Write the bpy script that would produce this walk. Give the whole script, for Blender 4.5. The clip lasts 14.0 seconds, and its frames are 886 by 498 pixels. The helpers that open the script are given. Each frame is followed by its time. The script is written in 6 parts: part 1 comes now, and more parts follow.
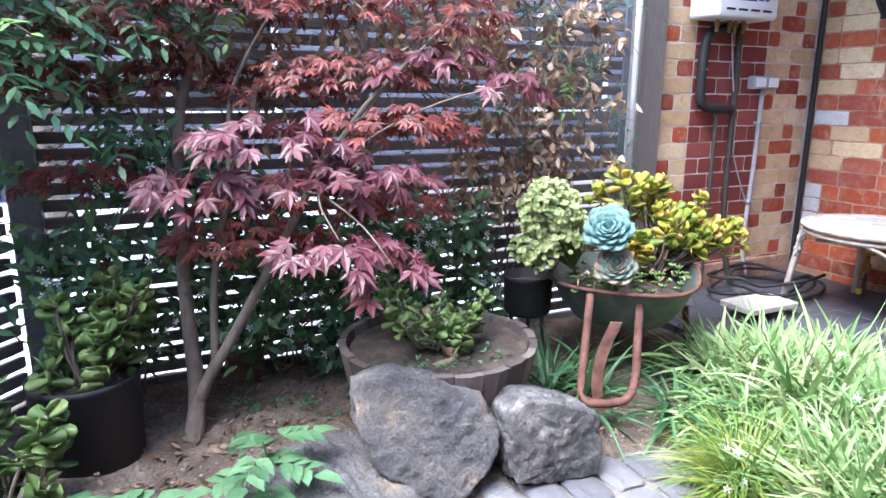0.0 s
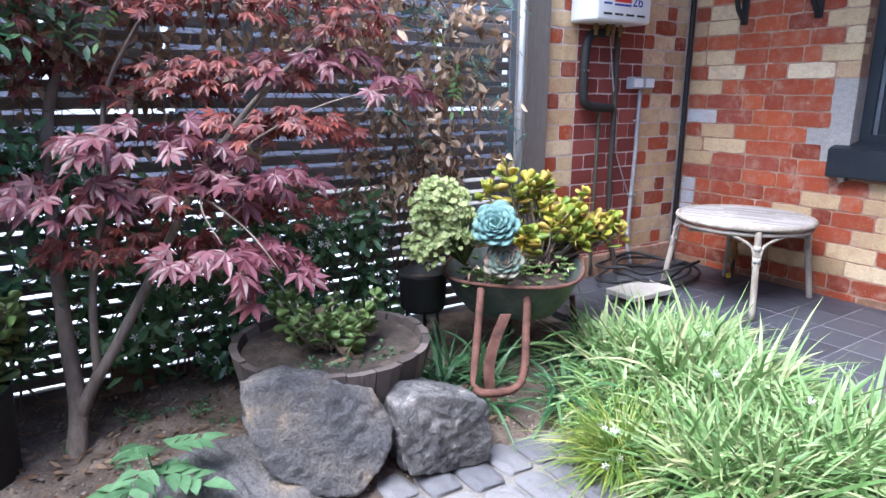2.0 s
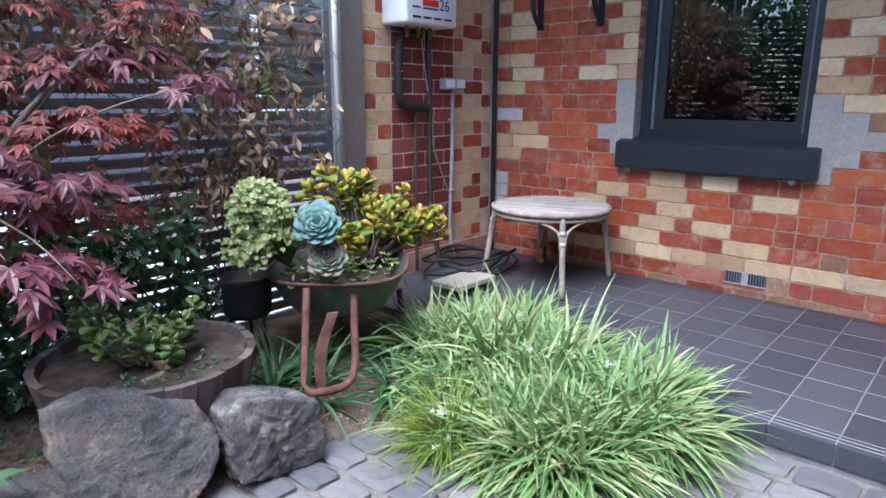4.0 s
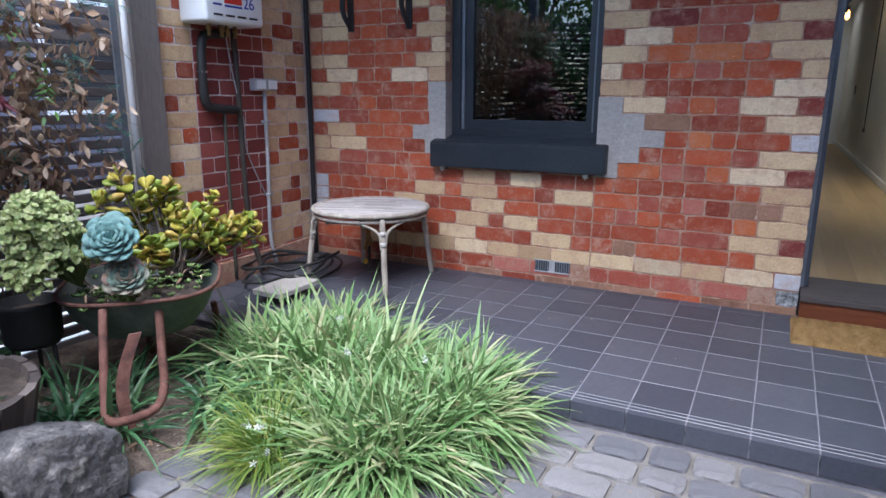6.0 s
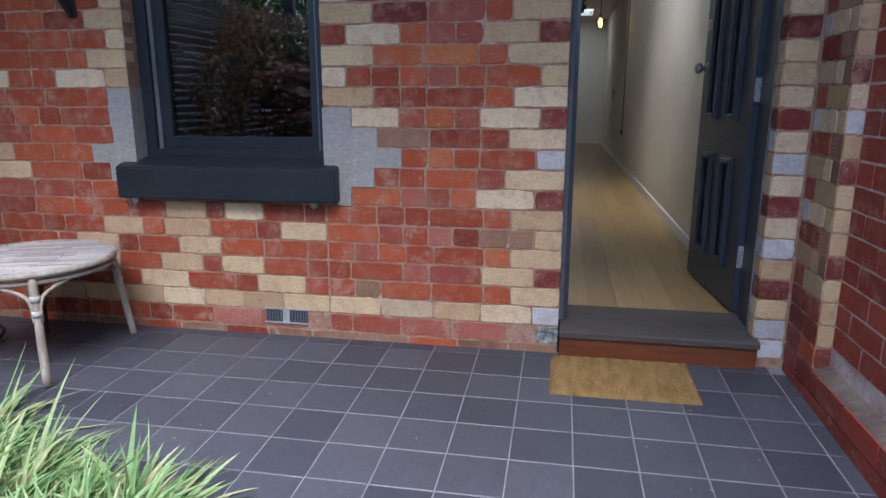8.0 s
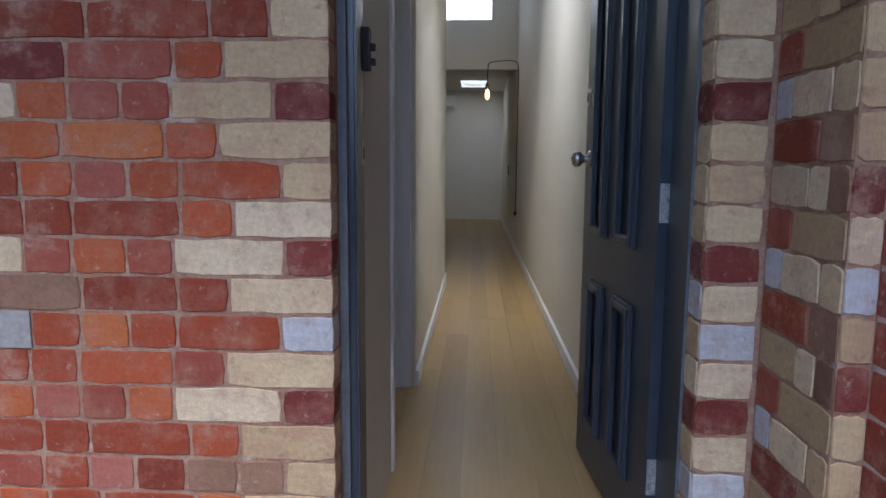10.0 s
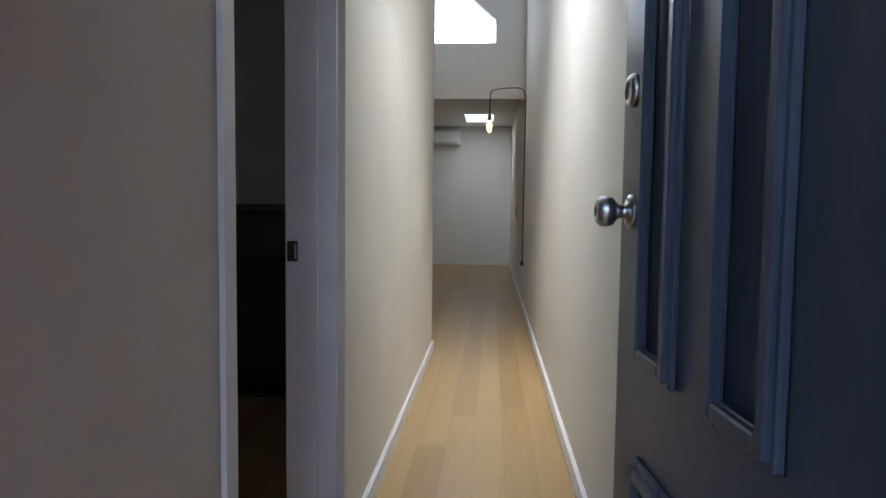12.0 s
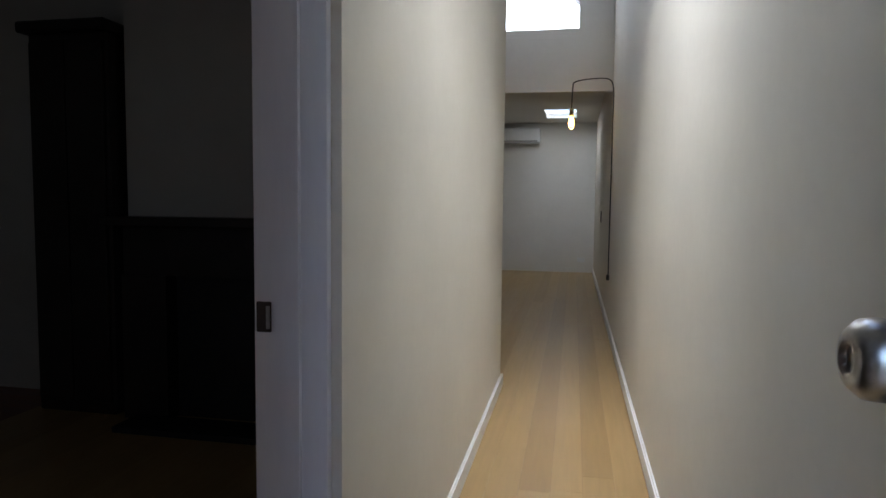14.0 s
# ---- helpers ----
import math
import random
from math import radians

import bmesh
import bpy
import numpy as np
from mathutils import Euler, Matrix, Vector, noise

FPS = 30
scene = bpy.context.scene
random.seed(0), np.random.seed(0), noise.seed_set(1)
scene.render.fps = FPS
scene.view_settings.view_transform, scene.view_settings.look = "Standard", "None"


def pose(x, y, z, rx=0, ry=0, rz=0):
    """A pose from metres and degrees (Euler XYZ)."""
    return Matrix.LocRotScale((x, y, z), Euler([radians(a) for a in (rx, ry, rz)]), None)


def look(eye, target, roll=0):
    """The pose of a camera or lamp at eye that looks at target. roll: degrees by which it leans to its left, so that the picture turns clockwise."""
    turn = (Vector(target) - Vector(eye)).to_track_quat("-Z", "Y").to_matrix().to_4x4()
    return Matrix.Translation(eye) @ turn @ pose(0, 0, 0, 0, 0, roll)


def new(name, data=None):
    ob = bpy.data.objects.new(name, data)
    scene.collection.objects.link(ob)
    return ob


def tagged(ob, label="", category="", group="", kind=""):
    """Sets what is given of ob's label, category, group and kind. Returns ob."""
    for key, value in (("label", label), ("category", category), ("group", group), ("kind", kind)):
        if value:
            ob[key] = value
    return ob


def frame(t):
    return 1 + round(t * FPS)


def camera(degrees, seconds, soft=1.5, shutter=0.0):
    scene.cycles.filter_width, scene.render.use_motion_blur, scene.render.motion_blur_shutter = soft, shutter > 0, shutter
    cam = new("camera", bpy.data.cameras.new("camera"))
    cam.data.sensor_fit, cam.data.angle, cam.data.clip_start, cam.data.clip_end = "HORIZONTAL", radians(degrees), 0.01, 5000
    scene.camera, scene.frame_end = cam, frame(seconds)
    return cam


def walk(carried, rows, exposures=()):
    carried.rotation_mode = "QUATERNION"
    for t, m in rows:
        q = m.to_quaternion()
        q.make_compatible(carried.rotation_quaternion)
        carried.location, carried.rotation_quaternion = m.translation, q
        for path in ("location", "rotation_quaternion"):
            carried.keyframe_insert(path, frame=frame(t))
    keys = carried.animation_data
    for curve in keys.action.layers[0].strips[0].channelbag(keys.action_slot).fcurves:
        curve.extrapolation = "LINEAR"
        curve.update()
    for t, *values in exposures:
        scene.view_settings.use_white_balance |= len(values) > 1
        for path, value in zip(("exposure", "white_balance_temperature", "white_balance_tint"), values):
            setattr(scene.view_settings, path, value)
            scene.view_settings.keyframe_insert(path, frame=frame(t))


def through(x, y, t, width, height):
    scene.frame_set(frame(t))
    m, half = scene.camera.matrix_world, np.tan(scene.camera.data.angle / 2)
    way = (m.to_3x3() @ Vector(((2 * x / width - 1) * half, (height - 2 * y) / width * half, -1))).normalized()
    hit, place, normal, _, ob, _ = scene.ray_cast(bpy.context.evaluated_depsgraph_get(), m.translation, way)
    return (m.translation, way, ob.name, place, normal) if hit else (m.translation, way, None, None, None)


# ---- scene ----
cam = camera(68.7, 14.0)
PATH = [
    (0, (-0.369, -3.671, 1.082), (-2.13, -2.84, 0.626), 0.3),
    (0.5, (-0.351, -3.644, 1.098), (-2.103, -2.799, 0.631), 0.4),
    (1, (-0.334, -3.633, 1.105), (-2.057, -2.735, 0.634), 0.4),
    (1.5, (-0.319, -3.627, 1.103), (-2.003, -2.654, 0.633), 0.4),
    (2, (-0.301, -3.626, 1.102), (-1.927, -2.558, 0.635), 0.4),
    (2.5, (-0.289, -3.626, 1.097), (-1.842, -2.455, 0.632), 0.4),
    (3, (-0.274, -3.623, 1.085), (-1.746, -2.349, 0.625), 0.3),
    (5.5, (-0.179, -3.585, 1.1), (-1.189, -1.921, 0.64), 0.2),
    (6, (-0.165, -3.565, 1.106), (-1.056, -1.834, 0.647), 0.2),
    (6.5, (-0.161, -3.526, 1.127), (-0.902, -1.726, 0.667), 0.2),
    (7, (-0.138, -3.378, 1.124), (-0.721, -1.521, 0.664), 0.1),
    (7.5, (-0.064, -3.076, 1.145), (-0.501, -1.179, 0.685), 0.0),
    (8, (-0.02, -2.762, 1.142), (-0.368, -0.845, 0.691), -0.0),
    (8.5, (0.014, -2.41, 1.159), (-0.198, -0.464, 0.747), 0.2),
    (9, (0.123, -2.059, 1.169), (0.015, -0.097, 0.797), 0.3),
    (9.2, (0.171, -1.914, 1.191), (0.067, 0.053, 0.843), 0.2),
    (11.3, (0.453, -0.618, 1.306), (0.355, 1.375, 1.164), 0.8),
    (11.5, (0.467, -0.481, 1.300), (0.353, 1.512, 1.165), 0.7),
    (12, (0.464, -0.240, 1.305), (0.318, 1.750, 1.171), 0.7),
    (12.5, (0.480, 0.007, 1.287), (0.299, 1.995, 1.159), 0.7),
    (13, (0.492, 0.353, 1.373), (0.261, 2.336, 1.249), 0.7),
    (13.5, (0.494, 0.455, 1.401), (0.178, 2.425, 1.269), 0.7),
    (14, (0.474, 0.482, 1.397), (0.081, 2.438, 1.252), 0.6),
]
EXPOSURES = [(t, s, k, 10) for t, s, k in ((0, 2.74, 5800), (1.5, 2.50, 5700), (3, 2.06, 5700), (5.5, 1.70, 5650), (6.5, 1.66, 5750), (8, 1.60, 5800), (8.5, 1.60, 5850), (9, 1.68, 5950), (9.6, 1.70, 5850), (11.3, 2.56, 5650), (12, 2.55, 5700), (13, 2.34, 5750), (14, 2.26, 5800))]
walk(cam, [(t, look(eye, target, roll)) for t, eye, target, roll in PATH], EXPOSURES)

# ---- world, sun, lights, exposure ----
world = bpy.data.worlds.new("overcast_sky")
scene.world = world
world.use_nodes = True
wn = world.node_tree
sky = wn.nodes.new("ShaderNodeTexSky")
sky.sky_type = "NISHITA"
sky.sun_disc = False
sky.sun_elevation, sky.sun_rotation = radians(63), radians(168)
sky.dust_density, sky.air_density = 1.5, 1.0
wn.nodes["Background"].inputs["Strength"].default_value = 0.15
wn.links.new(sky.outputs[0], wn.nodes["Background"].inputs["Color"])


def sun_lamp():
    d = bpy.data.lights.new("sun", "SUN")
    d.energy, d.angle, d.color = 1.9, radians(45), (1.0, 0.97, 0.94)
    o = new("sun", d)
    o.matrix_world = look((0.4, -8.9, 14.0), (-1.0, -2.0, 0.0))
    return o


sun_lamp()


def area_lamp(name, eye, target, w, h, power, color):
    d = bpy.data.lights.new(name, "AREA")
    d.shape, d.size, d.size_y, d.energy, d.color = "RECTANGLE", w, h, power, color
    o = new(name, d)
    o.matrix_world = look(eye, target)
    return o


# lamp added in an unseen skylight, aimed to wash the right hall wall
area_lamp("unseen_skylight_lamp", (0.54, 2.6, 2.86), (1.22, 2.6, 2.38), 0.36, 2.1, 2.35, (0.95, 0.97, 1.0))
area_lamp("window_glow", (-1.52, 0.27, 1.60), (-1.52, 3.0, 1.30), 0.75, 1.2, 0.26, (0.95, 0.97, 1.0))
area_lamp("clerestory_glow", (-0.35, 7.22, 3.42), (-0.35, 5.6, 2.4), 1.5, 0.45, 0.92, (0.98, 0.97, 0.95))
area_lamp("rear_skylight_glow", (0.24, 11.0, 2.83), (0.24, 11.0, 0.0), 0.46, 0.9, 1.0, (1.0, 0.95, 0.86))


# ---- materials ----
def material(name, colours, rough=0.7, scale=8.0, bump=0.2, metal=0.0, fine=60.0, spread=0.0, by="", detail=6.0, stretch=(1, 1, 1), spec=0.5, coords="Object", vary=0.17, smear=None):
    """colours: two or more base colours, mixed by a coarse noise (and by the piece, with by='object' or 'island')."""
    m = bpy.data.materials.new(name)
    m.use_nodes = True
    nt = m.node_tree
    N, L = nt.nodes, nt.links
    b = N["Principled BSDF"]
    tc, mp = N.new("ShaderNodeTexCoord"), N.new("ShaderNodeMapping")
    if coords == "World":
        tc, coords = N.new("ShaderNodeNewGeometry"), "Position"
    L.new(tc.outputs[coords], mp.inputs[0])
    mp.inputs["Scale"].default_value = stretch
    n1, n2 = N.new("ShaderNodeTexNoise"), N.new("ShaderNodeTexNoise")
    for n, sc in ((n1, scale), (n2, fine)):
        L.new(mp.outputs[0], n.inputs["Vector"])
        n.inputs["Scale"].default_value = sc
        n.inputs["Detail"].default_value = detail
        n.inputs["Roughness"].default_value = 0.62
    ramp = N.new("ShaderNodeValToRGB")
    els = ramp.color_ramp.elements
    k = len(colours)
    lo, hi = (0.32, 0.68) if not by else (0.0, 1.0)
    for i, c in enumerate(colours):
        p = lo + (hi - lo) * (i / (k - 1) if k > 1 else 0)
        e = els[i] if i < 2 else els.new(p)
        e.position = p
        e.color = (*c, 1)
    if by:
        info = N.new("ShaderNodeObjectInfo" if by == "object" else "ShaderNodeNewGeometry")
        src = info.outputs["Random" if by == "object" else "Random Per Island"]
        mx = N.new("ShaderNodeMath")
        mx.operation = "MULTIPLY_ADD"
        mx.inputs[1].default_value = 0.55
        L.new(n1.outputs[0], mx.inputs[0])
        ad = N.new("ShaderNodeMath")
        ad.operation = "SUBTRACT"
        ad.inputs[1].default_value = 0.275
        L.new(src, ad.inputs[0])
        L.new(ad.outputs[0], mx.inputs[2])
        L.new(mx.outputs[0], ramp.inputs[0])
    else:
        L.new(n1.outputs[0], ramp.inputs[0])
    hs = N.new("ShaderNodeHueSaturation")
    mr = N.new("ShaderNodeMapRange")
    mr.inputs["From Min"].default_value, mr.inputs["From Max"].default_value = 0.3, 0.7
    mr.inputs["To Min"].default_value, mr.inputs["To Max"].default_value = 1 - vary, 1 + vary
    L.new(n2.outputs[0], mr.inputs["Value"])
    L.new(mr.outputs[0], hs.inputs["Value"])
    L.new(ramp.outputs[0], hs.inputs["Color"])
    L.new(hs.outputs[0], b.inputs["Base Color"])
    if smear:
        geo = N.new("ShaderNodeNewGeometry")
        last = hs.outputs[0]
        # red wash, lime bloom and grime, each in patches of its own size
        for sc, lo_, hi_, amount, tint in ((11.0, 0.46, 0.68, 0.55, smear), (5.5, 0.57, 0.66, 0.32, (0.54, 0.38, 0.29)), (26.0, 0.56, 0.70, 0.40, (0.10, 0.05, 0.04)), (38.0, 0.60, 0.68, 0.38, (0.60, 0.52, 0.46))):
            n3, th, mix = N.new("ShaderNodeTexNoise"), N.new("ShaderNodeMapRange"), N.new("ShaderNodeMix")
            L.new(geo.outputs["Position"], n3.inputs["Vector"])
            n3.inputs["Scale"].default_value, n3.inputs["Detail"].default_value, n3.inputs["Roughness"].default_value = sc, 8.0, 0.7
            th.inputs["From Min"].default_value, th.inputs["From Max"].default_value = lo_, hi_
            th.inputs["To Max"].default_value = amount
            L.new(n3.outputs[0], th.inputs["Value"])
            mix.data_type = "RGBA"
            L.new(th.outputs[0], mix.inputs["Factor"])
            L.new(last, mix.inputs["A"])
            mix.inputs["B"].default_value = (*tint, 1)
            last = mix.outputs["Result"]
        L.new(last, b.inputs["Base Color"])
    b.inputs["Roughness"].default_value = rough
    b.inputs["Metallic"].default_value = metal
    b.inputs["Specular IOR Level"].default_value = spec
    rr = N.new("ShaderNodeMapRange")
    rr.inputs["To Min"].default_value, rr.inputs["To Max"].default_value = max(0.02, rough - 0.12), min(1, rough + 0.12)
    L.new(n1.outputs[0], rr.inputs["Value"])
    L.new(rr.outputs[0], b.inputs["Roughness"])
    if bump:
        bp = N.new("ShaderNodeBump")
        bp.inputs["Strength"].default_value = bump
        bp.inputs["Distance"].default_value = 0.01
        L.new(n2.outputs[0], bp.inputs["Height"])
        L.new(bp.outputs[0], b.inputs["Normal"])
    return m


def leafy(name, colours, rough=0.5, through=0.3):
    """A leaf that lets part of the light through."""
    m = material(name, colours, rough, 14, 0.0, by="island")
    N, L = m.node_tree.nodes, m.node_tree.links
    b = N["Principled BSDF"]
    tl, mx = N.new("ShaderNodeBsdfTranslucent"), N.new("ShaderNodeMixShader")
    L.new(b.inputs["Base Color"].links[0].from_socket, tl.inputs["Color"])
    mx.inputs[0].default_value = through
    L.new(b.outputs[0], mx.inputs[1])
    L.new(tl.outputs[0], mx.inputs[2])
    L.new(mx.outputs[0], N["Material Output"].inputs["Surface"])
    return m


def glass_material(name, tint, rough=0.0):
    m = bpy.data.materials.new(name)
    m.use_nodes = True
    b = m.node_tree.nodes["Principled BSDF"]
    b.inputs["Base Color"].default_value = (*tint, 1)
    b.inputs["Transmission Weight"].default_value = 1.0
    b.inputs["Roughness"].default_value = rough
    b.inputs["IOR"].default_value = 1.5
    return m


def glow(name, colour, power):
    m = bpy.data.materials.new(name)
    m.use_nodes = True
    b = m.node_tree.nodes["Principled BSDF"]
    b.inputs["Base Color"].default_value = (*colour, 1)
    b.inputs["Emission Color"].default_value = (*colour, 1)
    b.inputs["Emission Strength"].default_value = power
    return m


M = {}
BR = dict(rough=0.85, scale=9, bump=0.45, fine=70, by="object", smear=(0.43, 0.22, 0.155), detail=8.0, vary=0.13)
M["C"] = material("cream_brick", [(0.52, 0.35, 0.195), (0.66, 0.49, 0.285), (0.74, 0.585, 0.39)], **BR)
M["Y"] = material("ochre_brick", [(0.40, 0.27, 0.14), (0.50, 0.36, 0.20), (0.54, 0.42, 0.28)], **BR)
M["R"] = material("red_brick", [(0.20, 0.034, 0.016), (0.33, 0.058, 0.021), (0.45, 0.095, 0.033)], **BR)
M["D"] = material("dark_red_brick", [(0.15, 0.026, 0.022), (0.22, 0.040, 0.030)], **BR)
M["O"] = material("orange_brick", [(0.36, 0.072, 0.024), (0.44, 0.105, 0.034), (0.52, 0.16, 0.052)], **BR)
M["P"] = material("pink_brick", [(0.25, 0.050, 0.030), (0.34, 0.076, 0.046), (0.41, 0.135, 0.10)], **BR)
M["B"] = material("brown_brick", [(0.20, 0.10, 0.06), (0.32, 0.18, 0.11)], **BR)
M["W"] = material("whitewashed_brick", [(0.50, 0.50, 0.52), (0.66, 0.66, 0.68)], **BR)
M["K"] = material("charred_brick", [(0.03, 0.035, 0.035), (0.45, 0.46, 0.46)], rough=0.85, scale=30, bump=0.4)
M["G"] = material("cement_render", [(0.33, 0.30, 0.28), (0.42, 0.39, 0.36)], 0.9, 6, 0.25)
M["mortar"] = material("lime_mortar", [(0.31, 0.14, 0.095), (0.43, 0.28, 0.20), (0.35, 0.18, 0.12), (0.54, 0.42, 0.33)], 0.95, 7, 0.6, fine=120)
M["mortar_red"] = material("tuckpointed_mortar", [(0.46, 0.33, 0.29), (0.60, 0.51, 0.47), (0.70, 0.63, 0.59)], 0.95, 9, 0.4)
M["dusty"] = material("dusty_ledge_mortar", [(0.12, 0.088, 0.076), (0.17, 0.13, 0.112), (0.24, 0.185, 0.16)], 0.95, 9, 0.4)
M["red_wall"] = material("painted_red_brick", [(0.24, 0.036, 0.023), (0.32, 0.046, 0.028), (0.38, 0.066, 0.038)], rough=0.7, scale=6, bump=0.25, by="object", smear=(0.36, 0.14, 0.10))
M["red_left"] = material("worn_red_brick", [(0.17, 0.034, 0.03), (0.24, 0.05, 0.04), (0.30, 0.075, 0.06)], rough=0.75, scale=6, bump=0.25, by="object")
M["tile"] = material("slate_grey_tile", [(0.048, 0.052, 0.068), (0.060, 0.064, 0.082), (0.076, 0.079, 0.098)], rough=0.45, scale=5, bump=0.08, by="object")
M["grout"] = material("pale_grout", [(0.20, 0.195, 0.22), (0.29, 0.28, 0.31)], 0.9, 10, 0.2)
M["paver"] = material("bluestone_paver", [(0.12, 0.12, 0.135), (0.18, 0.176, 0.19), (0.26, 0.248, 0.25)], rough=0.8, scale=9, bump=0.7, by="object", fine=45, vary=0.3)
M["soil"] = material("dry_garden_soil", [(0.070, 0.050, 0.040), (0.135, 0.100, 0.078), (0.22, 0.172, 0.138)], 0.95, 9, 1.0, fine=80, vary=0.4)
M["potting"] = material("dark_potting_soil", [(0.030, 0.022, 0.017), (0.062, 0.046, 0.036), (0.11, 0.084, 0.066)], 0.95, 14, 1.0, fine=90, vary=0.35)
M["sand"] = material("paving_sand", [(0.14, 0.125, 0.115), (0.24, 0.22, 0.20)], 0.95, 10, 0.8, fine=90)
M["concrete"] = material("pale_concrete", [(0.58, 0.58, 0.58), (0.72, 0.72, 0.71)], 0.9, 2, 0.2)
M["lilac_wall"] = material("lilac_grey_render", [(0.10, 0.10, 0.13), (0.14, 0.14, 0.175)], 0.9, 2, 0.2)
M["charcoal"] = material("charcoal_paint", [(0.014, 0.018, 0.025), (0.022, 0.028, 0.037)], 0.45, 6, 0.1)
M["door_paint"] = material("dark_blue_grey_paint", [(0.036, 0.045, 0.063), (0.052, 0.063, 0.086)], 0.33, 5, 0.06, stretch=(1, 1, 0.25))
M["slat"] = material("weathered_fence_slat", [(0.085, 0.073, 0.072), (0.15, 0.132, 0.130), (0.21, 0.188, 0.186)], rough=0.85, scale=6, bump=0.4, by="object", stretch=(1, 0.15, 1))
M["post"] = material("blue_grey_post_paint", [(0.10, 0.115, 0.135), (0.15, 0.165, 0.19)], 0.6, 6, 0.2)
M["taupe"] = material("taupe_painted_timber", [(0.15, 0.13, 0.12), (0.20, 0.175, 0.16)], 0.7, 4, 0.2, stretch=(1, 1, 0.2))
M["white_metal"] = material("white_enamel", [(0.74, 0.76, 0.78), (0.82, 0.83, 0.84)], 0.35, 4, 0.03, vary=0.015)
M["black"] = material("black_rubber", [(0.010, 0.010, 0.011), (0.02, 0.02, 0.022)], 0.65, 10, 0.2)
M["grey_plastic"] = material("grey_conduit", [(0.33, 0.33, 0.34), (0.45, 0.45, 0.45)], 0.5, 8, 0.05)
M["dark_pipe"] = material("dark_old_pipe", [(0.035, 0.028, 0.024), (0.07, 0.055, 0.045)], 0.7, 12, 0.3)
M["copper"] = material("verdigris_pipe", [(0.07, 0.085, 0.07), (0.12, 0.10, 0.07)], 0.6, 14, 0.2, metal=0.4)
M["brass"] = material("aged_brass", [(0.20, 0.14, 0.05), (0.34, 0.24, 0.10)], 0.4, 20, 0.1, metal=0.8)
M["steel"] = material("brushed_steel", [(0.42, 0.405, 0.39), (0.54, 0.53, 0.51)], 0.33, 30, 0.02, metal=1.0)
M["rust"] = material("rusty_iron", [(0.06, 0.026, 0.02), (0.12, 0.05, 0.036), (0.17, 0.08, 0.06)], 0.85, 18, 0.5)
M["green_metal"] = material("worn_green_enamel", [(0.04, 0.052, 0.045), (0.075, 0.09, 0.08), (0.14, 0.135, 0.12)], 0.55, 9, 0.2)
M["oak"] = material("weathered_barrel_oak", [(0.050, 0.039, 0.036), (0.098, 0.078, 0.070), (0.16, 0.130, 0.118)], rough=0.85, scale=7, bump=0.5, by="object", stretch=(1, 1, 0.2))
M["rattan"] = material("weathered_rattan", [(0.26, 0.22, 0.18), (0.38, 0.33, 0.28), (0.48, 0.43, 0.38)], 0.75, 14, 0.4, stretch=(1, 1, 0.3))
M["rattan_strip"] = material("grey_rattan_strip", [(0.28, 0.25, 0.235), (0.40, 0.37, 0.35), (0.50, 0.47, 0.45)], rough=0.75, scale=12, bump=0.4, by="object", stretch=(0.3, 1, 1))
M["basalt"] = material("vesicular_basalt", [(0.048, 0.046, 0.048), (0.095, 0.090, 0.092), (0.15, 0.142, 0.140), (0.26, 0.238, 0.222)], 0.92, 14, 1.0, fine=95, vary=0.38)
M["basalt_tan"] = material("lichen_basalt", [(0.056, 0.054, 0.058), (0.095, 0.091, 0.096), (0.125, 0.118, 0.120), (0.16, 0.145, 0.135), (0.31, 0.235, 0.16)], 0.92, 4.5, 1.0, fine=95, vary=0.38)
M["plaster"] = material("cream_plaster", [(0.66, 0.62, 0.53), (0.71, 0.67, 0.58)], 0.75, 1.5, 0.04, fine=25, vary=0.015)
M["plaster_white"] = material("white_plaster", [(0.74, 0.73, 0.70), (0.79, 0.78, 0.75)], 0.8, 1.5, 0.04, fine=25, vary=0.015)
M["trim"] = material("white_gloss_trim", [(0.74, 0.76, 0.79), (0.82, 0.83, 0.85)], 0.4, 4, 0.05, stretch=(1, 1, 0.2), vary=0.015)
M["plank"] = material("honey_oak_plank", [(0.315, 0.200, 0.078), (0.35, 0.228, 0.090), (0.38, 0.250, 0.103), (0.405, 0.272, 0.116)], rough=0.36, scale=5.0, bump=0.0, fine=45, by="object", detail=3.0, stretch=(1, 0.05, 1), coords="World", vary=0.06)
M["hinge"] = material("worn_galvanised_hinge", [(0.16, 0.17, 0.18), (0.50, 0.50, 0.50), (0.30, 0.30, 0.31)], 0.45, 45, 0.2, metal=0.35)
M["jarrah"] = material("red_stained_timber", [(0.12, 0.035, 0.016), (0.22, 0.07, 0.028)], 0.4, 6, 0.15, stretch=(0.2, 1, 1))
M["threshold"] = material("worn_grey_sill", [(0.05, 0.043, 0.04), (0.10, 0.085, 0.078)], 0.7, 6, 0.3, stretch=(0.2, 1, 1))
M["coir"] = material("coir_mat", [(0.20, 0.115, 0.035), (0.30, 0.18, 0.06), (0.36, 0.23, 0.09)], 0.95, 25, 1.0, fine=180, stretch=(1, 0.3, 1))
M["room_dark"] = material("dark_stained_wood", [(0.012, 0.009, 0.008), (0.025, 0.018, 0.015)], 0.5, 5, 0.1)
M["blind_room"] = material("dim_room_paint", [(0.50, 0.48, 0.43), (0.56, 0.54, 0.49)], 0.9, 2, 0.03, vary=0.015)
# dark tint added to keep the room behind dim; high IOR strengthens reflections
M["tinted"] = glass_material("room_dimming_glass", (0.10, 0.11, 0.12))
M["tinted"].node_tree.nodes["Principled BSDF"].inputs["IOR"].default_value = 1.95
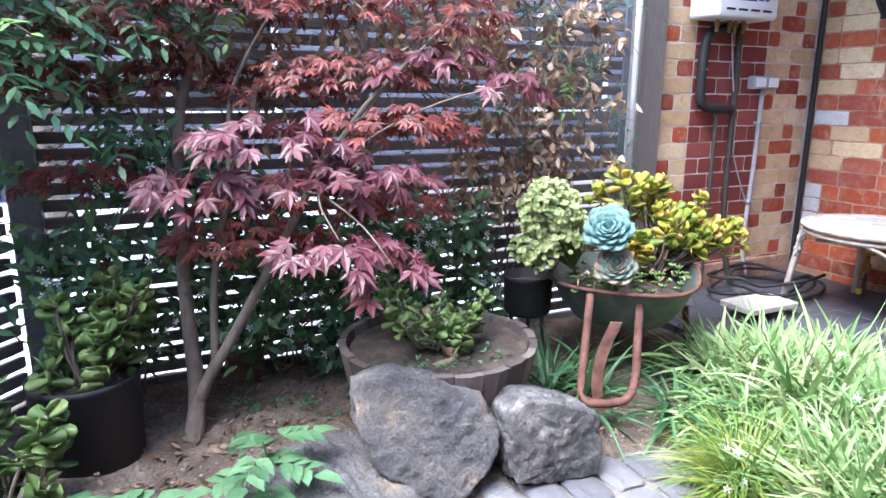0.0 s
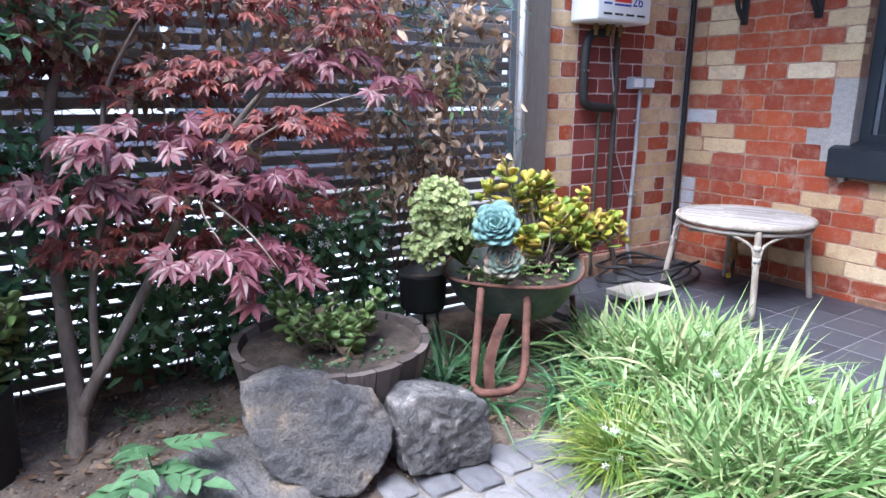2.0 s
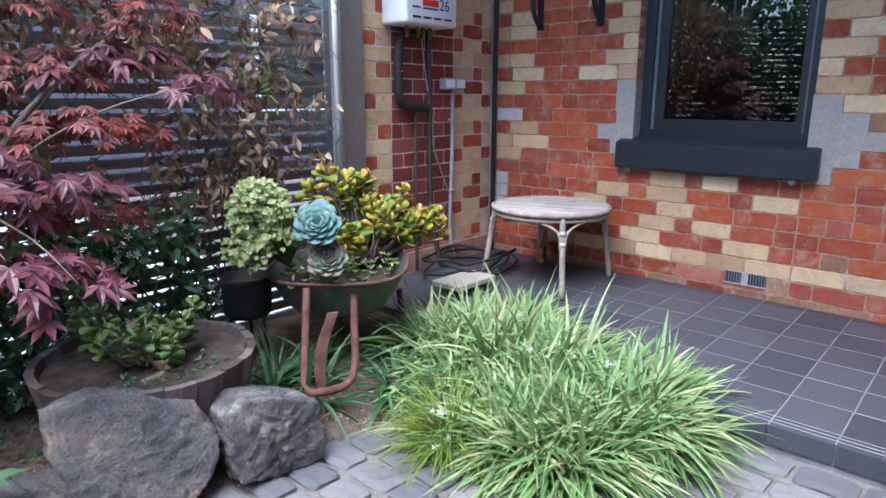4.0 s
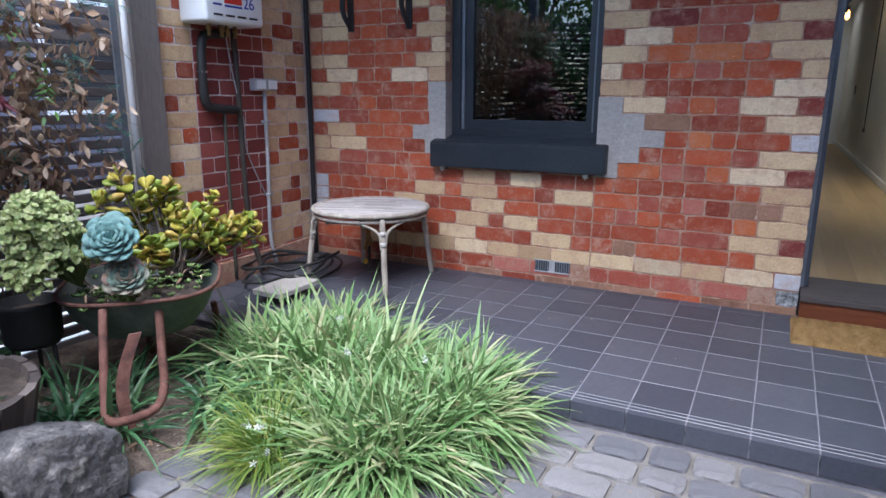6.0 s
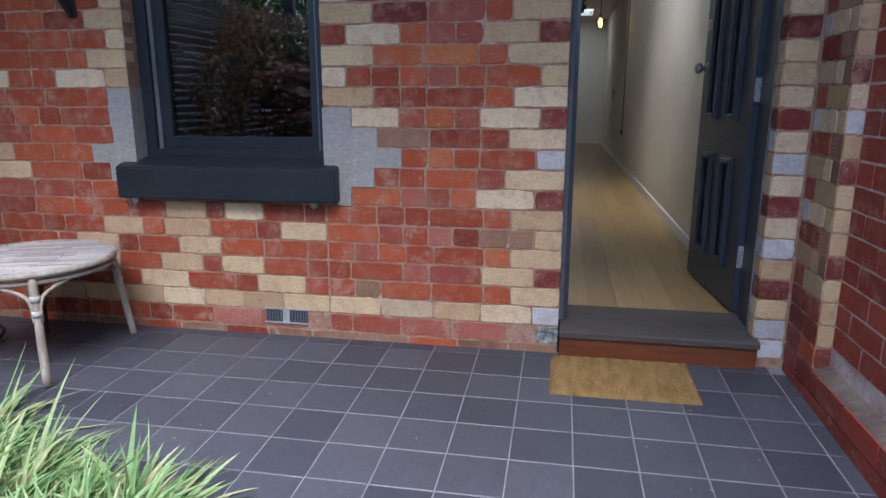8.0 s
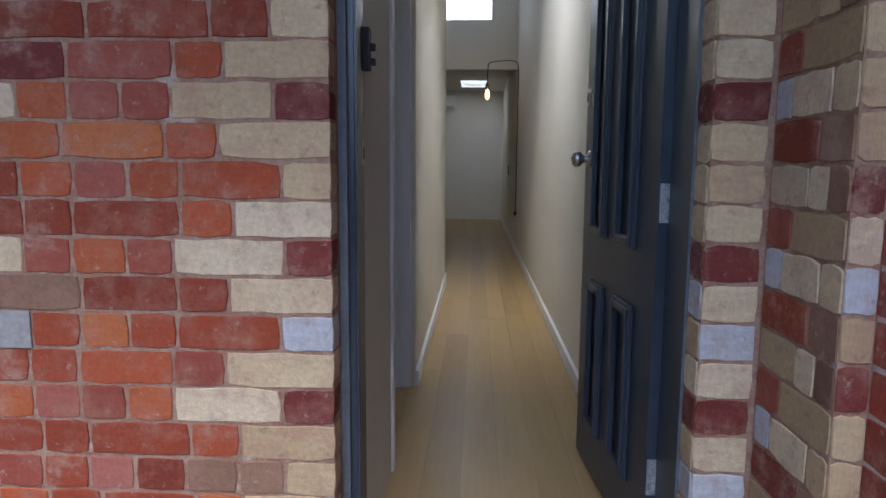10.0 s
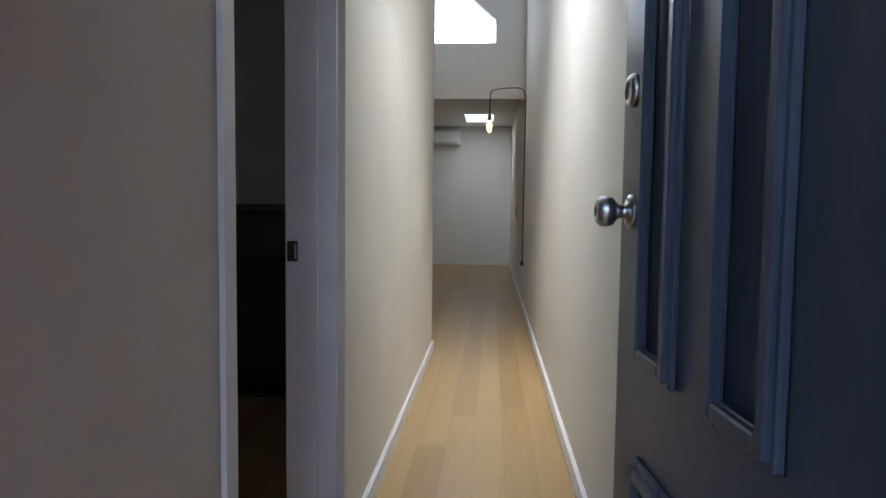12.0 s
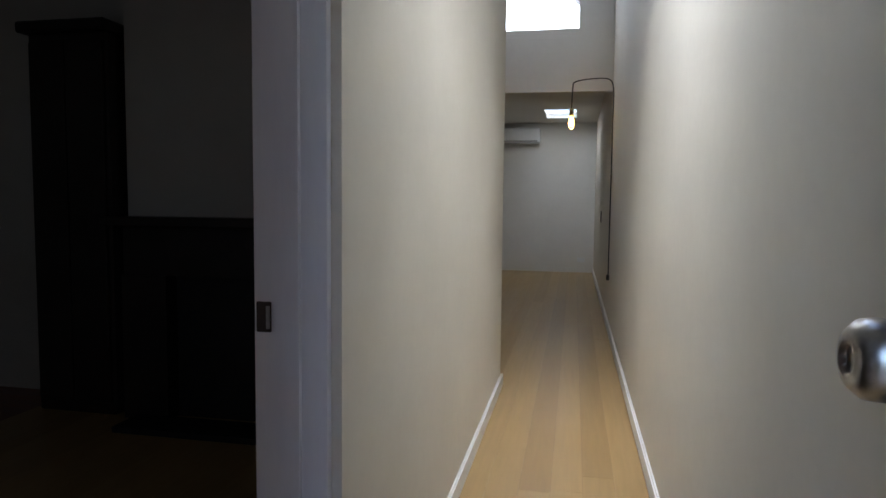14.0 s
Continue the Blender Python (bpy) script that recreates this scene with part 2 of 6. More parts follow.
M["clear"] = glass_material("clear_glass", (0.95, 0.97, 0.98))
M["sky_glow"] = glow("overcast_backdrop", (0.95, 0.98, 1.0), 1.0)
M["filament"] = glow("warm_filament", (1.0, 0.50, 0.10), 3.2)
M["bark"] = material("maple_bark", [(0.10, 0.075, 0.06), (0.17, 0.135, 0.11), (0.22, 0.18, 0.15)], 0.9, 12, 0.6, stretch=(1, 1, 0.3))
M["twig"] = material("dry_twig", [(0.12, 0.085, 0.06), (0.22, 0.165, 0.12)], 0.9, 14, 0.4)
# two colourings of one leaf: front sheen and inner shade put into colour
M["maple"] = leafy("maple_leaf", [(0.072, 0.016, 0.021), (0.108, 0.026, 0.034), (0.148, 0.043, 0.055), (0.19, 0.070, 0.088)], 0.42, 0.25)
M["maple_dark"] = leafy("maple_leaf_shaded", [(0.075, 0.016, 0.016), (0.12, 0.024, 0.022), (0.19, 0.040, 0.030), (0.25, 0.050, 0.030)], 0.5)
M["jasmine"] = leafy("jasmine_leaf", [(0.040, 0.100, 0.048), (0.070, 0.165, 0.075), (0.11, 0.23, 0.10), (0.18, 0.32, 0.13)], 0.38)
M["flower"] = leafy("white_petal", [(0.72, 0.74, 0.70), (0.82, 0.83, 0.80)], 0.6)
M["dry_leaf"] = leafy("dry_brown_leaf", [(0.15, 0.085, 0.060), (0.34, 0.22, 0.14), (0.47, 0.34, 0.23), (0.58, 0.46, 0.35)], 0.8)
M["wisteria"] = leafy("blue_green_leaflet", [(0.03, 0.085, 0.065), (0.05, 0.14, 0.11), (0.08, 0.19, 0.15)], 0.5)
M["bright_leaf"] = leafy("bright_green_leaf", [(0.07, 0.17, 0.04), (0.13, 0.27, 0.06), (0.20, 0.36, 0.10)], 0.5)
M["jade"] = leafy("jade_leaf", [(0.11, 0.19, 0.055), (0.18, 0.28, 0.085), (0.28, 0.37, 0.14)], 0.4, 0.3)
M["gold_jade"] = leafy("golden_jade_leaf", [(0.20, 0.30, 0.05), (0.34, 0.40, 0.06), (0.48, 0.46, 0.07), (0.60, 0.50, 0.09), (0.64, 0.46, 0.13)], 0.45, 0.35)
M["pale_leaf"] = leafy("pale_variegated_leaf", [(0.22, 0.30, 0.10), (0.34, 0.42, 0.15), (0.44, 0.49, 0.20), (0.52, 0.54, 0.29)], 0.55, 0.2)
M["echeveria"] = leafy("blue_rosette_leaf", [(0.095, 0.20, 0.19), (0.13, 0.25, 0.235), (0.17, 0.29, 0.27)], 0.6, 0.1)
M["echeveria_pink"] = leafy("pinkish_rosette_leaf", [(0.16, 0.25, 0.21), (0.24, 0.26, 0.20), (0.36, 0.24, 0.19)], 0.5)
M["grass"] = leafy("ribbon_grass_blade", [(0.11, 0.21, 0.065), (0.165, 0.295, 0.10), (0.21, 0.34, 0.125), (0.265, 0.385, 0.155), (0.33, 0.42, 0.20), (0.43, 0.42, 0.23)], 0.45, 0.25)
M["grass_tuft"] = leafy("yellow_grass_blade", [(0.10, 0.19, 0.03), (0.19, 0.29, 0.055), (0.34, 0.35, 0.08)], 0.5)
M["strap"] = leafy("strap_leaf", [(0.03, 0.09, 0.035), (0.07, 0.17, 0.07), (0.14, 0.26, 0.12)], 0.4)
M["tomato"] = leafy("seedling_leaf", [(0.06, 0.14, 0.06), (0.10, 0.215, 0.095), (0.145, 0.28, 0.135)], 0.6)
M["tree_leaf"] = leafy("street_tree_leaf", [(0.04, 0.09, 0.02), (0.08, 0.17, 0.035), (0.14, 0.24, 0.06)], 0.5)
M["red_paint"] = material("red_enamel", [(0.5, 0.03, 0.02), (0.6, 0.05, 0.04)], 0.4, 5, 0.0)
M["blue_paint"] = material("blue_print", [(0.02, 0.035, 0.25), (0.03, 0.05, 0.32)], 0.5, 5, 0.0)
M["litter"] = leafy("leaf_litter", [(0.10, 0.055, 0.03), (0.22, 0.13, 0.08), (0.34, 0.24, 0.16)], 0.9)
M["crumb"] = material("soil_crumb", [(0.07, 0.05, 0.04), (0.16, 0.125, 0.10), (0.30, 0.26, 0.225)], 0.95, 14, 0.0, by="island")
M["cut_wood"] = material("cut_branch_bark", [(0.19, 0.125, 0.08), (0.30, 0.21, 0.14)], 0.85, 16, 0.4)
M["tag"] = material("yellow_tag", [(0.5, 0.33, 0.03), (0.6, 0.42, 0.05)], 0.6, 9, 0.05)


# ---- building tools ----
def mesh_of(name, bm, mat, smooth=False):
    me = bpy.data.meshes.new(name)
    bmesh.ops.recalc_face_normals(bm, faces=bm.faces)
    bm.to_mesh(me)
    bm.free()
    for q in (mat if isinstance(mat, (list, tuple)) else [mat]):
        me.materials.append(q)
    if smooth:
        for p in me.polygons:
            p.use_smooth = True
    return me


def part(name, bm, mat, parent=None, label="", smooth=False):
    ob = new(name, mesh_of(name, bm, mat, smooth))
    ob.parent = parent
    if label:
        tagged(ob, label)
    return ob


def thing(name, label, category, at=(0, 0, 0), group="", kind=""):
    ob = new(name)
    ob.location = at
    ob.empty_display_size = 0.05
    return tagged(ob, label, category, group, kind)


def box(bm, x0, x1, y0, y1, z0, z1, bevel=0.0, seg=1):
    g = bmesh.ops.create_cube(bm, size=1, matrix=Matrix.Translation(((x0 + x1) / 2, (y0 + y1) / 2, (z0 + z1) / 2)) @ Matrix.Diagonal((x1 - x0, y1 - y0, z1 - z0, 1)))
    if bevel:
        es = list({e for v in g["verts"] for e in v.link_edges})
        bmesh.ops.bevel(bm, geom=es, offset=bevel, segments=seg, affect="EDGES", profile=0.5)
    return bm


def bbox(*a, **k):
    return box(bmesh.new(), *a, **k)


def boxes(*rows):
    bm = bmesh.new()
    for r in rows:
        box(bm, *r)
    return bm


def curve_points(pts, steps=6):
    """A smooth line through the points."""
    P = [Vector(p) for p in pts]
    out = []
    for i in range(len(P) - 1):
        a, b, c, d = P[max(i - 1, 0)], P[i], P[i + 1], P[min(i + 2, len(P) - 1)]
        for j in range(steps):
            t = j / steps
            out.append(0.5 * (2 * b + (c - a) * t + (2 * a - 5 * b + 4 * c - d) * t * t + (3 * b - a - 3 * c + d) * t ** 3))
    out.append(P[-1])
    return out


def tube(bm, pts, r0, r1=None, seg=8, rough=0.0, cap=True):
    r1 = r0 if r1 is None else r1
    rings, n = [], len(pts)
    side = None
    for i, p in enumerate(pts):
        p = Vector(p)
        d = (Vector(pts[min(i + 1, n - 1)]) - Vector(pts[max(i - 1, 0)])).normalized()
        if side is None:
            side = d.orthogonal().normalized()
        side = (side - d * side.dot(d)).normalized()
        up = d.cross(side)
        r = r0 + (r1 - r0) * i / max(n - 1, 1)
        rings.append([bm.verts.new(p + (side * math.cos(2 * math.pi * k / seg) + up * math.sin(2 * math.pi * k / seg)) * r * (1 + rough * random.uniform(-1, 1))) for k in range(seg)])
    for a, b in zip(rings, rings[1:]):
        for k in range(seg):
            bm.faces.new((a[k], a[(k + 1) % seg], b[(k + 1) % seg], b[k]))
    if cap:
        bm.faces.new(rings[0][::-1])
        bm.faces.new(rings[-1])
    return bm


def tubed(pts, r0, r1=None, **k):
    return tube(bmesh.new(), pts, r0, r1, **k)


def lathe(bm, prof, seg=24, centre=(0, 0, 0), sx=1.0, sy=1.0):
    c = Vector(centre)
    rings = []
    for r, z in prof:
        rings.append([bm.verts.new(c + Vector((sx * r * math.cos(2 * math.pi * k / seg), sy * r * math.sin(2 * math.pi * k / seg), z))) for k in range(seg)])
    for a, b in zip(rings, rings[1:]):
        for k in range(seg):
            bm.faces.new((a[k], a[(k + 1) % seg], b[(k + 1) % seg], b[k]))
    for ring, flip in ((rings[0], True), (rings[-1], False)):
        if len({round((v.co - c).to_2d().length, 5) for v in ring}) and (ring[0].co - ring[1].co).length > 1e-6:
            bm.faces.new(ring[::-1] if flip else ring)
    return bm


class Leaves:
    """Gathers many small leaves into one mesh."""

    def __init__(self):
        self.v, self.f = [], []

    def basis(self, d, n):
        d = Vector(d).normalized()
        s = d.cross(Vector(n))
        s = s.normalized() if s.length > 1e-4 else d.orthogonal().normalized()
        return d, s, s.cross(d)

    def oval(self, p, d, n, length, width, fold=0.15, droop=0.1):
        d, s, u = self.basis(d, n)
        p = Vector(p)
        b = len(self.v)
        rows = ((0.0, 0.08), (0.35, 0.5), (0.7, 0.38))
        for t, w in rows:
            c = p + d * length * t - u * droop * length * t * t
            self.v += [c - s * width * w + u * fold * width * w, c, c + s * width * w + u * fold * width * w]
        self.v.append(p + d * length - u * droop * length)
        for i in (0, 3):
            self.f += [(b + i, b + i + 1, b + i + 4, b + i + 3), (b + i + 1, b + i + 2, b + i + 5, b + i + 4)]
        self.f += [(b + 6, b + 7, b + 9), (b + 7, b + 8, b + 9)]

    def fat(self, p, d, n, length, width, thick):
        """A thick succulent leaf with a rounded end."""
        d, s, u = self.basis(d, n)
        p = Vector(p)
        b = len(self.v)
        for t, w, h in ((0.0, 0.14, 0.6), (0.35, 0.36, 1.0), (0.68, 0.5, 0.9), (0.9, 0.36, 0.6)):
            c = p + d * length * t + u * length * 0.14 * t * t
            self.v += [c - s * width * w + u * thick * 0.5, c + u * thick * h * 0.35, c + s * width * w + u * thick * 0.5, c - u * thick * h * 0.6]
        self.v.append(p + d * length + u * length * 0.15)
        for i in (0, 4, 8):
            for k in range(4):
                self.f.append((b + i + k, b + i + (k + 1) % 4, b + i + 4 + (k + 1) % 4, b + i + 4 + k))
        for k in range(4):
            self.f.append((b + 12 + k, b + 12 + (k + 1) % 4, b + 16))

    def palmate(self, p, d, n, size, droop=0.25):
        """A lobed leaf: seven toothed fingers that hang from the stalk's end."""
        d, s, u = self.basis(d, n)
        p = Vector(p)
        for a, ln in ((-120, 0.42), (-78, 0.70), (-38, 0.92), (0, 1.0), (38, 0.92), (78, 0.70), (120, 0.42)):
            a = radians(a + random.uniform(-6, 6))
            e = d * math.cos(a) + s * math.sin(a)
            o = s * math.cos(a) - d * math.sin(a)
            b = len(self.v)
            ln *= size * random.uniform(0.88, 1.08)
            w = 0.15
            self.v += [p, p + e * ln * 0.30 - o * ln * w * 0.85 - u * droop * ln * 0.05, p + e * ln * 0.58 - o * ln * w - u * droop * ln * 0.22, p + e * ln - u * droop * ln * 0.75,
                       p + e * ln * 0.58 + o * ln * w - u * droop * ln * 0.22, p + e * ln * 0.30 + o * ln * w * 0.85 - u * droop * ln * 0.05, p + e * ln * 0.5 - u * (droop * ln * 0.16 + ln * 0.04)]
            self.f += [(b, b + 1, b + 6), (b + 1, b + 2, b + 6), (b + 2, b + 3, b + 6), (b + 3, b + 4, b + 6), (b + 4, b + 5, b + 6), (b + 5, b, b + 6)]

    def blade(self, p, d, length, width, arch, n=5):
        """A keeled strap that rises along d and bends over under its weight."""
        d = Vector(d).normalized()
        flat = Vector((d.x, d.y, 0))
        flat = flat.normalized() if flat.length > 1e-3 else Vector((1, 0, 0))
        s = flat.cross(Vector((0, 0, 1))).normalized()
        p, b = Vector(p), len(self.v)
        bend = s * random.uniform(-0.25, 0.25) * length
        twist = random.uniform(-0.9, 0.9)
        for i in range(n):
            t = i / n
            c = p + bend * t * t + d * length * t + (flat * 0.35 - Vector((0, 0, 0.85))) * arch * length * t * t
            w = width * (0.6 + 0.8 * t) if t < 0.5 else width * (1.0 - 0.8 * (t - 0.5) * 2)
            e = (s + Vector((0, 0, twist * t))).normalized()
            self.v += [c - e * w / 2, c - Vector((0, 0, w * 0.16)), c + e * w / 2]
        self.v.append(p + bend + d * length + (flat * 0.35 - Vector((0, 0, 0.85))) * arch * length)
        for i in range(n - 1):
            k = b + 3 * i
            self.f += [(k, k + 1, k + 4, k + 3), (k + 1, k + 2, k + 5, k + 4)]
        k = b + 3 * n - 3
        self.f += [(k, k + 1, k + 3), (k + 1, k + 2, k + 3)]

    def star(self, p, n, size):
        n = Vector(n).normalized()
        a = n.orthogonal().normalized()
        c = n.cross(a)
        for k in range(5):
            t = 2 * math.pi * k / 5 + random.random() * 0.3
            e = a * math.cos(t) + c * math.sin(t)
            o = c * math.cos(t) - a * math.sin(t)
            b, p = len(self.v), Vector(p)
            self.v += [p, p + e * size * 0.6 - o * size * 0.22, p + e * size, p + e * size * 0.6 + o * size * 0.22]
            self.f.append((b, b + 1, b + 2, b + 3))

    def made(self, name, mat, parent=None, label="", smooth=True):
        me = bpy.data.meshes.new(name)
        me.from_pydata([tuple(v) for v in self.v], [], self.f)
        me.materials.append(mat)
        if smooth:
            me.polygons.foreach_set("use_smooth", [True] * len(me.polygons))
        ob = new(name, me)
        ob.parent = parent
        if parent:
            tagged(ob, label, kind="stuff")
        return ob


def rnd(a, b):
    return random.uniform(a, b)


def any_way(up=0.0):
    v = Vector((random.gauss(0, 1), random.gauss(0, 1), random.gauss(0, 1) + up))
    return v.normalized()


def structure(name, bm, mat, label, category, smooth=False):
    return tagged(part(name, bm, mat, None, "", smooth), label, category, "", "structure")


# ---- large structure: ground, paving, patio ----
GROUND = -0.08
PATIO_FRONT = -1.367


def patio_z(y):
    return 0.035 + 0.025 * y


def ground_sheet():
    bm = bmesh.new()
    n = 24
    g = [[bm.verts.new((80 * (2 * i / n - 1), 80 * (2 * j / n - 1), -0.14)) for j in range(n + 1)] for i in range(n + 1)]
    for i in range(n):
        for j in range(n):
            bm.faces.new((g[i][j], g[i + 1][j], g[i + 1][j + 1], g[i][j + 1]))
    structure("ground", bm, M["sand"], "grey sandy ground sheet under the paving", "ground")


ground_sheet()
structure("pavement", bbox(-9.0, -3.12, -16, -1.3, -0.135, -0.09), M["concrete"], "pale concrete driveway beyond the slatted fence", "pavement")


def soil_bed():
    bm = bmesh.new()
    x0, x1, y0, y1, n, m = -3.1, -1.75, -5.2, -1.30, 44, 110
    g = []
    for i in range(n + 1):
        col = []
        for j in range(m + 1):
            x, y = x0 + (x1 - x0) * i / n, y0 + (y1 - y0) * j / m
            edge = min(1.0, max(0.0, (x1 - x) / 0.45))
            z = -0.115 + 0.075 * edge + 0.016 * noise.noise((x * 4, y * 4, 0)) + 0.009 * noise.noise((x * 22, y * 22, 3))
            col.append(bm.verts.new((x, y, z)))
        g.append(col)
    for i in range(n):
        for j in range(m):
            bm.faces.new((g[i][j], g[i + 1][j], g[i + 1][j + 1], g[i][j + 1]))
    structure("garden_bed", bm, M["soil"], "dry brown soil of the garden bed along the fence", "soil", True)


soil_bed()

structure("patio_slab", bbox(-3.02, 1.02, PATIO_FRONT + 0.012, 0.03, -0.135, -0.030), M["grout"], "raised tiled patio slab with pale grout", "patio")
patio = bpy.data.objects["patio_slab"]


def patio_top():
    bm = bmesh.new()
    ys = (PATIO_FRONT + 0.012, 0.03)
    vs = [bm.verts.new((x, y, patio_z(y) - dz)) for x, y, dz in ((-3.02, ys[0], 0.0012), (1.02, ys[0], 0.0012), (1.02, ys[1], 0.0012), (-3.02, ys[1], 0.0012), (-3.02, ys[0], 0.04), (1.02, ys[0], 0.04), (1.02, ys[1], 0.09), (-3.02, ys[1], 0.09))]
    for f in ((0, 1, 2, 3), (7, 6, 5, 4), (0, 4, 5, 1), (1, 5, 6, 2), (2, 6, 7, 3), (3, 7, 4, 0)):
        bm.faces.new([vs[i] for i in f])
    part("grout_bed", bm, M["grout"], patio)


patio_top()


# ---- walls of the house ----
COURSE, Z0 = 0.086, 0.073


def course_z(k):
    return Z0 + COURSE * k


# front wall, its brick faces on the plane y = 0, with openings for a window and the door
WIN_L, WIN_R, WIN_Z0, WIN_Z1 = -1.985, -1.06, 0.85, 2.35
DOOR_W, DOOR_TOP = 0.80, 2.36
wall_front = structure("wall_front", boxes(
    (-3.25, WIN_L - 0.004, 0.0036, 0.25, -0.14, 3.3), (WIN_L - 0.004, WIN_R + 0.004, 0.0036, 0.25, -0.14, WIN_Z0 - 0.02), (WIN_L - 0.004, WIN_R + 0.004, 0.0036, 0.25, WIN_Z1, 3.3),
    (WIN_R + 0.004, -0.006, 0.0036, 0.25, -0.14, 3.3), (-0.006, DOOR_W + 0.006, 0.0036, 0.25, DOOR_TOP, 3.3), (DOOR_W + 0.006, 1.3, 0.0036, 0.25, -0.14, 3.3)),
    M["mortar"], "polychrome red and cream brick front wall of the house", "wall")
wall_left = structure("wall_left", boxes((-3.30, -3.0228, -1.19, 0.005, -0.14, 3.3)), M["mortar_red"], "red brick side wall with cream quoins and gas heater", "wall")
wall_right = structure("wall_right", boxes((0.9926, 1.3, -6.2, 0.005, -0.14, 3.3)), M["mortar_red"], "dark red brick boundary wall with white pointing", "wall")
# unseen roof, added to shade the patio and front wall
structure("verandah_roof", boxes((-3.35, 1.35, -1.50, 0.0, 2.95, 3.02), (-3.35, 1.35, -1.56, -1.50, 2.85, 3.05)), M["taupe"], "verandah roof over the patio", "roof")


# ---- hall and rooms ----
FLOOR = 0.18
XL, XR = 0.02, 0.83
structure("wall_hall_left", boxes((-0.19, XL, 0.226, 0.789, FLOOR, 3.7), (-0.14, XL, 0.789, 1.712, 2.284, 3.7), (-0.14, XL, 1.712, 4.72, FLOOR, 3.7)), M["plaster"], "cream painted plaster hall wall with a doorway", "wall")
structure("wall_hall_right", bbox(XR, 1.05, 0.32, 12.15, FLOOR, 3.9), M["plaster"], "long cream painted plaster hall wall", "wall")
structure("wall_hall_front", boxes((-0.19, XR, 0.252, 0.33, 2.36, 3.9)), M["plaster"], "plaster wall over the front door", "wall")
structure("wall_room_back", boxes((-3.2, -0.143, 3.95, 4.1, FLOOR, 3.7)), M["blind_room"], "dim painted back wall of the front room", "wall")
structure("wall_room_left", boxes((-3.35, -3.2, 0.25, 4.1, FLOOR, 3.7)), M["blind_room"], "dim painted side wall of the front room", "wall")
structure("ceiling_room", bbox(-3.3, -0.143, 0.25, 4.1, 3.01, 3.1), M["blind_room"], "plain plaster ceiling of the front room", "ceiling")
structure("wall_middle_left", boxes((-2.65, -2.5, 4.1, 12.3, FLOOR, 4.1), (-2.5, -0.143, 4.1, 4.72, FLOOR, 4.1)), M["plaster_white"], "white plaster wall of the open living space", "wall")
structure("wall_back", bbox(-2.5, 1.05, 12.15, 12.3, FLOOR, 3.0), M["plaster_white"], "white plaster end wall of the rear room", "wall")
structure("wall_bulkhead", boxes((-2.5, XR, 7.30, 7.45, 2.53, 3.16), (0.48, XR, 7.30, 7.45, 3.16, 4.1), (-2.5, -1.1, 7.30, 7.45, 3.16, 4.1), (-1.1, 0.48, 7.30, 7.45, 3.80, 4.1)), M["plaster_white"], "white plaster bulkhead wall under a clerestory window", "wall")
structure("ceiling_rear", boxes((-2.5, XR, 7.45, 10.5, 2.80, 2.9), (-2.5, XR, 11.5, 12.15, 2.80, 2.9), (-2.5, 0.0, 10.5, 11.5, 2.80, 2.9), (0.48, XR, 10.5, 11.5, 2.80, 2.9)), M["plaster_white"], "white plaster ceiling with a small skylight", "ceiling")
# the hall's skylight opening is unseen, added to light the right wall
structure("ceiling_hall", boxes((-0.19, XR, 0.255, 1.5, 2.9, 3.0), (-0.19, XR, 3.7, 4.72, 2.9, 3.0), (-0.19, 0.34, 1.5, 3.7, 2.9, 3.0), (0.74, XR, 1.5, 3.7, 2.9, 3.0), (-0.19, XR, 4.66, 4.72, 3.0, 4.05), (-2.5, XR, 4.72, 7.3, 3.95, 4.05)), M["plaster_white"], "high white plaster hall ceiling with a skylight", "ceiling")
structure("floor", bbox(-3.2, 1.05, 0.26, 12.15, -0.02, FLOOR - 0.004), M["jarrah"], "dark timber subfloor beneath the boards", "floor")
floor_ob = bpy.data.objects["floor"]


def sloped_head():
    """The raking head of the clerestory opening."""
    bm = bmesh.new()
    for y in (7.305, 7.445):
        for x, z in ((0.05, 3.80), (0.48, 3.80), (0.48, 3.42), (0.36, 3.52)):
            bm.verts.new((x, y, z))
    bm.verts.ensure_lookup_table()
    v = bm.verts
    bm.faces.new((v[0], v[1], v[2], v[3]))
    bm.faces.new((v[7], v[6], v[5], v[4]))
    for a in range(4):
        b = (a + 1) % 4
        bm.faces.new((v[a], v[a + 4], v[b + 4], v[b]))
    structure("clerestory_head", bm, M["plaster_white"], "white raking plaster head above the clerestory", "trim")


sloped_head()


def pane(name, bm, mat, label, category):
    o = structure(name, bm, mat, label, category)
    o.visible_shadow = False
    return o


pane("window_clerestory", bbox(-1.1, 0.48, 7.40, 7.41, 3.16, 3.80), M["clear"], "bright clerestory window glass above the bulkhead", "window")
pane("skylight_rear", bbox(0.0, 0.48, 10.5, 11.5, 2.86, 2.868), M["clear"], "small clear skylight pane in the rear ceiling", "skylight")
# unseen pane that closes the added opening over the hall
pane("added_skylight_hall", bbox(0.34, 0.74, 1.5, 3.7, 2.96, 2.968), M["clear"], "clear skylight pane over the hall", "skylight")


def skirting(name, x0, x1, y0, y1, label):
    bm = boxes((x0, x1, y0, y1, FLOOR, FLOOR + 0.085))
    bmesh.ops.bevel(bm, geom=[e for e in bm.edges if all(v.co.z > FLOOR + 0.08 for v in e.verts)], offset=0.007, segments=2, affect="EDGES")
    return structure(name, bm, M["plaster_white"], label, "skirting board")


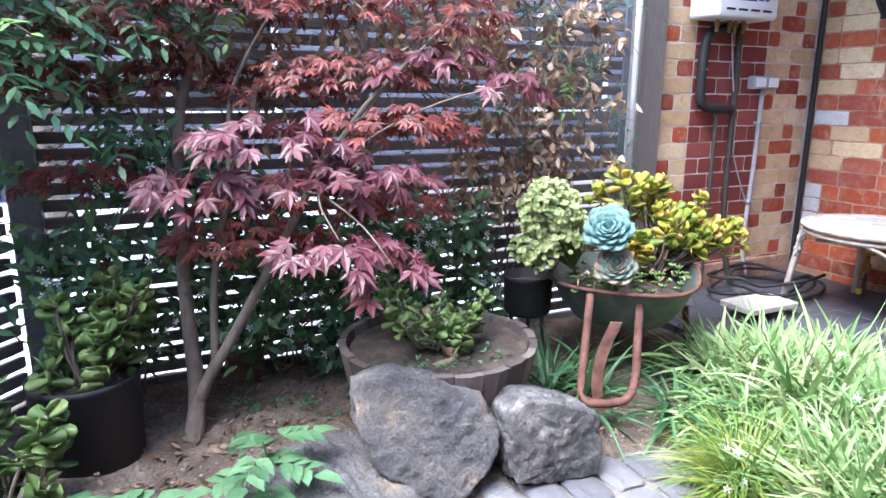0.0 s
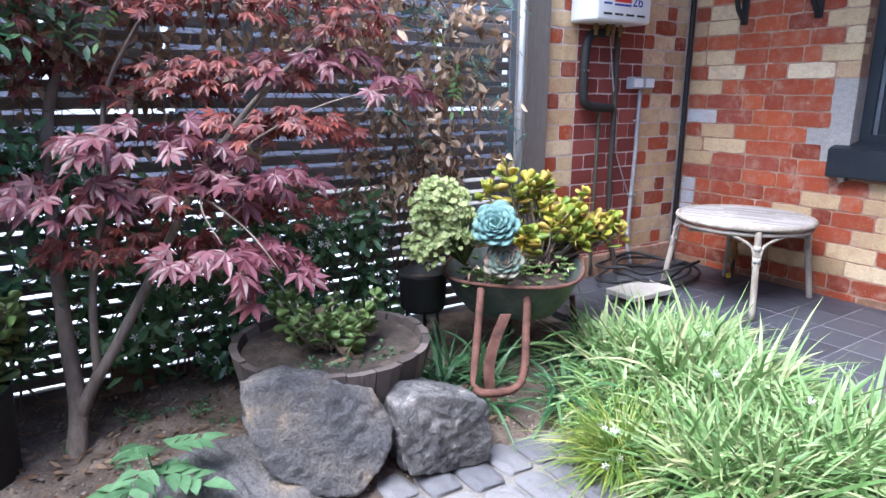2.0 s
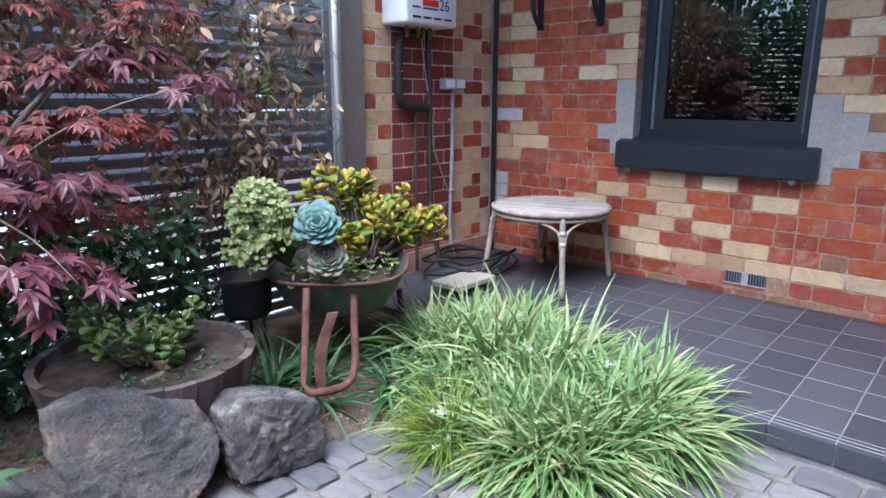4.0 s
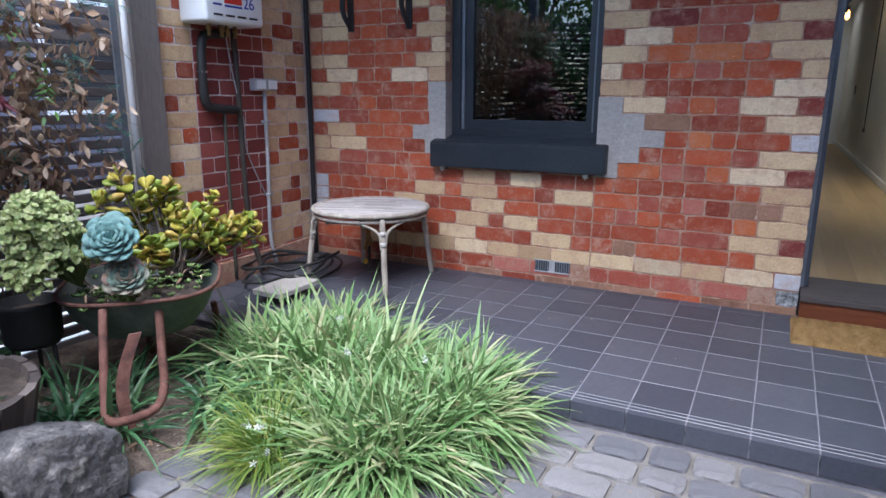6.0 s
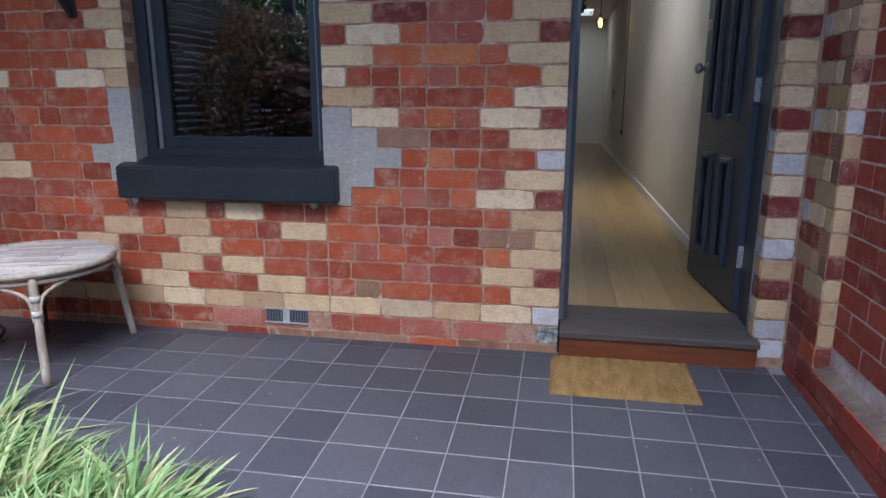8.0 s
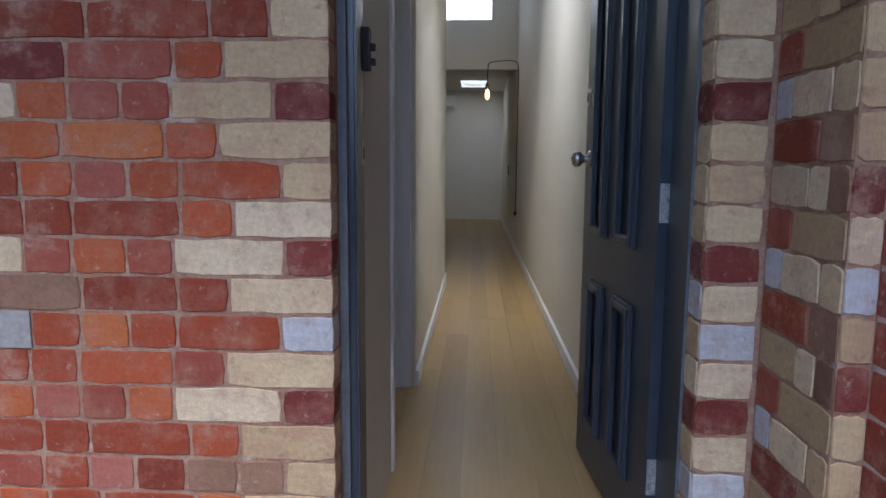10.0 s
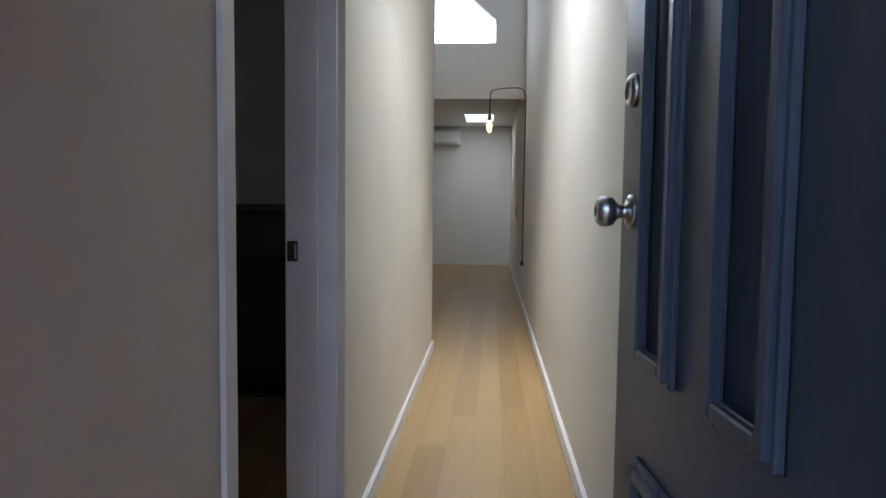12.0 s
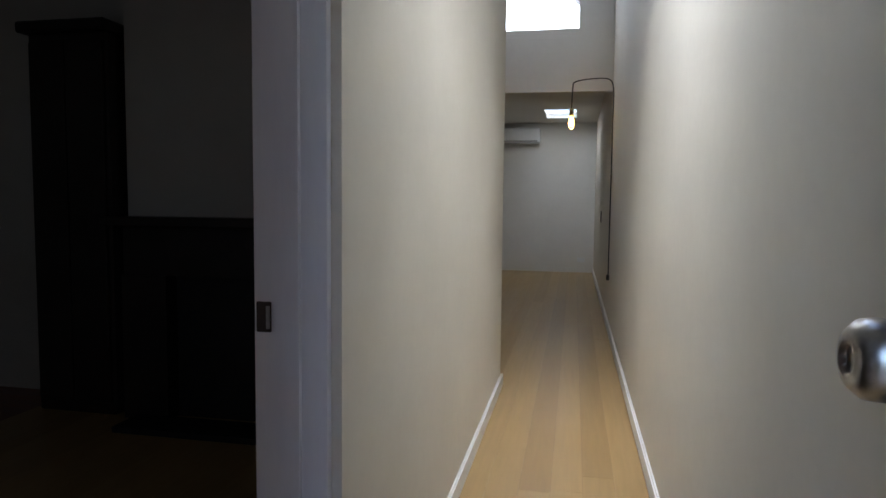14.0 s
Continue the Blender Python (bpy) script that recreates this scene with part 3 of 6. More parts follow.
structure("backdrop", boxes((-1.6, 0.9, 8.6, 8.62, 3.0, 5.2), (-0.3, 0.8, 10.2, 11.8, 3.3, 3.32)), M["sky_glow"], "bright overcast sky beyond the high windows", "sky")
skirting("baseboard_1", XL + 0.001, XL + 0.018, 1.714, 4.735, "white bevelled timber skirting board along the hall")
skirting("baseboard_2", XR - 0.018, XR - 0.001, 0.36, 12.14, "white bevelled timber skirting board along the hall")
skirting("baseboard_3", -2.5, XR - 0.02, 12.13, 12.149, "white skirting board along the end wall")

# trim round the room's doorway
structure("doorway_lining", boxes((-0.21, XL + 0.010, 0.790, 0.838, FLOOR, 2.26), (-0.158, XL - 0.022, 1.688, 1.710, FLOOR, 2.26), (-0.158, XL + 0.004, 0.791, 1.710, 2.26, 2.282)), M["trim"], "white painted timber lining of the room's doorway", "door frame")
lining = bpy.data.objects["doorway_lining"]
part("stop_bead", boxes((-0.092, -0.057, 1.676, 1.688, FLOOR, 2.26), (-0.12, -0.085, 0.838, 0.85, FLOOR, 2.26)), M["trim"], lining)


# ---- door, window and fixtures of the front ----
def moulded_panel(bm, u0, u1, z0, z1, face, sign):
    """A raised bolection frame with a sunk field, on the face at y = face; sign: which way it stands out."""
    w = 0.032
    for d, h in ((0.0, 0.012), (0.010, 0.020), (0.022, 0.010)):
        a0, a1, b0, b1 = u0 + d, u1 - d, z0 + d, z1 - d
        t = w - d if d < 0.02 else 0.012
        y0, y1 = sorted((face, face + sign * h))
        box(bm, a0, a0 + t, y0, y1, b0, b1, 0.003)
        box(bm, a1 - t, a1, y0, y1, b0, b1, 0.003)
        box(bm, a0 + t, a1 - t, y0, y1, b0, b0 + t, 0.003)
        box(bm, a0 + t, a1 - t, y0, y1, b1 - t, b1, 0.003)


def front_door():
    """Four-panel leaf, hung on its hinge edge at the origin, x along the leaf, y its thickness."""
    d = thing("door_1", "dark blue-grey painted four-panel timber front door, standing open", "door", (0.806, 0.262, 0), kind="structure")
    L, T, Z0_, Z1_ = 0.752, 0.036, 0.195, 2.32
    us = [(0.150, 0.325), (0.445, 0.615)]
    zs = [(0.36, 0.88), (1.04, 2.14)]
    bm = bmesh.new()
    box(bm, 0, 0.150, 0, T, Z0_, Z1_)
    box(bm, 0.615, L, 0, T, Z0_, Z1_)
    box(bm, 0.325, 0.445, 0, T, Z0_, Z1_)
    for a, b in us:
        for z0, z1 in ((Z0_, 0.36), (0.88, 1.04), (2.14, Z1_)):
            box(bm, a, b, 0, T, z0, z1)
    part("leaf", bm, M["door_paint"], d)
    for a, b in us:
        for z0, z1 in zs:
            p = part("panel", bbox(a, b, 0.014, 0.028, z0, z1, 0.002), M["door_paint"], d)
            q = bmesh.new()
            moulded_panel(q, a, b, z0, z1, T, 1)
            moulded_panel(q, a, b, z0, z1, 0, -1)
            part("moulding", q, M["door_paint"], p)
    k = bmesh.new()
    lathe(k, [(0.0305, 0.0), (0.0305, 0.004), (0.024, 0.009), (0.013, 0.011), (0.012, 0.022), (0.016, 0.028), (0.0255, 0.036), (0.0275, 0.046), (0.0265, 0.056), (0.020, 0.063), (0.010, 0.0655), (0.0095, 0.062), (0.001, 0.062)], 28)
    kn = part("door_knob", k, M["steel"], d, "round brushed steel door knob", True)
    kn.matrix_basis = Matrix.Translation((L - 0.062, T, 1.298)) @ Euler((radians(-90), 0, 0)).to_matrix().to_4x4()
    k = bmesh.new()
    lathe(k, [(0.030, 0.0), (0.030, 0.006), (0.026, 0.012), (0.017, 0.014), (0.016, 0.010), (0.001, 0.010)], 24)
    box(k, -0.0015, 0.0015, -0.005, 0.005, 0.0102, 0.0108)
    cy = part("lock_cylinder", k, M["steel"], d, "steel deadlock cylinder", True)
    cy.matrix_basis = Matrix.Translation((L - 0.062, T, 1.512)) @ Euler((radians(-90), 0, 0)).to_matrix().to_4x4()
    part("latch_plate", bbox(L, L + 0.002, 0.009, 0.033, 1.25, 1.36), M["steel"], d)
    for z in (0.45, 1.18, 2.05):
        h = bmesh.new()
        box(h, -0.0035, 0.0, 0.002, T - 0.003, z - 0.05, z + 0.05, 0.001)
        for i in range(5):
            tube(h, [(-0.007, -0.006, z - 0.05 + 0.02 * i), (-0.007, -0.006, z - 0.0312 + 0.02 * i)], 0.0078, seg=10)
        tube(h, [(-0.007, -0.006, z - 0.055), (-0.007, -0.006, z + 0.055)], 0.005)
        hg = part("hinge", h, M["hinge"], d, "worn steel butt hinge with screws")
        for u, dz in ((0.010, -0.036), (0.020, -0.012), (0.010, 0.014), (0.020, 0.036)):
            sc = lathe(bmesh.new(), [(0.0042, 0.0), (0.0042, 0.0008), (0.0028, 0.0018)], 10)
            box(sc, -0.003, 0.003, -0.0005, 0.0005, 0.0018, 0.0021)
            part("screw", sc, M["steel"], hg).matrix_basis = Matrix.Translation((-0.0035, u, z + dz)) @ Euler((0, radians(-90), 0)).to_matrix().to_4x4()
    d.matrix_basis = Matrix.Translation((0.808, 0.262, 0)) @ Euler((0, 0, radians(94.7))).to_matrix().to_4x4()
    return d


front_door()
frame_ob = structure("door_frame", boxes((0.0, 0.030, 0.095, 0.224, 0.17, DOOR_TOP), (DOOR_W - 0.002, DOOR_W + 0.0055, 0.095, 0.252, 0.17, DOOR_TOP), (0.030, DOOR_W - 0.002, 0.095, 0.25, 2.325, DOOR_TOP)), M["door_paint"], "dark blue-grey painted timber front door frame", "door frame")
part("rebate", boxes((0.030, 0.036, 0.10, 0.15, 0.17, 2.325)), M["door_paint"], frame_ob)
# paler strips put the daylight on the frame's front edge into colour
part("edge_bead", boxes((-0.004, 0.016, 0.078, 0.094, 0.17, DOOR_TOP), (DOOR_W - 0.003, DOOR_W + 0.004, 0.088, 0.0945, 0.17, DOOR_TOP)), M["post"], frame_ob, "pale worn edge bead of the frame")
part("strike_plate", boxes((0.0302, 0.0325, 0.187, 0.222, 1.272, 1.330)), M["steel"], frame_ob, "steel strike plate")
# raised black patch puts the slot's darkness on the plate
part("strike_hole", boxes((0.0326, 0.0332, 0.196, 0.213, 1.286, 1.316)), M["black"], frame_ob, "dark slot of the strike plate")
sb = boxes((0.031, 0.05, 0.190, 0.224, 1.50, 1.60), (0.035, 0.06, 0.21, 0.235, 1.515, 1.53), (0.035, 0.06, 0.21, 0.235, 1.55, 1.565))
part("lock_keeper", sb, M["black"], frame_ob, "black deadlock keeper")

# step and sill of the doorway
step = thing("door_step", "red-stained timber door step with a worn grey sill", "door step", (0, 0, 0), kind="structure")


def sloped_sill():
    bm = bmesh.new()
    prof = [(-0.045, 0.128), (-0.045, 0.150), (-0.035, 0.156), (0.26, 0.184), (0.26, 0.14), (-0.02, 0.128)]
    a = [bm.verts.new((0.002, y, z)) for y, z in prof]
    b = [bm.verts.new((0.822, y, z)) for y, z in prof]
    bm.faces.new(a)
    bm.faces.new(b[::-1])
    for i in range(len(prof)):
        j = (i + 1) % len(prof)
        bm.faces.new((a[i], b[i], b[j], a[j]))
    return bm


part("sill", sloped_sill(), M["threshold"], step)
part("riser", boxes((0.004, 0.815, -0.03, 0.02, 0.03, 0.088), (0.004, 0.815, -0.034, 0.02, 0.0895, 0.128)), M["jarrah"], step)
structure("step_base", bbox(0.0, 0.80, 0.022, 0.27, -0.1, 0.139), M["black"], "dark packing under the door sill", "base")


def doormat():
    o = thing("doormat", "tan coir doormat lying before the step", "doormat", (0, 0, 0))
    bm = bmesh.new()
    nx, ny = 56, 38
    x0, x1, y0, y1 = -0.03, 0.54, -0.40, -0.045
    g = []
    for i in range(nx + 1):
        col = []
        for j in range(ny + 1):
            x, y = x0 + (x1 - x0) * i / nx, y0 + (y1 - y0) * j / ny
            e = i in (0, nx) or j in (0, ny)
            col.append(bm.verts.new((x + (0.002 * rnd(-1, 1)), y + 0.002 * rnd(-1, 1), patio_z(y) + (0.001 if e else 0.016 + rnd(-0.0025, 0.0025)))))
        g.append(col)
    for i in range(nx):
        for j in range(ny):
            bm.faces.new((g[i][j], g[i + 1][j], g[i + 1][j + 1], g[i][j + 1]))
    part("coir_top", bm, M["coir"], o)
    part("rubber_backing", bbox(x0 + 0.004, x1 - 0.004, y0 + 0.004, y1 - 0.004, 0.02, patio_z(y0) + 0.004), M["black"], o)


doormat()


def front_window():
    w = thing("window_1", "charcoal timber sash window with dark tinted glass", "window", (0, 0, 0), kind="structure")
    y0, y1 = 0.085, 0.20
    x0, x1, z0, z1 = WIN_L, WIN_R, WIN_Z0, WIN_Z1
    part("window_frame", boxes((x0, x0 + 0.055, y0, y1, z0, z1), (x1 - 0.045, x1, y0, y1, z0, z1), (x0 + 0.055, x1 - 0.045, y0, y1, z1 - 0.06, z1), (x0 + 0.055, x1 - 0.045, y0, y1, z0, z0 + 0.06)), M["charcoal"], w)
    part("inner_bead", boxes((x0 + 0.055, x0 + 0.075, y0 + 0.02, y1 - 0.01, z0 + 0.06, z1 - 0.06), (x1 - 0.06, x1 - 0.045, y0 + 0.02, y1 - 0.01, z0 + 0.06, z1 - 0.06)), M["post"], w)
    sx0, sx1 = x0 + 0.075, x1 - 0.06
    s = part("sash", boxes((sx0, sx0 + 0.05, y0 + 0.035, y0 + 0.075, z0 + 0.06, 2.25), (sx1 - 0.035, sx1, y0 + 0.035, y0 + 0.075, z0 + 0.06, 2.25), (sx0 + 0.05, sx1 - 0.035, y0 + 0.035, y0 + 0.075, z0 + 0.06, z0 + 0.118), (sx0 + 0.05, sx1 - 0.035, y0 + 0.035, y0 + 0.075, 2.2, 2.25)), M["charcoal"], w)
    p = part("pane", bbox(sx0 + 0.048, sx1 - 0.033, y0 + 0.055, y0 + 0.061, z0 + 0.116, 2.202), M["tinted"], s)
    p.visible_shadow = False
    bm = bmesh.new()
    prof = [(-0.062, 0.69), (-0.062, 0.832), (-0.05, 0.842), (0.085, 0.875), (0.085, 0.69)]
    a = [bm.verts.new((-2.062, y, z)) for y, z in prof]
    b = [bm.verts.new((-0.992, y, z)) for y, z in prof]
    bm.faces.new(a)
    bm.faces.new(b[::-1])
    for i in range(len(prof)):
        bm.faces.new((a[i], b[i], b[(i + 1) % 5], a[(i + 1) % 5]))
    bmesh.ops.bevel(bm, geom=list(bm.edges), offset=0.006, segments=2, affect="EDGES")
    part("window_sill", bm, M["charcoal"], w, "deep charcoal painted masonry sill")
    for x in (-1.985, -1.10):
        part("bracket", boxes((x - 0.016, x + 0.016, -0.045, -0.001, 0.668, 0.69), (x - 0.004, x + 0.004, -0.05, -0.045, 0.66, 0.672)), M["steel"], w, "small galvanised sill bracket")


front_window()


def air_vent():
    v = thing("air_vent", "grey slatted air brick grille low in the wall", "vent", (0, 0, 0))
    # black sheet stands in for the dark hollow behind the slats
    part("backing", bbox(-1.385, -1.174, -0.001, 0.01, 0.102, 0.168), M["black"], v)
    part("frame", boxes((-1.388, -1.171, -0.008, -0.001, 0.166, 0.172), (-1.388, -1.171, -0.008, -0.001, 0.098, 0.104), (-1.297, -1.262, -0.006, -0.001, 0.104, 0.166)), M["grey_plastic"], v)
    for i in range(15):
        x = -1.380 + 0.0142 * i
        if -1.30 < x < -1.262:
            continue
        part("slat", bbox(x, x + 0.006, -0.008, -0.001, 0.104, 0.166), M["post"], v)


air_vent()


def wall_bracket(x, z):
    o = thing("wall_bracket", "black cast metal wall bracket with a sloping arm", "bracket", (x, 0, z), group="brackets on the brick wall")
    part("plate", bbox(-0.022, 0.022, -0.014, -0.001, -0.10, 0.10, 0.004), M["black"], o)
    bm = bmesh.new()
    tube(bm, [(0, -0.012, -0.085), (0, -0.075, -0.02), (0, -0.095, 0.03), (0, -0.09, 0.09)], 0.014, 0.018)
    part("arm", bm, M["black"], o)
    part("hook", tubed([(0, -0.012, 0.085), (0, -0.05, 0.095), (0, -0.09, 0.09)], 0.012), M["black"], o)


wall_bracket(-2.655, 1.60)
wall_bracket(-2.232, 1.60)


# ---- side wall fixtures ----
WX = -3.02


def gas_heater():
    o = thing("gas_water_heater", "white enamel gas water heater mounted on the brick wall", "water heater", (0, 0, 0))
    y0, y1, z0, z1 = -1.035, -0.615, 1.475, 2.05
    part("body", bbox(WX + 0.002, WX + 0.20, y0, y1, z0, z1, 0.018, 3), M["white_metal"], o, "", True)
    # raised black strips put the slots' shade on the uncut casing
    part("louvre", boxes(*[(WX + 0.198, WX + 0.2035, y0 + 0.05 + 0.085 * i, y0 + 0.11 + 0.085 * i, z0 + 0.034, z0 + 0.044) for i in range(4)]), M["black"], o, "dark air slots")
    part("badge", boxes((WX + 0.200, WX + 0.2015, y0 + 0.13, y0 + 0.255, z0 + 0.10, z0 + 0.135)), M["red_paint"], o, "red badge bar")
    part("stripe", boxes((WX + 0.200, WX + 0.2015, y0 + 0.05, y0 + 0.11, z0 + 0.085, z0 + 0.095), (WX + 0.200, WX + 0.2015, y0 + 0.13, y0 + 0.255, z0 + 0.082, z0 + 0.092)), M["blue_paint"], o, "blue printed bar")
    cu = bpy.data.curves.new("number", "FONT")
    cu.body, cu.size, cu.extrude, cu.align_x = "26", 0.085, 0.0008, "CENTER"
    t = new("number", cu)
    dg = bpy.context.evaluated_depsgraph_get()
    me = bpy.data.meshes.new_from_object(t.evaluated_get(dg))
    bpy.data.objects.remove(t)
    me.materials.clear()
    me.materials.append(M["blue_paint"])
    n = new("number", me)
    n.parent = o
    n.matrix_basis = Matrix.Translation((WX + 0.2015, y0 + 0.305, z0 + 0.085)) @ Matrix(((0, 0, 1, 0), (1, 0, 0, 0), (0, 1, 0, 0), (0, 0, 0, 1)))
    for y in (-0.93, -0.84, -0.80, -0.74):
        part("valve", lathe(bmesh.new(), [(0.010, -0.06), (0.010, -0.03), (0.016, -0.03), (0.016, -0.012), (0.010, -0.012), (0.010, 0.003)], 8, (WX + 0.10, y, z0)), M["brass"], o, "brass pipe union")


gas_heater()


def wall_pipe(name, label, pts, r, mat, steps=5, extra=()):
    o = thing(name, label, "pipe", (0, 0, 0))
    part("run", tubed(curve_points(pts, steps), r, seg=10), mat, o, "", True)
    for p in extra:
        part("clip", bbox(p[0] - 0.02, p[0] + r + 0.006, p[1] - r - 0.012, p[1] + r + 0.012, p[2] - 0.007, p[2] + 0.007, 0.002), M["grey_plastic"], o)
    return o


X1 = WX + 0.045
lag = wall_pipe("lagged_pipe", "thick black foam-lagged hot water pipe on the brick wall", [(X1 + 0.03, -0.80, 1.435), (X1, -0.875, 1.43), (X1, -0.925, 1.40), (X1, -0.945, 1.30), (X1, -0.945, 1.12), (X1, -0.925, 1.055), (X1, -0.86, 1.035), (X1, -0.71, 1.025)], 0.026, M["black"], 5)
part("joint", tubed([(X1, -0.945, 1.225), (X1, -0.945, 1.235)], 0.0275), M["steel"], lag)
wall_pipe("copper_pipe", "thin weathered copper pipe running down the wall", [(X1 - 0.01, -0.80, 1.02), (X1 - 0.01, -0.80, 0.6), (X1 - 0.015, -0.79, 0.03)], 0.010, M["copper"])
wall_pipe("gas_pipe", "dark old gas pipe running down the wall", [(X1, -0.70, 1.47), (X1, -0.69, 1.1), (X1 - 0.01, -0.675, 0.6), (X1 - 0.012, -0.65, 0.3), (X1 + 0.02, -0.60, 0.05)], 0.016, M["dark_pipe"])
wall_pipe("grey_cable", "thin pale cable looping down the wall", [(X1 + 0.01, -0.77, 1.44), (X1 + 0.01, -0.73, 1.2), (X1 - 0.02, -0.64, 0.95), (X1 - 0.02, -0.63, 0.78), (X1 - 0.02, -0.50, 0.52), (X1 - 0.02, -0.45, 0.46)], 0.004, M["grey_plastic"])
wall_pipe("conduit", "grey plastic conduit running down from the socket", [(X1 - 0.022, -0.45, 1.13), (X1 - 0.022, -0.455, 0.7), (X1 - 0.022, -0.47, 0.25), (X1 + 0.0, -0.45, 0.06)], 0.0125, M["grey_plastic"], 4, [(X1 - 0.022, -0.45, 0.95), (X1 - 0.022, -0.46, 0.5)])
wall_pipe("corner_pipe", "black downpipe standing in the inner corner", [(-2.985, -0.035, 0.02), (-2.985, -0.035, 1.0), (-2.985, -0.035, 2.0), (-2.985, -0.035, 3.2)], 0.015, M["black"])


def outdoor_socket():
    o = thing("outdoor_socket", "weathered grey outdoor power socket on the wall", "socket", (0, 0, 0))
    part("box", bbox(WX + 0.001, WX + 0.055, -0.555, -0.365, 1.135, 1.205, 0.008, 2), M["grey_plastic"], o)
    part("flap", boxes((WX + 0.055, WX + 0.062, -0.545, -0.475, 1.145, 1.195), (WX + 0.055, WX + 0.062, -0.445, -0.375, 1.145, 1.195)), M["white_metal"], o)


outdoor_socket()


def garden_tap():
    o = thing("garden_tap", "old brass garden tap on a short standpipe", "tap", (-2.45, -0.17, 0.02))
    part("standpipe", tubed([(0, 0, 0), (0, 0, 0.22)], 0.011), M["dark_pipe"], o)
    b = lathe(bmesh.new(), [(0.012, 0.15), (0.022, 0.16), (0.022, 0.20), (0.013, 0.21), (0.013, 0.245), (0.005, 0.25)], 12)
    tube(b, curve_points([(0, 0, 0.18), (0.02, -0.05, 0.185), (0.025, -0.075, 0.14)], 4), 0.011)
    part("body", b, M["brass"], o, "", True)
    part("handle", boxes((-0.035, 0.035, -0.006, 0.006, 0.25, 0.262)), M["brass"], o)
    part("tag", bbox(0.015, 0.035, -0.09, -0.06, 0.05, 0.08, 0.004), M["tag"], o, "yellow plastic tag")


garden_tap()


def hose():
    o = thing("garden_hose", "dark garden hose lying in loose coils by the wall", "hose", (0, 0, 0))
    pts = []
    for i in range(40):
        a = i * 0.5
        r = 0.20 + 0.05 * math.sin(i * 0.83)
        pts.append((-2.76 + r * 1.0 * math.cos(a), -0.55 + r * 1.5 * math.sin(a), 0.035 + 0.012 * (i % 4) + 0.002 * i))
    part("coil", tubed(curve_points(pts, 3), 0.009, seg=7), M["black"], o, "", True)


hose()
structure("offcut_board", bbox(-2.62, -2.42, -1.05, -0.72, patio_z(-0.9) + 0.045, patio_z(-0.9) + 0.075, 0.004), M["G"], "grey cement offcut lying by the hose", "board")
structure("wall_plinth_left", bbox(-3.02, -2.995, -1.19, -0.05, -0.13, 0.15, 0.008, 2), M["mortar"], "worn pink and cream rendered plinth of the side wall", "plinth")


def right_plinth():
    bm = bmesh.new()
    prof = [(0.934, -0.13), (0.934, 0.150), (0.945, 0.160), (0.989, 0.180), (0.989, -0.13)]
    a = [bm.verts.new((x, -6.2, z)) for x, z in prof]
    b = [bm.verts.new((x, -0.004, z)) for x, z in prof]
    bm.faces.new(a)
    bm.faces.new(b[::-1])
    for i in range(5):
        bm.faces.new((a[i], b[i], b[(i + 1) % 5], a[(i + 1) % 5]))
    return structure("wall_plinth_right", bm, M["dusty"], "stepped brick plinth under the boundary wall", "plinth")


plinth_r = right_plinth()


def rattan_table():
    c = Vector((-2.27, -0.405, 0.012))
    o = thing("rattan_table", "round weathered grey rattan side table on the patio", "side table", c)
    R, Z = 0.335, 0.455
    tp = part("top", lathe(bmesh.new(), [(0.001, Z - 0.012), (R - 0.006, Z - 0.012), (R - 0.006, Z), (0.001, Z)], 40), M["rattan"], o)
    tp.rotation_euler = (0, 0, radians(20))
    n = 26
    for i in range(n):
        y = -R + 2 * R * (i + 0.5) / n
        h = math.sqrt(max(R * R - y * y, 0)) - 0.004
        x = -h
        while x < h - 0.01:
            e = min(x + rnd(0.12, 0.30), h)
            part("strip", bbox(x, e - 0.002, y - R / n + 0.001, y + R / n - 0.001, Z, Z + 0.009 + rnd(0, 0.002), 0.0025), M["rattan_strip"], tp)
            x = e
    ring = [(R * math.cos(a), R * math.sin(a)) for a in [2 * math.pi * k / 48 for k in range(49)]]
    part("rim", tubed([(x, y, Z + 0.002) for x, y in ring], 0.014, seg=8, cap=False), M["rattan"], o, "", True)
    part("under_ring", tubed([(x * 0.97, y * 0.97, Z - 0.03) for x, y in ring], 0.010, seg=8, cap=False), M["rattan"], o, "", True)
    for a in (52, -46, 208, 132):
        a = radians(a)
        e = Vector((math.cos(a), math.sin(a), 0))
        s = Vector((-math.sin(a), math.cos(a), 0))
        top, foot = e * (R - 0.01) + Vector((0, 0, Z)), e * (R + 0.055) + Vector((0, 0, 0.012))
        leg = part("leg", tubed(curve_points([top, top.lerp(foot, 0.5), foot], 4), 0.017, 0.016, seg=8, rough=0.05), M["rattan"], o, "", True)
        for k in (1, -1):
            q = top.lerp(foot, 0.42)
            f = radians(26) * k
            e2 = Vector((e.x * math.cos(f) - e.y * math.sin(f), e.x * math.sin(f) + e.y * math.cos(f), 0)) * (R - 0.015)
            part("brace", tubed(curve_points([q + s * 0.012 * k, q.lerp(top, 0.55) + s * 0.03 * k, e2 + Vector((0, 0, Z - 0.03))], 5), 0.008, seg=7), M["rattan"], leg, "", True)
        for dz in (0.30, 0.36):
            p = top.lerp(foot, 1 - dz / Z)
            part("binding", tubed([p - Vector((0, 0, 0.012)), p + Vector((0, 0, 0.012))], 0.020, seg=10), M["rattan_strip"], leg, "", True)
    part("cross_bar", tubed([(-0.24, -0.13, 0.36), (0.2, 0.24, 0.36)], 0.009), M["rattan"], o)


rattan_table()


# ---- fence ----
FX = -3.03


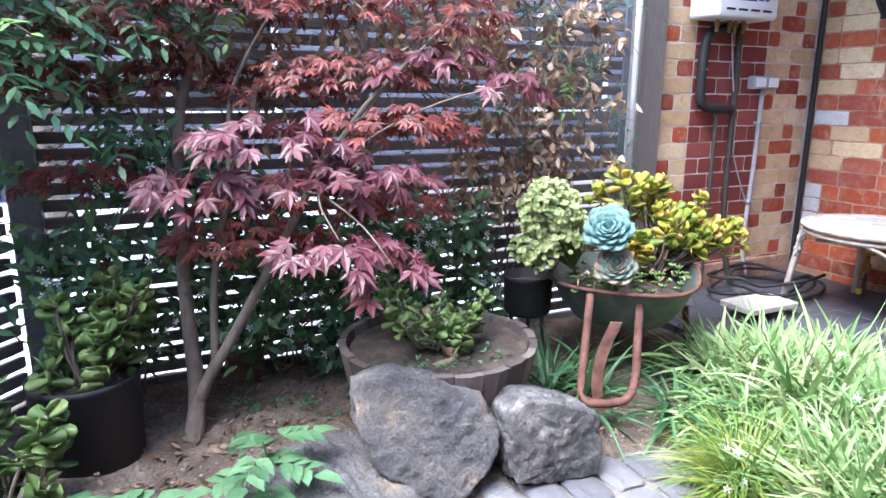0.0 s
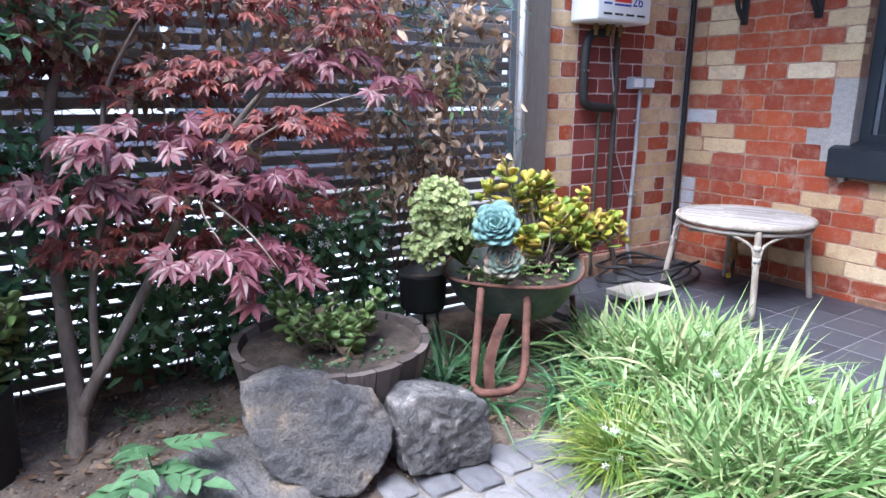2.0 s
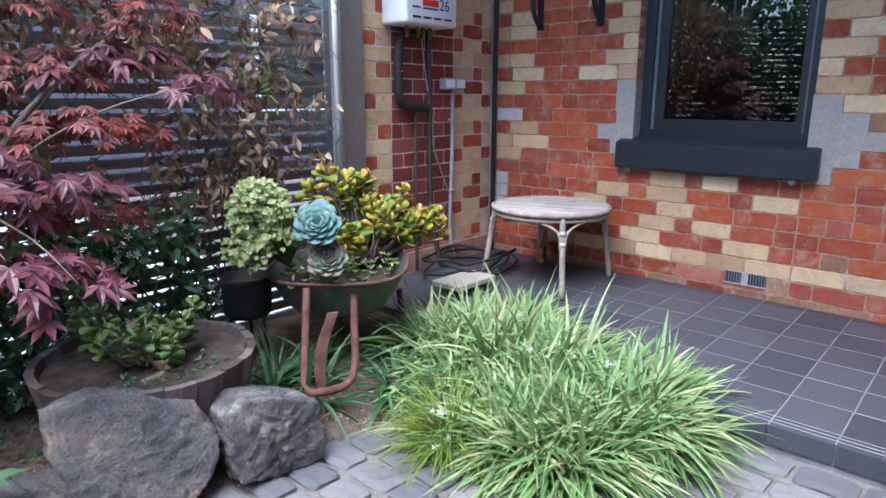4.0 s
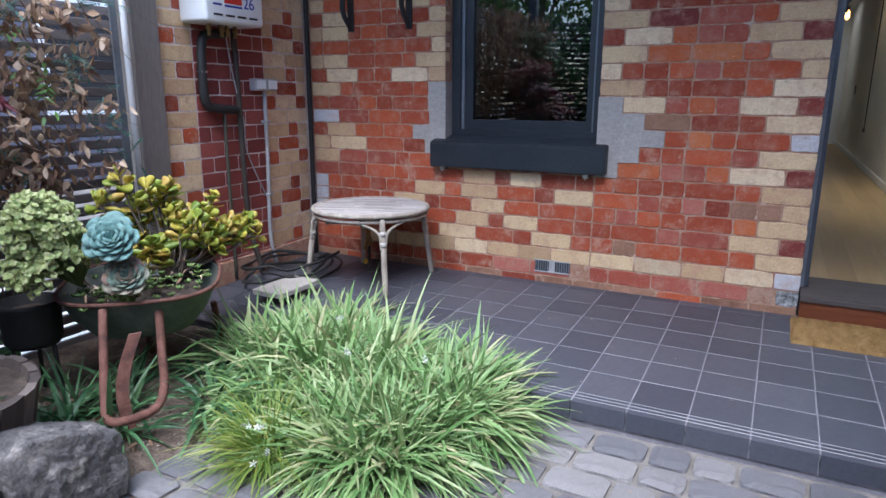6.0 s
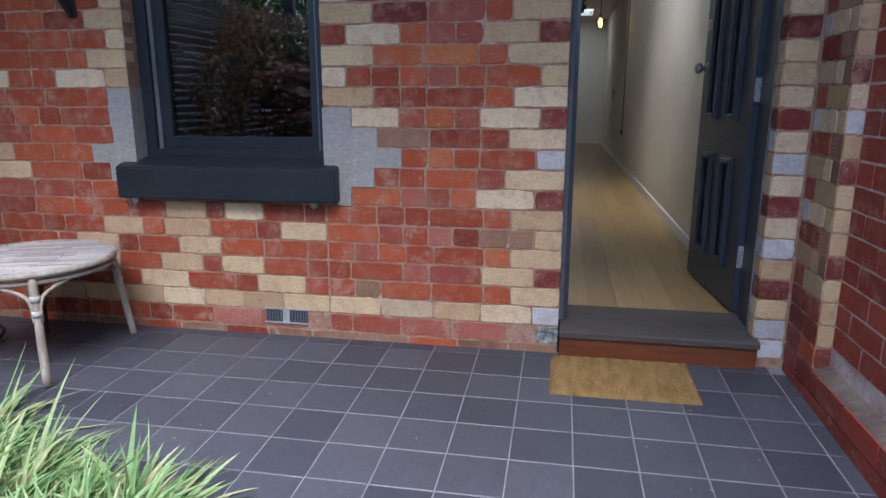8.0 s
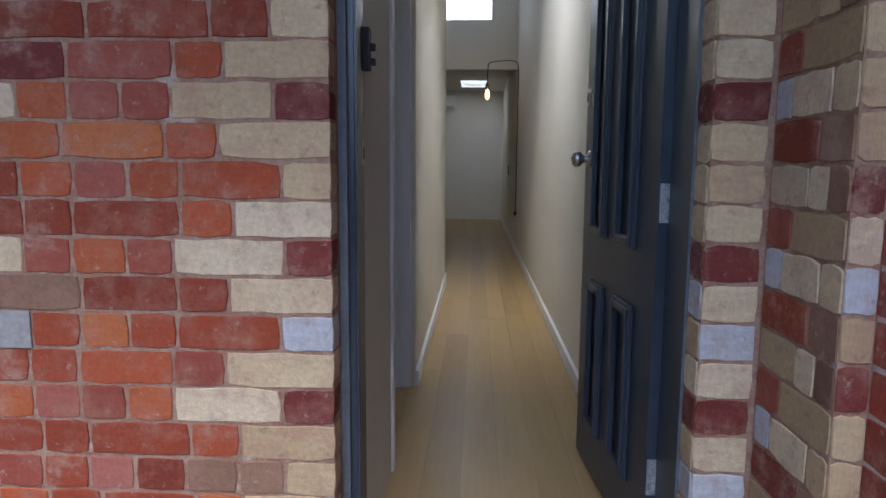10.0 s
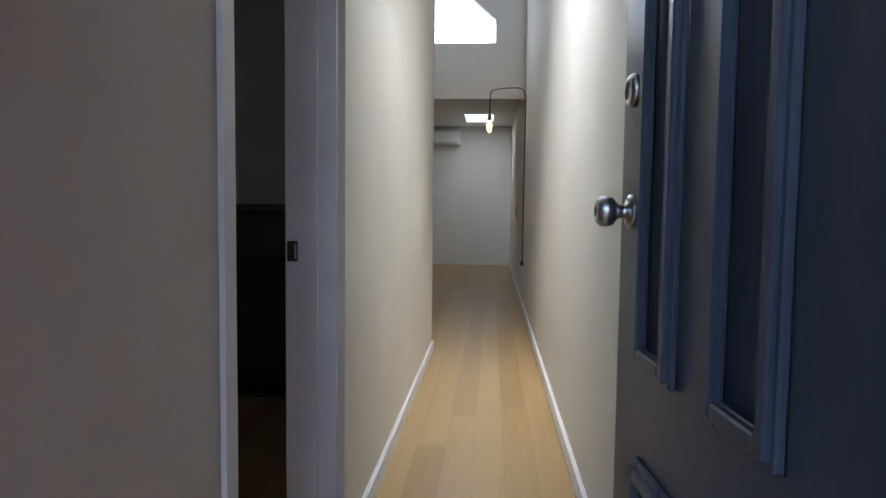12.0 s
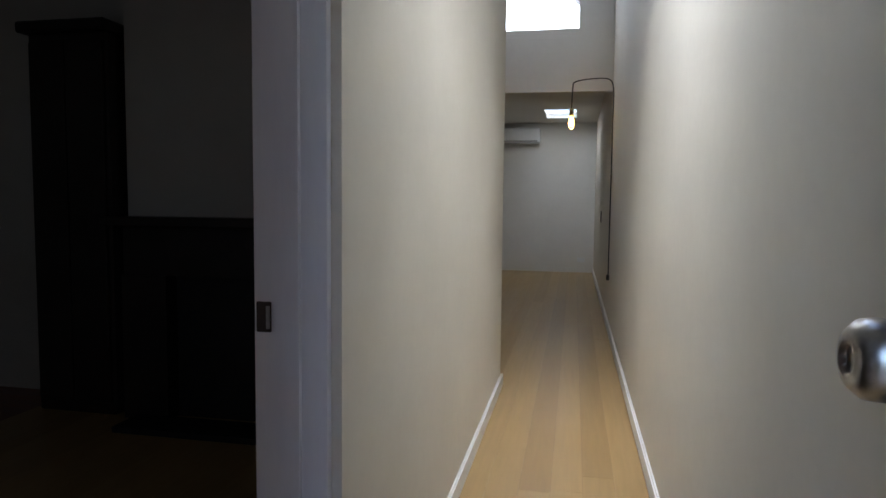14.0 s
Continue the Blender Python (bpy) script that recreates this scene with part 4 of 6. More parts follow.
def fence():
    f = thing("slatted_fence", "weathered grey horizontal slat fence with posts", "fence", (0, 0, 0), kind="structure")
    bm = bbox(-0.011, 0.011, -0.5, 0.5, -0.021, 0.021, 0.003)
    sl = mesh_of("slat", bm, M["slat"])
    for a, b in ((-4.02, -2.80), (-2.76, -1.42)):
        z = -0.03
        while z < 1.98:
            o = new("slat", sl)
            o.parent = f
            o.matrix_basis = Matrix.Translation((FX + rnd(-0.003, 0.003), (a + b) / 2, z)) @ Euler((rnd(-0.0025, 0.0025), rnd(-0.06, 0.06), 0)).to_matrix().to_4x4() @ Matrix.Diagonal((1, b - a, 1, 1))
            z += 0.0605
    z = -0.03
    while z < 1.98:
        o = new("slat", sl)
        o.parent = f
        o.matrix_basis = Matrix.Translation((-1.55, -5.32, z)) @ Euler((0, 0, radians(49.5))).to_matrix().to_4x4() @ Matrix.Diagonal((1, 3.75, 1, 1))
        z += 0.0605
    part("post", bbox(-3.05, -2.95, -4.08, -3.985, -0.13, 2.55, 0.006), M["post"], f, "blue-grey painted corner post")
    part("post", bbox(FX - 0.03, FX + 0.015, -2.81, -2.765, -0.13, 2.02, 0.004), M["post"], f)
    part("kick_board", bbox(FX - 0.012, FX + 0.016, -4.05, -1.45, -0.13, -0.052, 0.003), M["slat"], f, "low weathered board along the soil")
    part("post", bbox(-0.40, -0.31, -6.80, -6.70, -0.13, 2.1, 0.006), M["post"], f)


fence()
structure("end_post", bbox(-3.10, -2.985, -1.355, -1.192, -0.13, 3.3, 0.006), M["taupe"], "tall taupe painted timber post at the wall's end", "post")
dp = thing("downpipe", "slim white downpipe beside the fence", "downpipe", (-2.945, -1.42, -0.1))
part("pipe", tubed([(0, 0, 0), (0, 0, 3.3)], 0.015, seg=12), M["white_metal"], dp, "", True)
part("flashing", bbox(-0.03, -0.018, -0.055, -0.022, 0, 3.2), M["post"], dp, "blue-grey metal flashing strip")
structure("wall_street", boxes((-1.2, 1.3, -6.35, -6.2, -0.14, 2.0)), M["slat"], "plain timber boundary at the garden's far side", "fence")


def neighbour():
    h = thing("neighbour_house", "lilac-grey rendered house across the driveway", "house", (0, 0, 0))
    part("wall", bbox(-9.5, -9.0, -16, 10, -0.14, 5.5), M["lilac_wall"], h)
    part("roof", boxes((-9.8, -8.7, -16.2, 10.2, 5.5, 5.7)), M["charcoal"], h)
    for y in (-7.5, -3.2, 2.0):
        w = part("window", bbox(-9.0, -8.97, y, y + 1.2, 0.9, 2.3), M["black"], h)
        part("frame", boxes((-8.99, -8.94, y - 0.08, y, 0.82, 2.38), (-8.99, -8.94, y + 1.2, y + 1.28, 0.82, 2.38), (-8.99, -8.94, y, y + 1.2, 2.3, 2.38), (-8.99, -8.94, y, y + 1.2, 0.82, 0.9)), M["trim"], w)
    part("pillar", bbox(-8.95, -8.7, -5.6, -5.25, -0.14, 5.5), M["grey_plastic"], h)


neighbour()


def street_tree(x, y, h, n):
    t = thing("street_tree", "green leafy street tree beyond the fence", "tree", (x, y, -0.14))
    bm = bmesh.new()
    tube(bm, curve_points([(0, 0, 0), (0.05, 0, 0.9), (0.0, 0.05, 1.8), (0.1, 0, h * 0.75)], 4), 0.14, 0.05, 10, 0.06)
    for k in range(7):
        a = k * 2.4
        tube(bm, curve_points([(0.0, 0.03, 1.5 + 0.15 * k), (0.6 * math.cos(a), 0.6 * math.sin(a), 2.2 + 0.15 * k), (1.2 * math.cos(a), 1.2 * math.sin(a), 2.6 + 0.22 * k)], 3), 0.05, 0.015, 6)
    part("trunk", bm, M["bark"], t)
    L = Leaves()
    cl = [(Vector((rnd(-1.4, 1.4), rnd(-1.4, 1.4), rnd(2.5, h))), rnd(0.25, 0.55)) for _ in range(46)]
    for i in range(n):
        c, r = cl[i % len(cl)]
        v = any_way()
        L.oval(c + v * r * rnd(0.3, 1), any_way(-0.4), any_way(1), rnd(0.09, 0.15), rnd(0.05, 0.08))
    L.made("crown", M["tree_leaf"], t)


street_tree(-5.3, -4.2, 4.8, 4200)
street_tree(-4.3, -8.0, 4.6, 3400)


# ---- plants along the fence ----
def maple():
    t = thing("japanese_maple", "slender red-leaved maple tree in the garden bed", "tree", (-2.52, -3.58, -0.06))
    o = Vector((-2.52, -3.58, -0.06))

    def limb(pts, a, b, name="branch"):
        part(name, tubed([p - o for p in curve_points(pts, 5)], a, b, seg=9, rough=0.05), M["bark"], t, "", True)

    limb([(-2.52, -3.58, -0.10), (-2.55, -3.57, 0.0), (-2.60, -3.555, 0.10), (-2.67, -3.56, 0.35), (-2.72, -3.555, 0.63), (-2.77, -3.52, 1.05), (-2.76, -3.38, 1.4), (-2.7, -3.3, 1.8)], 0.036, 0.010, "trunk")
    limb([(-2.58, -3.56, 0.05), (-2.57, -3.50, 0.17), (-2.55, -3.44, 0.27), (-2.49, -3.31, 0.52), (-2.42, -3.17, 0.80), (-2.44, -2.98, 1.05), (-2.47, -2.75, 1.25)], 0.024, 0.006)
    limb([(-2.57, -3.49, 0.18), (-2.60, -3.47, 0.48), (-2.62, -3.40, 0.80), (-2.68, -3.36, 1.1), (-2.6, -3.2, 1.4)], 0.015, 0.005)
    for q in ((-2.08, -3.18, 0.69), (-2.43, -3.47, 0.84), (-2.38, -2.9, 1.04), (-2.15, -2.6, 1.12), (-2.75, -3.79, 0.87), (-2.0, -3.05, 0.62), (-2.38, -3.29, 0.99), (-2.53, -2.56, 1.36), (-3.0, -3.63, 1.3), (-2.51, -2.85, 0.74)):
        s = Vector((-2.46, -3.2, 0.78)) if q[1] > -3.4 else Vector((-2.73, -3.55, 0.75))
        e = Vector(q)
        limb([s, s.lerp(e, 0.35) + Vector((rnd(-0.03, 0.03), rnd(-0.03, 0.03), 0.06)), s.lerp(e, 0.7) + Vector((rnd(-0.03, 0.03), rnd(-0.03, 0.03), 0.05)), e], 0.0055, 0.0015, "twig")
    L, D = Leaves(), Leaves()
    sprays = [(-2.08, -3.18, 0.69, 0.15, 34, 0), (-2.38, -3.29, 0.99, 0.19, 46, 0), (-2.43, -3.47, 0.84, 0.15, 34, 0), (-2.34, -3.17, 0.85, 0.17, 40, 0), (-2.38, -2.9, 1.04, 0.20, 46, 1), (-2.58, -2.98, 1.22, 0.24, 60, 1), (-2.81, -3.49, 1.18, 0.18, 44, 1), (-2.75, -3.79, 0.87, 0.17, 40, 1), (-2.15, -2.6, 1.12, 0.10, 12, 0), (-2.46, -2.72, 1.23, 0.17, 44, 0), (-2.6, -3.35, 0.65, 0.20, 70, 1), (-2.51, -2.85, 0.74, 0.15, 46, 1), (-2.0, -3.05, 0.61, 0.09, 12, 0), (-2.77, -3.17, 1.16, 0.18, 50, 1), (-2.53, -2.56, 1.36, 0.15, 30, 1), (-2.55, -3.25, 0.80, 0.2, 50, 1), (-2.3, -3.0, 0.88, 0.15, 30, 0), (-2.6, -2.75, 1.0, 0.2, 40, 1), (-2.72, -3.92, 1.15, 0.17, 46, 1), (-2.7, -3.75, 1.32, 0.18, 46, 1), (-2.6, -3.05, 1.42, 0.2, 50, 1), (-2.5, -2.72, 1.46, 0.18, 46, 1), (-2.66, -3.38, 1.42, 0.18, 40, 1)]
    for x, y, z, r, n, dark in sprays:
        for i in range(int(n * (1.05 if not dark else 1.6))):
            a, q = rnd(0, 2 * math.pi), r * math.sqrt(random.random())
            p = Vector((x + q * math.cos(a), y + q * math.sin(a) * 1.35, z + rnd(-0.035, 0.045) - 0.35 * q * q / r)) - o
            d = Vector((0.6 * math.cos(a) + 0.35, math.sin(a), -0.35 + rnd(-0.4, 0.2)))
            (D if dark else L).palmate(p, d, Vector((rnd(0.0, 1.0), rnd(-0.6, 0.4), rnd(0.6, 1.2))), rnd(0.050, 0.085) if not dark else rnd(0.035, 0.058), rnd(0.05, 0.6))
    L.made("foliage", M["maple"], t, "glossy pinkish-maroon leaf sprays", False)
    D.made("foliage", M["maple_dark"], t, "dark red shaded leaves", False)


maple()


def jasmine():
    t = thing("star_jasmine", "dark green star jasmine climbing the fence with white flowers", "climber", (-2.95, -3.0, -0.05))
    o = Vector((-2.95, -3.0, -0.05))
    bm = bmesh.new()
    for i in range(26):
        y = rnd(-3.95, -2.2)
        pts = [(-2.97, y, -0.08)]
        for k in range(1, 6):
            pts.append((-2.95 + rnd(-0.03, 0.08), y + rnd(-0.12, 0.12) * k, 0.14 * k + rnd(-0.04, 0.04)))
        tube(bm, [Vector(p) - o for p in curve_points(pts, 3)], 0.005, 0.002, 5)
    tagged(part("stem", bm, M["twig"], t), kind="stuff")
    L, F = Leaves(), Leaves()
    clumps = []
    for y0, y1, z0, z1, n in ((-3.40, -2.55, 0.0, 0.55, 70), (-2.75, -2.25, 0.05, 0.66, 42), (-4.0, -3.3, 0.2, 0.95, 56), (-3.6, -2.6, 0.3, 0.85, 24)):
        for _ in range(n):
            clumps.append(Vector((-2.86 + rnd(-0.08, 0.14), rnd(y0, y1), rnd(z0, z1))))
    for c in clumps:
        for i in range(22):
            p = c + any_way() * rnd(0.01, 0.12) - o
            L.oval(p, any_way(-0.1) + Vector((0.5, 0, 0)), Vector((0.8, 0, 0.7)) + any_way() * 0.5, rnd(0.04, 0.075), rnd(0.016, 0.028), 0.25, 0.2)
        if random.random() < 0.75:
            for i in range(2):
                F.star(c + Vector((0.07, rnd(-0.05, 0.05), rnd(-0.04, 0.06))) - o, Vector((1, rnd(-0.4, 0.4), rnd(-0.2, 0.6))), rnd(0.011, 0.019))
    L.made("leaf", M["jasmine"], t)
    F.made("flower", M["flower"], t, "small white star flowers", False)


jasmine()


def fence_creeper():
    """The climber that covers the slanting stretch of the fence, seen in the window's glass."""
    t = thing("fence_creeper", "dense dark green creeper covering the slanting fence", "climber", (-1.62, -5.25, -0.1))
    o = Vector((-1.62, -5.25, -0.1))
    along, inward = Vector((-0.76, 0.65, 0)), Vector((0.65, 0.76, 0))
    bm, L = bmesh.new(), Leaves()
    for i in range(24):
        c = along * rnd(-1.6, 1.6) + inward * 0.08
        tube(bm, curve_points([c + inward * 0.04, c + along * rnd(-0.2, 0.2) + Vector((0, 0, 0.7)), c + along * rnd(-0.4, 0.4) + Vector((0, 0, 1.5)), c + along * rnd(-0.5, 0.5) + Vector((0, 0, 2.0))], 3), 0.008, 0.003, 5)
    tagged(part("stem", bm, M["twig"], t), kind="stuff")
    for i in range(330):
        c = along * rnd(-1.75, 1.75) + inward * rnd(0.04, 0.22) + Vector((0, 0, 0.25 + 1.95 * random.random() ** 0.75))
        for k in range(13):
            L.oval(c + any_way() * rnd(0.01, 0.13), any_way(-0.3) + inward * 0.5, inward + any_way(0.6) * 0.6, rnd(0.045, 0.085), rnd(0.024, 0.042), 0.25, 0.2)
    L.made("leaf", M["jasmine"], t)


fence_creeper()


def dry_creeper():
    t = thing("dry_creeper", "withered brown creeper hanging over the upper fence", "climber", (-2.9, -2.6, 0))
    o = Vector((-2.9, -2.6, 0))
    bm = bmesh.new()
    for i in range(170):
        y = rnd(-3.95, -1.85)
        z = rnd(0.95, 1.98)
        pts = [(-2.95 + rnd(0, 0.1), y, z)]
        d = Vector((rnd(-0.02, 0.05), rnd(-0.18, 0.18), rnd(-0.16, 0.02)))
        for k in range(4):
            pts.append(tuple(Vector(pts[-1]) + d + Vector((rnd(-0.03, 0.03), rnd(-0.06, 0.06), rnd(-0.06, 0.03)))))
        tube(bm, [Vector(p) - o for p in curve_points(pts, 3)], rnd(0.002, 0.0045), 0.0012, 4)
    for i in range(14):
        y = rnd(-2.5, -2.1)
        pts = [(-2.9, y, rnd(0.1, 0.3)), (-2.88, y + rnd(-0.1, 0.15), 0.45), (-2.87, y + rnd(-0.15, 0.3), 0.7), (-2.9, y + rnd(-0.1, 0.5), 1.0)]
        tube(bm, [Vector(p) - o for p in curve_points(pts, 4)], 0.005, 0.0015, 5)
    tagged(part("stem", bm, M["twig"], t), kind="stuff")
    L = Leaves()
    clumps = []
    for y0, y1, z0, z1, n in ((-2.5, -1.70, 0.72, 1.6, 84), (-3.2, -2.2, 1.2, 1.95, 100), (-3.95, -3.2, 1.05, 1.95, 80), (-2.6, -2.1, 0.62, 0.9, 10), (-3.6, -2.7, 0.85, 1.15, 8)):
        for _ in range(n):
            clumps.append(Vector((-2.83 + rnd(-0.08, 0.14), rnd(y0, y1), rnd(z0, z1))))
    for c in clumps:
        for i in range(13):
            L.oval(c + any_way() * rnd(0.01, 0.10) - o, any_way(-1.3), any_way(0.2), rnd(0.04, 0.07), rnd(0.018, 0.032), rnd(0.2, 0.9), rnd(-0.2, 0.5))
    L.made("leaf", M["dry_leaf"], t, "curled dry brown leaves")


dry_creeper()


def pinnate_vine(name, label, mat, spots, size, n, leaflets=6):
    t = thing(name, label, "climber", spots[0][:3])
    o = Vector(spots[0][:3])
    L, bm = Leaves(), bmesh.new()
    for x, y, z, r in spots:
        for i in range(int(n * r / 0.12)):
            p = Vector((x, y, z)) + any_way() * rnd(0, r) - o
            d = (any_way(-0.2) + Vector((0.35, 0, 0))).normalized()
            q = [p + d * size * 3.2 * k / 6 - Vector((0, 0, 1)) * size * 0.8 * (k / 6) ** 2 for k in range(7)]
            tube(bm, q, 0.0012, 0.0006, 3, cap=False)
            up = Vector((0.4, rnd(-0.3, 0.3), 1))
            s = d.cross(up).normalized()
            for k in range(1, leaflets + 1):
                for g in (1, -1):
                    L.oval(q[k % 7], d * 0.5 + s * g, up, size * rnd(0.8, 1.05), size * 0.36, 0.1, 0.25)
            L.oval(q[-1], d, up, size, size * 0.36, 0.1, 0.2)
    tagged(part("stem", bm, M["twig"], t), kind="stuff")
    L.made("leaf", mat, t)


pinnate_vine("pinnate_creeper", "blue-green fern-leaved creeper threading through the fence", M["wisteria"], [(-2.72, -2.35, 1.06, 0.09), (-2.88, -1.62, 1.0, 0.13), (-2.86, -1.75, 1.25, 0.12), (-2.86, -1.55, 0.82, 0.09), (-2.82, -2.15, 1.4, 0.14), (-2.8, -2.75, 1.5, 0.13), (-2.86, -1.95, 0.62, 0.10), (-2.85, -1.6, 1.5, 0.12), (-2.85, -2.1, 0.88, 0.07)], 0.030, 8)
pinnate_vine("leafy_vine", "fresh green vine trailing from the top of the fence", M["jasmine"], [(-2.6, -3.85, 1.32, 0.20), (-2.7, -3.6, 1.42, 0.18), (-2.62, -3.95, 1.55, 0.24), (-2.72, -3.65, 1.66, 0.22), (-2.76, -3.40, 1.70, 0.20), (-2.45, -4.08, 1.38, 0.15), (-2.8, -3.1, 1.72, 0.18), (-2.5, -4.0, 1.18, 0.14), (-2.8, -3.4, 1.5, 0.15), (-2.75, -3.75, 1.05, 0.10)], 0.058, 12, 5)
pinnate_vine("young_vine", "lime green young shoots on the fence", M["bright_leaf"], [(-2.80, -1.98, 1.3, 0.08), (-2.8, -1.9, 1.18, 0.06), (-2.3, -3.95, 1.25, 0.05), (-2.75, -3.3, 1.35, 0.08)], 0.045, 7, 3)


# ---- tub, rocks, pots ----
def half_barrel(x, y, r, h, name="half_barrel_planter", label="weathered oak half-barrel planter on the soil"):
    t = thing(name, label, "planter", (x, y, -0.07))
    n = 22
    for i in range(n):
        a0, a1 = 2 * math.pi * i / n + 0.008, 2 * math.pi * (i + 1) / n - 0.008
        bm = bmesh.new()
        top = h + rnd(-0.010, 0.005)
        rows = []
        for z, k in ((0, 0.74), (top * 0.5, 0.90), (top, 1.0)):
            rows.append([bm.verts.new((r * k * f * math.cos(a), r * k * f * math.sin(a), z)) for a, f in ((a0, 1), ((a0 + a1) / 2, 1.012), (a1, 1), (a1, 0.925), ((a0 + a1) / 2, 0.93), (a0, 0.925))])
        for p, q in zip(rows, rows[1:]):
            for k in range(6):
                bm.faces.new((p[k], p[(k + 1) % 6], q[(k + 1) % 6], q[k]))
        bm.faces.new(rows[0][::-1])
        bm.faces.new(rows[-1])
        part("stave", bm, M["oak"], t)
    for z0, z1, k in ((0.05, 0.085, 0.800), (h * 0.70, h * 0.70 + 0.035, 0.985)):
        bm = bmesh.new()
        lathe(bm, [(r * k * 1.005, z0), (r * k * 1.03, z0), (r * (k + 0.012) * 1.03, z1), (r * (k + 0.012) * 1.005, z1)], 44)
        if z0 < 0.06:
            part("hoop", bm, M["post"], t, "blue-grey metal hoop", True)
        else:
            bm.free()
    bm = bmesh.new()
    g = []
    for i in range(13):
        rr = r * 0.9 * i / 12
        g.append([bm.verts.new((rr * math.cos(2 * math.pi * k / 30), rr * math.sin(2 * math.pi * k / 30), h - 0.032 + 0.014 * noise.noise((rr * 20 * math.cos(k), rr * 20 * math.sin(k), 1)) + rnd(-0.004, 0.004))) for k in range(30)])
    for p, q in zip(g, g[1:]):
        for k in range(30):
            bm.faces.new((p[k], p[(k + 1) % 30], q[(k + 1) % 30], q[k]))
    part("soil", bm, M["potting"], t, "dry crumbly potting soil", True)
    return t


TUB = Vector((-2.315, -2.77, -0.07))
half_barrel(TUB.x, TUB.y, 0.345, 0.335)
half_barrel(-1.72, -3.74, 0.19, 0.19, "half_barrel_planter", "small weathered oak half-barrel planter with seedlings")


def jade_clump(name, label, base, heads, mat, leaf=0.035, stems=M["jade"], per=9, category="succulent"):
    t = thing(name, label, category, base)
    o = Vector(base)
    L, bm = Leaves(), bmesh.new()
    heads = [h for x, y, z in heads for h in ((x, y, z), (x * 0.78 + o.x * 0.22 + rnd(-0.03, 0.03), y * 0.78 + o.y * 0.22 + rnd(-0.03, 0.03), z * 0.75 + o.z * 0.25))]
    for x, y, z in heads:
        e = Vector((x, y, z))
        q = o.lerp(e, 0.55) + Vector((rnd(-0.02, 0.02), rnd(-0.02, 0.02), -0.02))
        tube(bm, [p - o for p in curve_points([o + Vector((rnd(-0.03, 0.03), rnd(-0.03, 0.03), 0)), q, e], 4)], 0.0055, 0.004, 6)
        turn, lean = rnd(0, 3.14), any_way() * 0.35
        for k in range(per):
            # opposite pairs, each turned by a right angle against the one below
            a = k * math.pi + (k // 2) * math.pi / 2 + turn + rnd(-0.3, 0.3)
            lift = -0.2 + 1.3 * k / per + rnd(-0.3, 0.3)
            d = Vector((math.cos(a) + lean.x, math.sin(a) + lean.y, lift))
            n = Vector((-math.cos(a) * lift + 0.3, -math.sin(a) * lift - 0.2, 1)) * 0.6 + any_way() * 0.75
            L.fat(e - o + Vector((0, 0, -0.045 + 0.06 * k / per)), d, n, leaf * rnd(0.8, 1.25) * (1.1 - 0.35 * k / per), leaf * rnd(0.66, 0.86), leaf * 0.075)
    tagged(part("stem", bm, stems, t, "", True), kind="stuff")
    L.made("leaf", mat, t)
    return t


def tub_plants():
    h = [(TUB.x + rnd(-0.22, 0.2), TUB.y + rnd(-0.22, 0.2), 0.30 + rnd(0.0, 0.13)) for _ in range(13)]
    h += [(TUB.x - 0.17 + rnd(-0.06, 0.06), TUB.y - 0.12 + rnd(-0.06, 0.06), 0.36 + rnd(0, 0.10)) for _ in range(7)]
    jade_clump("pruned_jade_plant", "pruned jade plant regrowing in the half barrel", (TUB.x, TUB.y, 0.20), h, M["jade"], 0.044, M["rattan"], 7)
    s = thing("pruned_branch", "cut pale branch lying in the half barrel", "branch", (TUB.x, TUB.y, 0.21))
    part("branch", tubed(curve_points([(0.12, 0.02, 0.005), (0.05, -0.01, 0.06), (-0.06, -0.02, 0.14)], 4), 0.019, 0.017, rough=0.06), M["cut_wood"], s, "", True)
    part("twig", tubed(curve_points([(0.16, -0.16, 0.0), (0.14, -0.02, 0.02), (0.15, 0.1, 0.01)], 4), 0.012, 0.010, rough=0.06), M["cut_wood"], s, "", True)
    L = Leaves()
    for i in range(150):
        p = Vector((0.17 + rnd(-0.07, 0.05), rnd(-0.2, 0.16), rnd(0.0, 0.04)))
        L.oval(p, any_way(0.4), any_way(1.5), rnd(0.014, 0.026), rnd(0.008, 0.014))
    w = thing("tub_weeds", "small bright green weeds in the barrel's soil", "weeds", (TUB.x, TUB.y, 0.21))
    L.made("leaf", M["tomato"], w)


tub_plants()


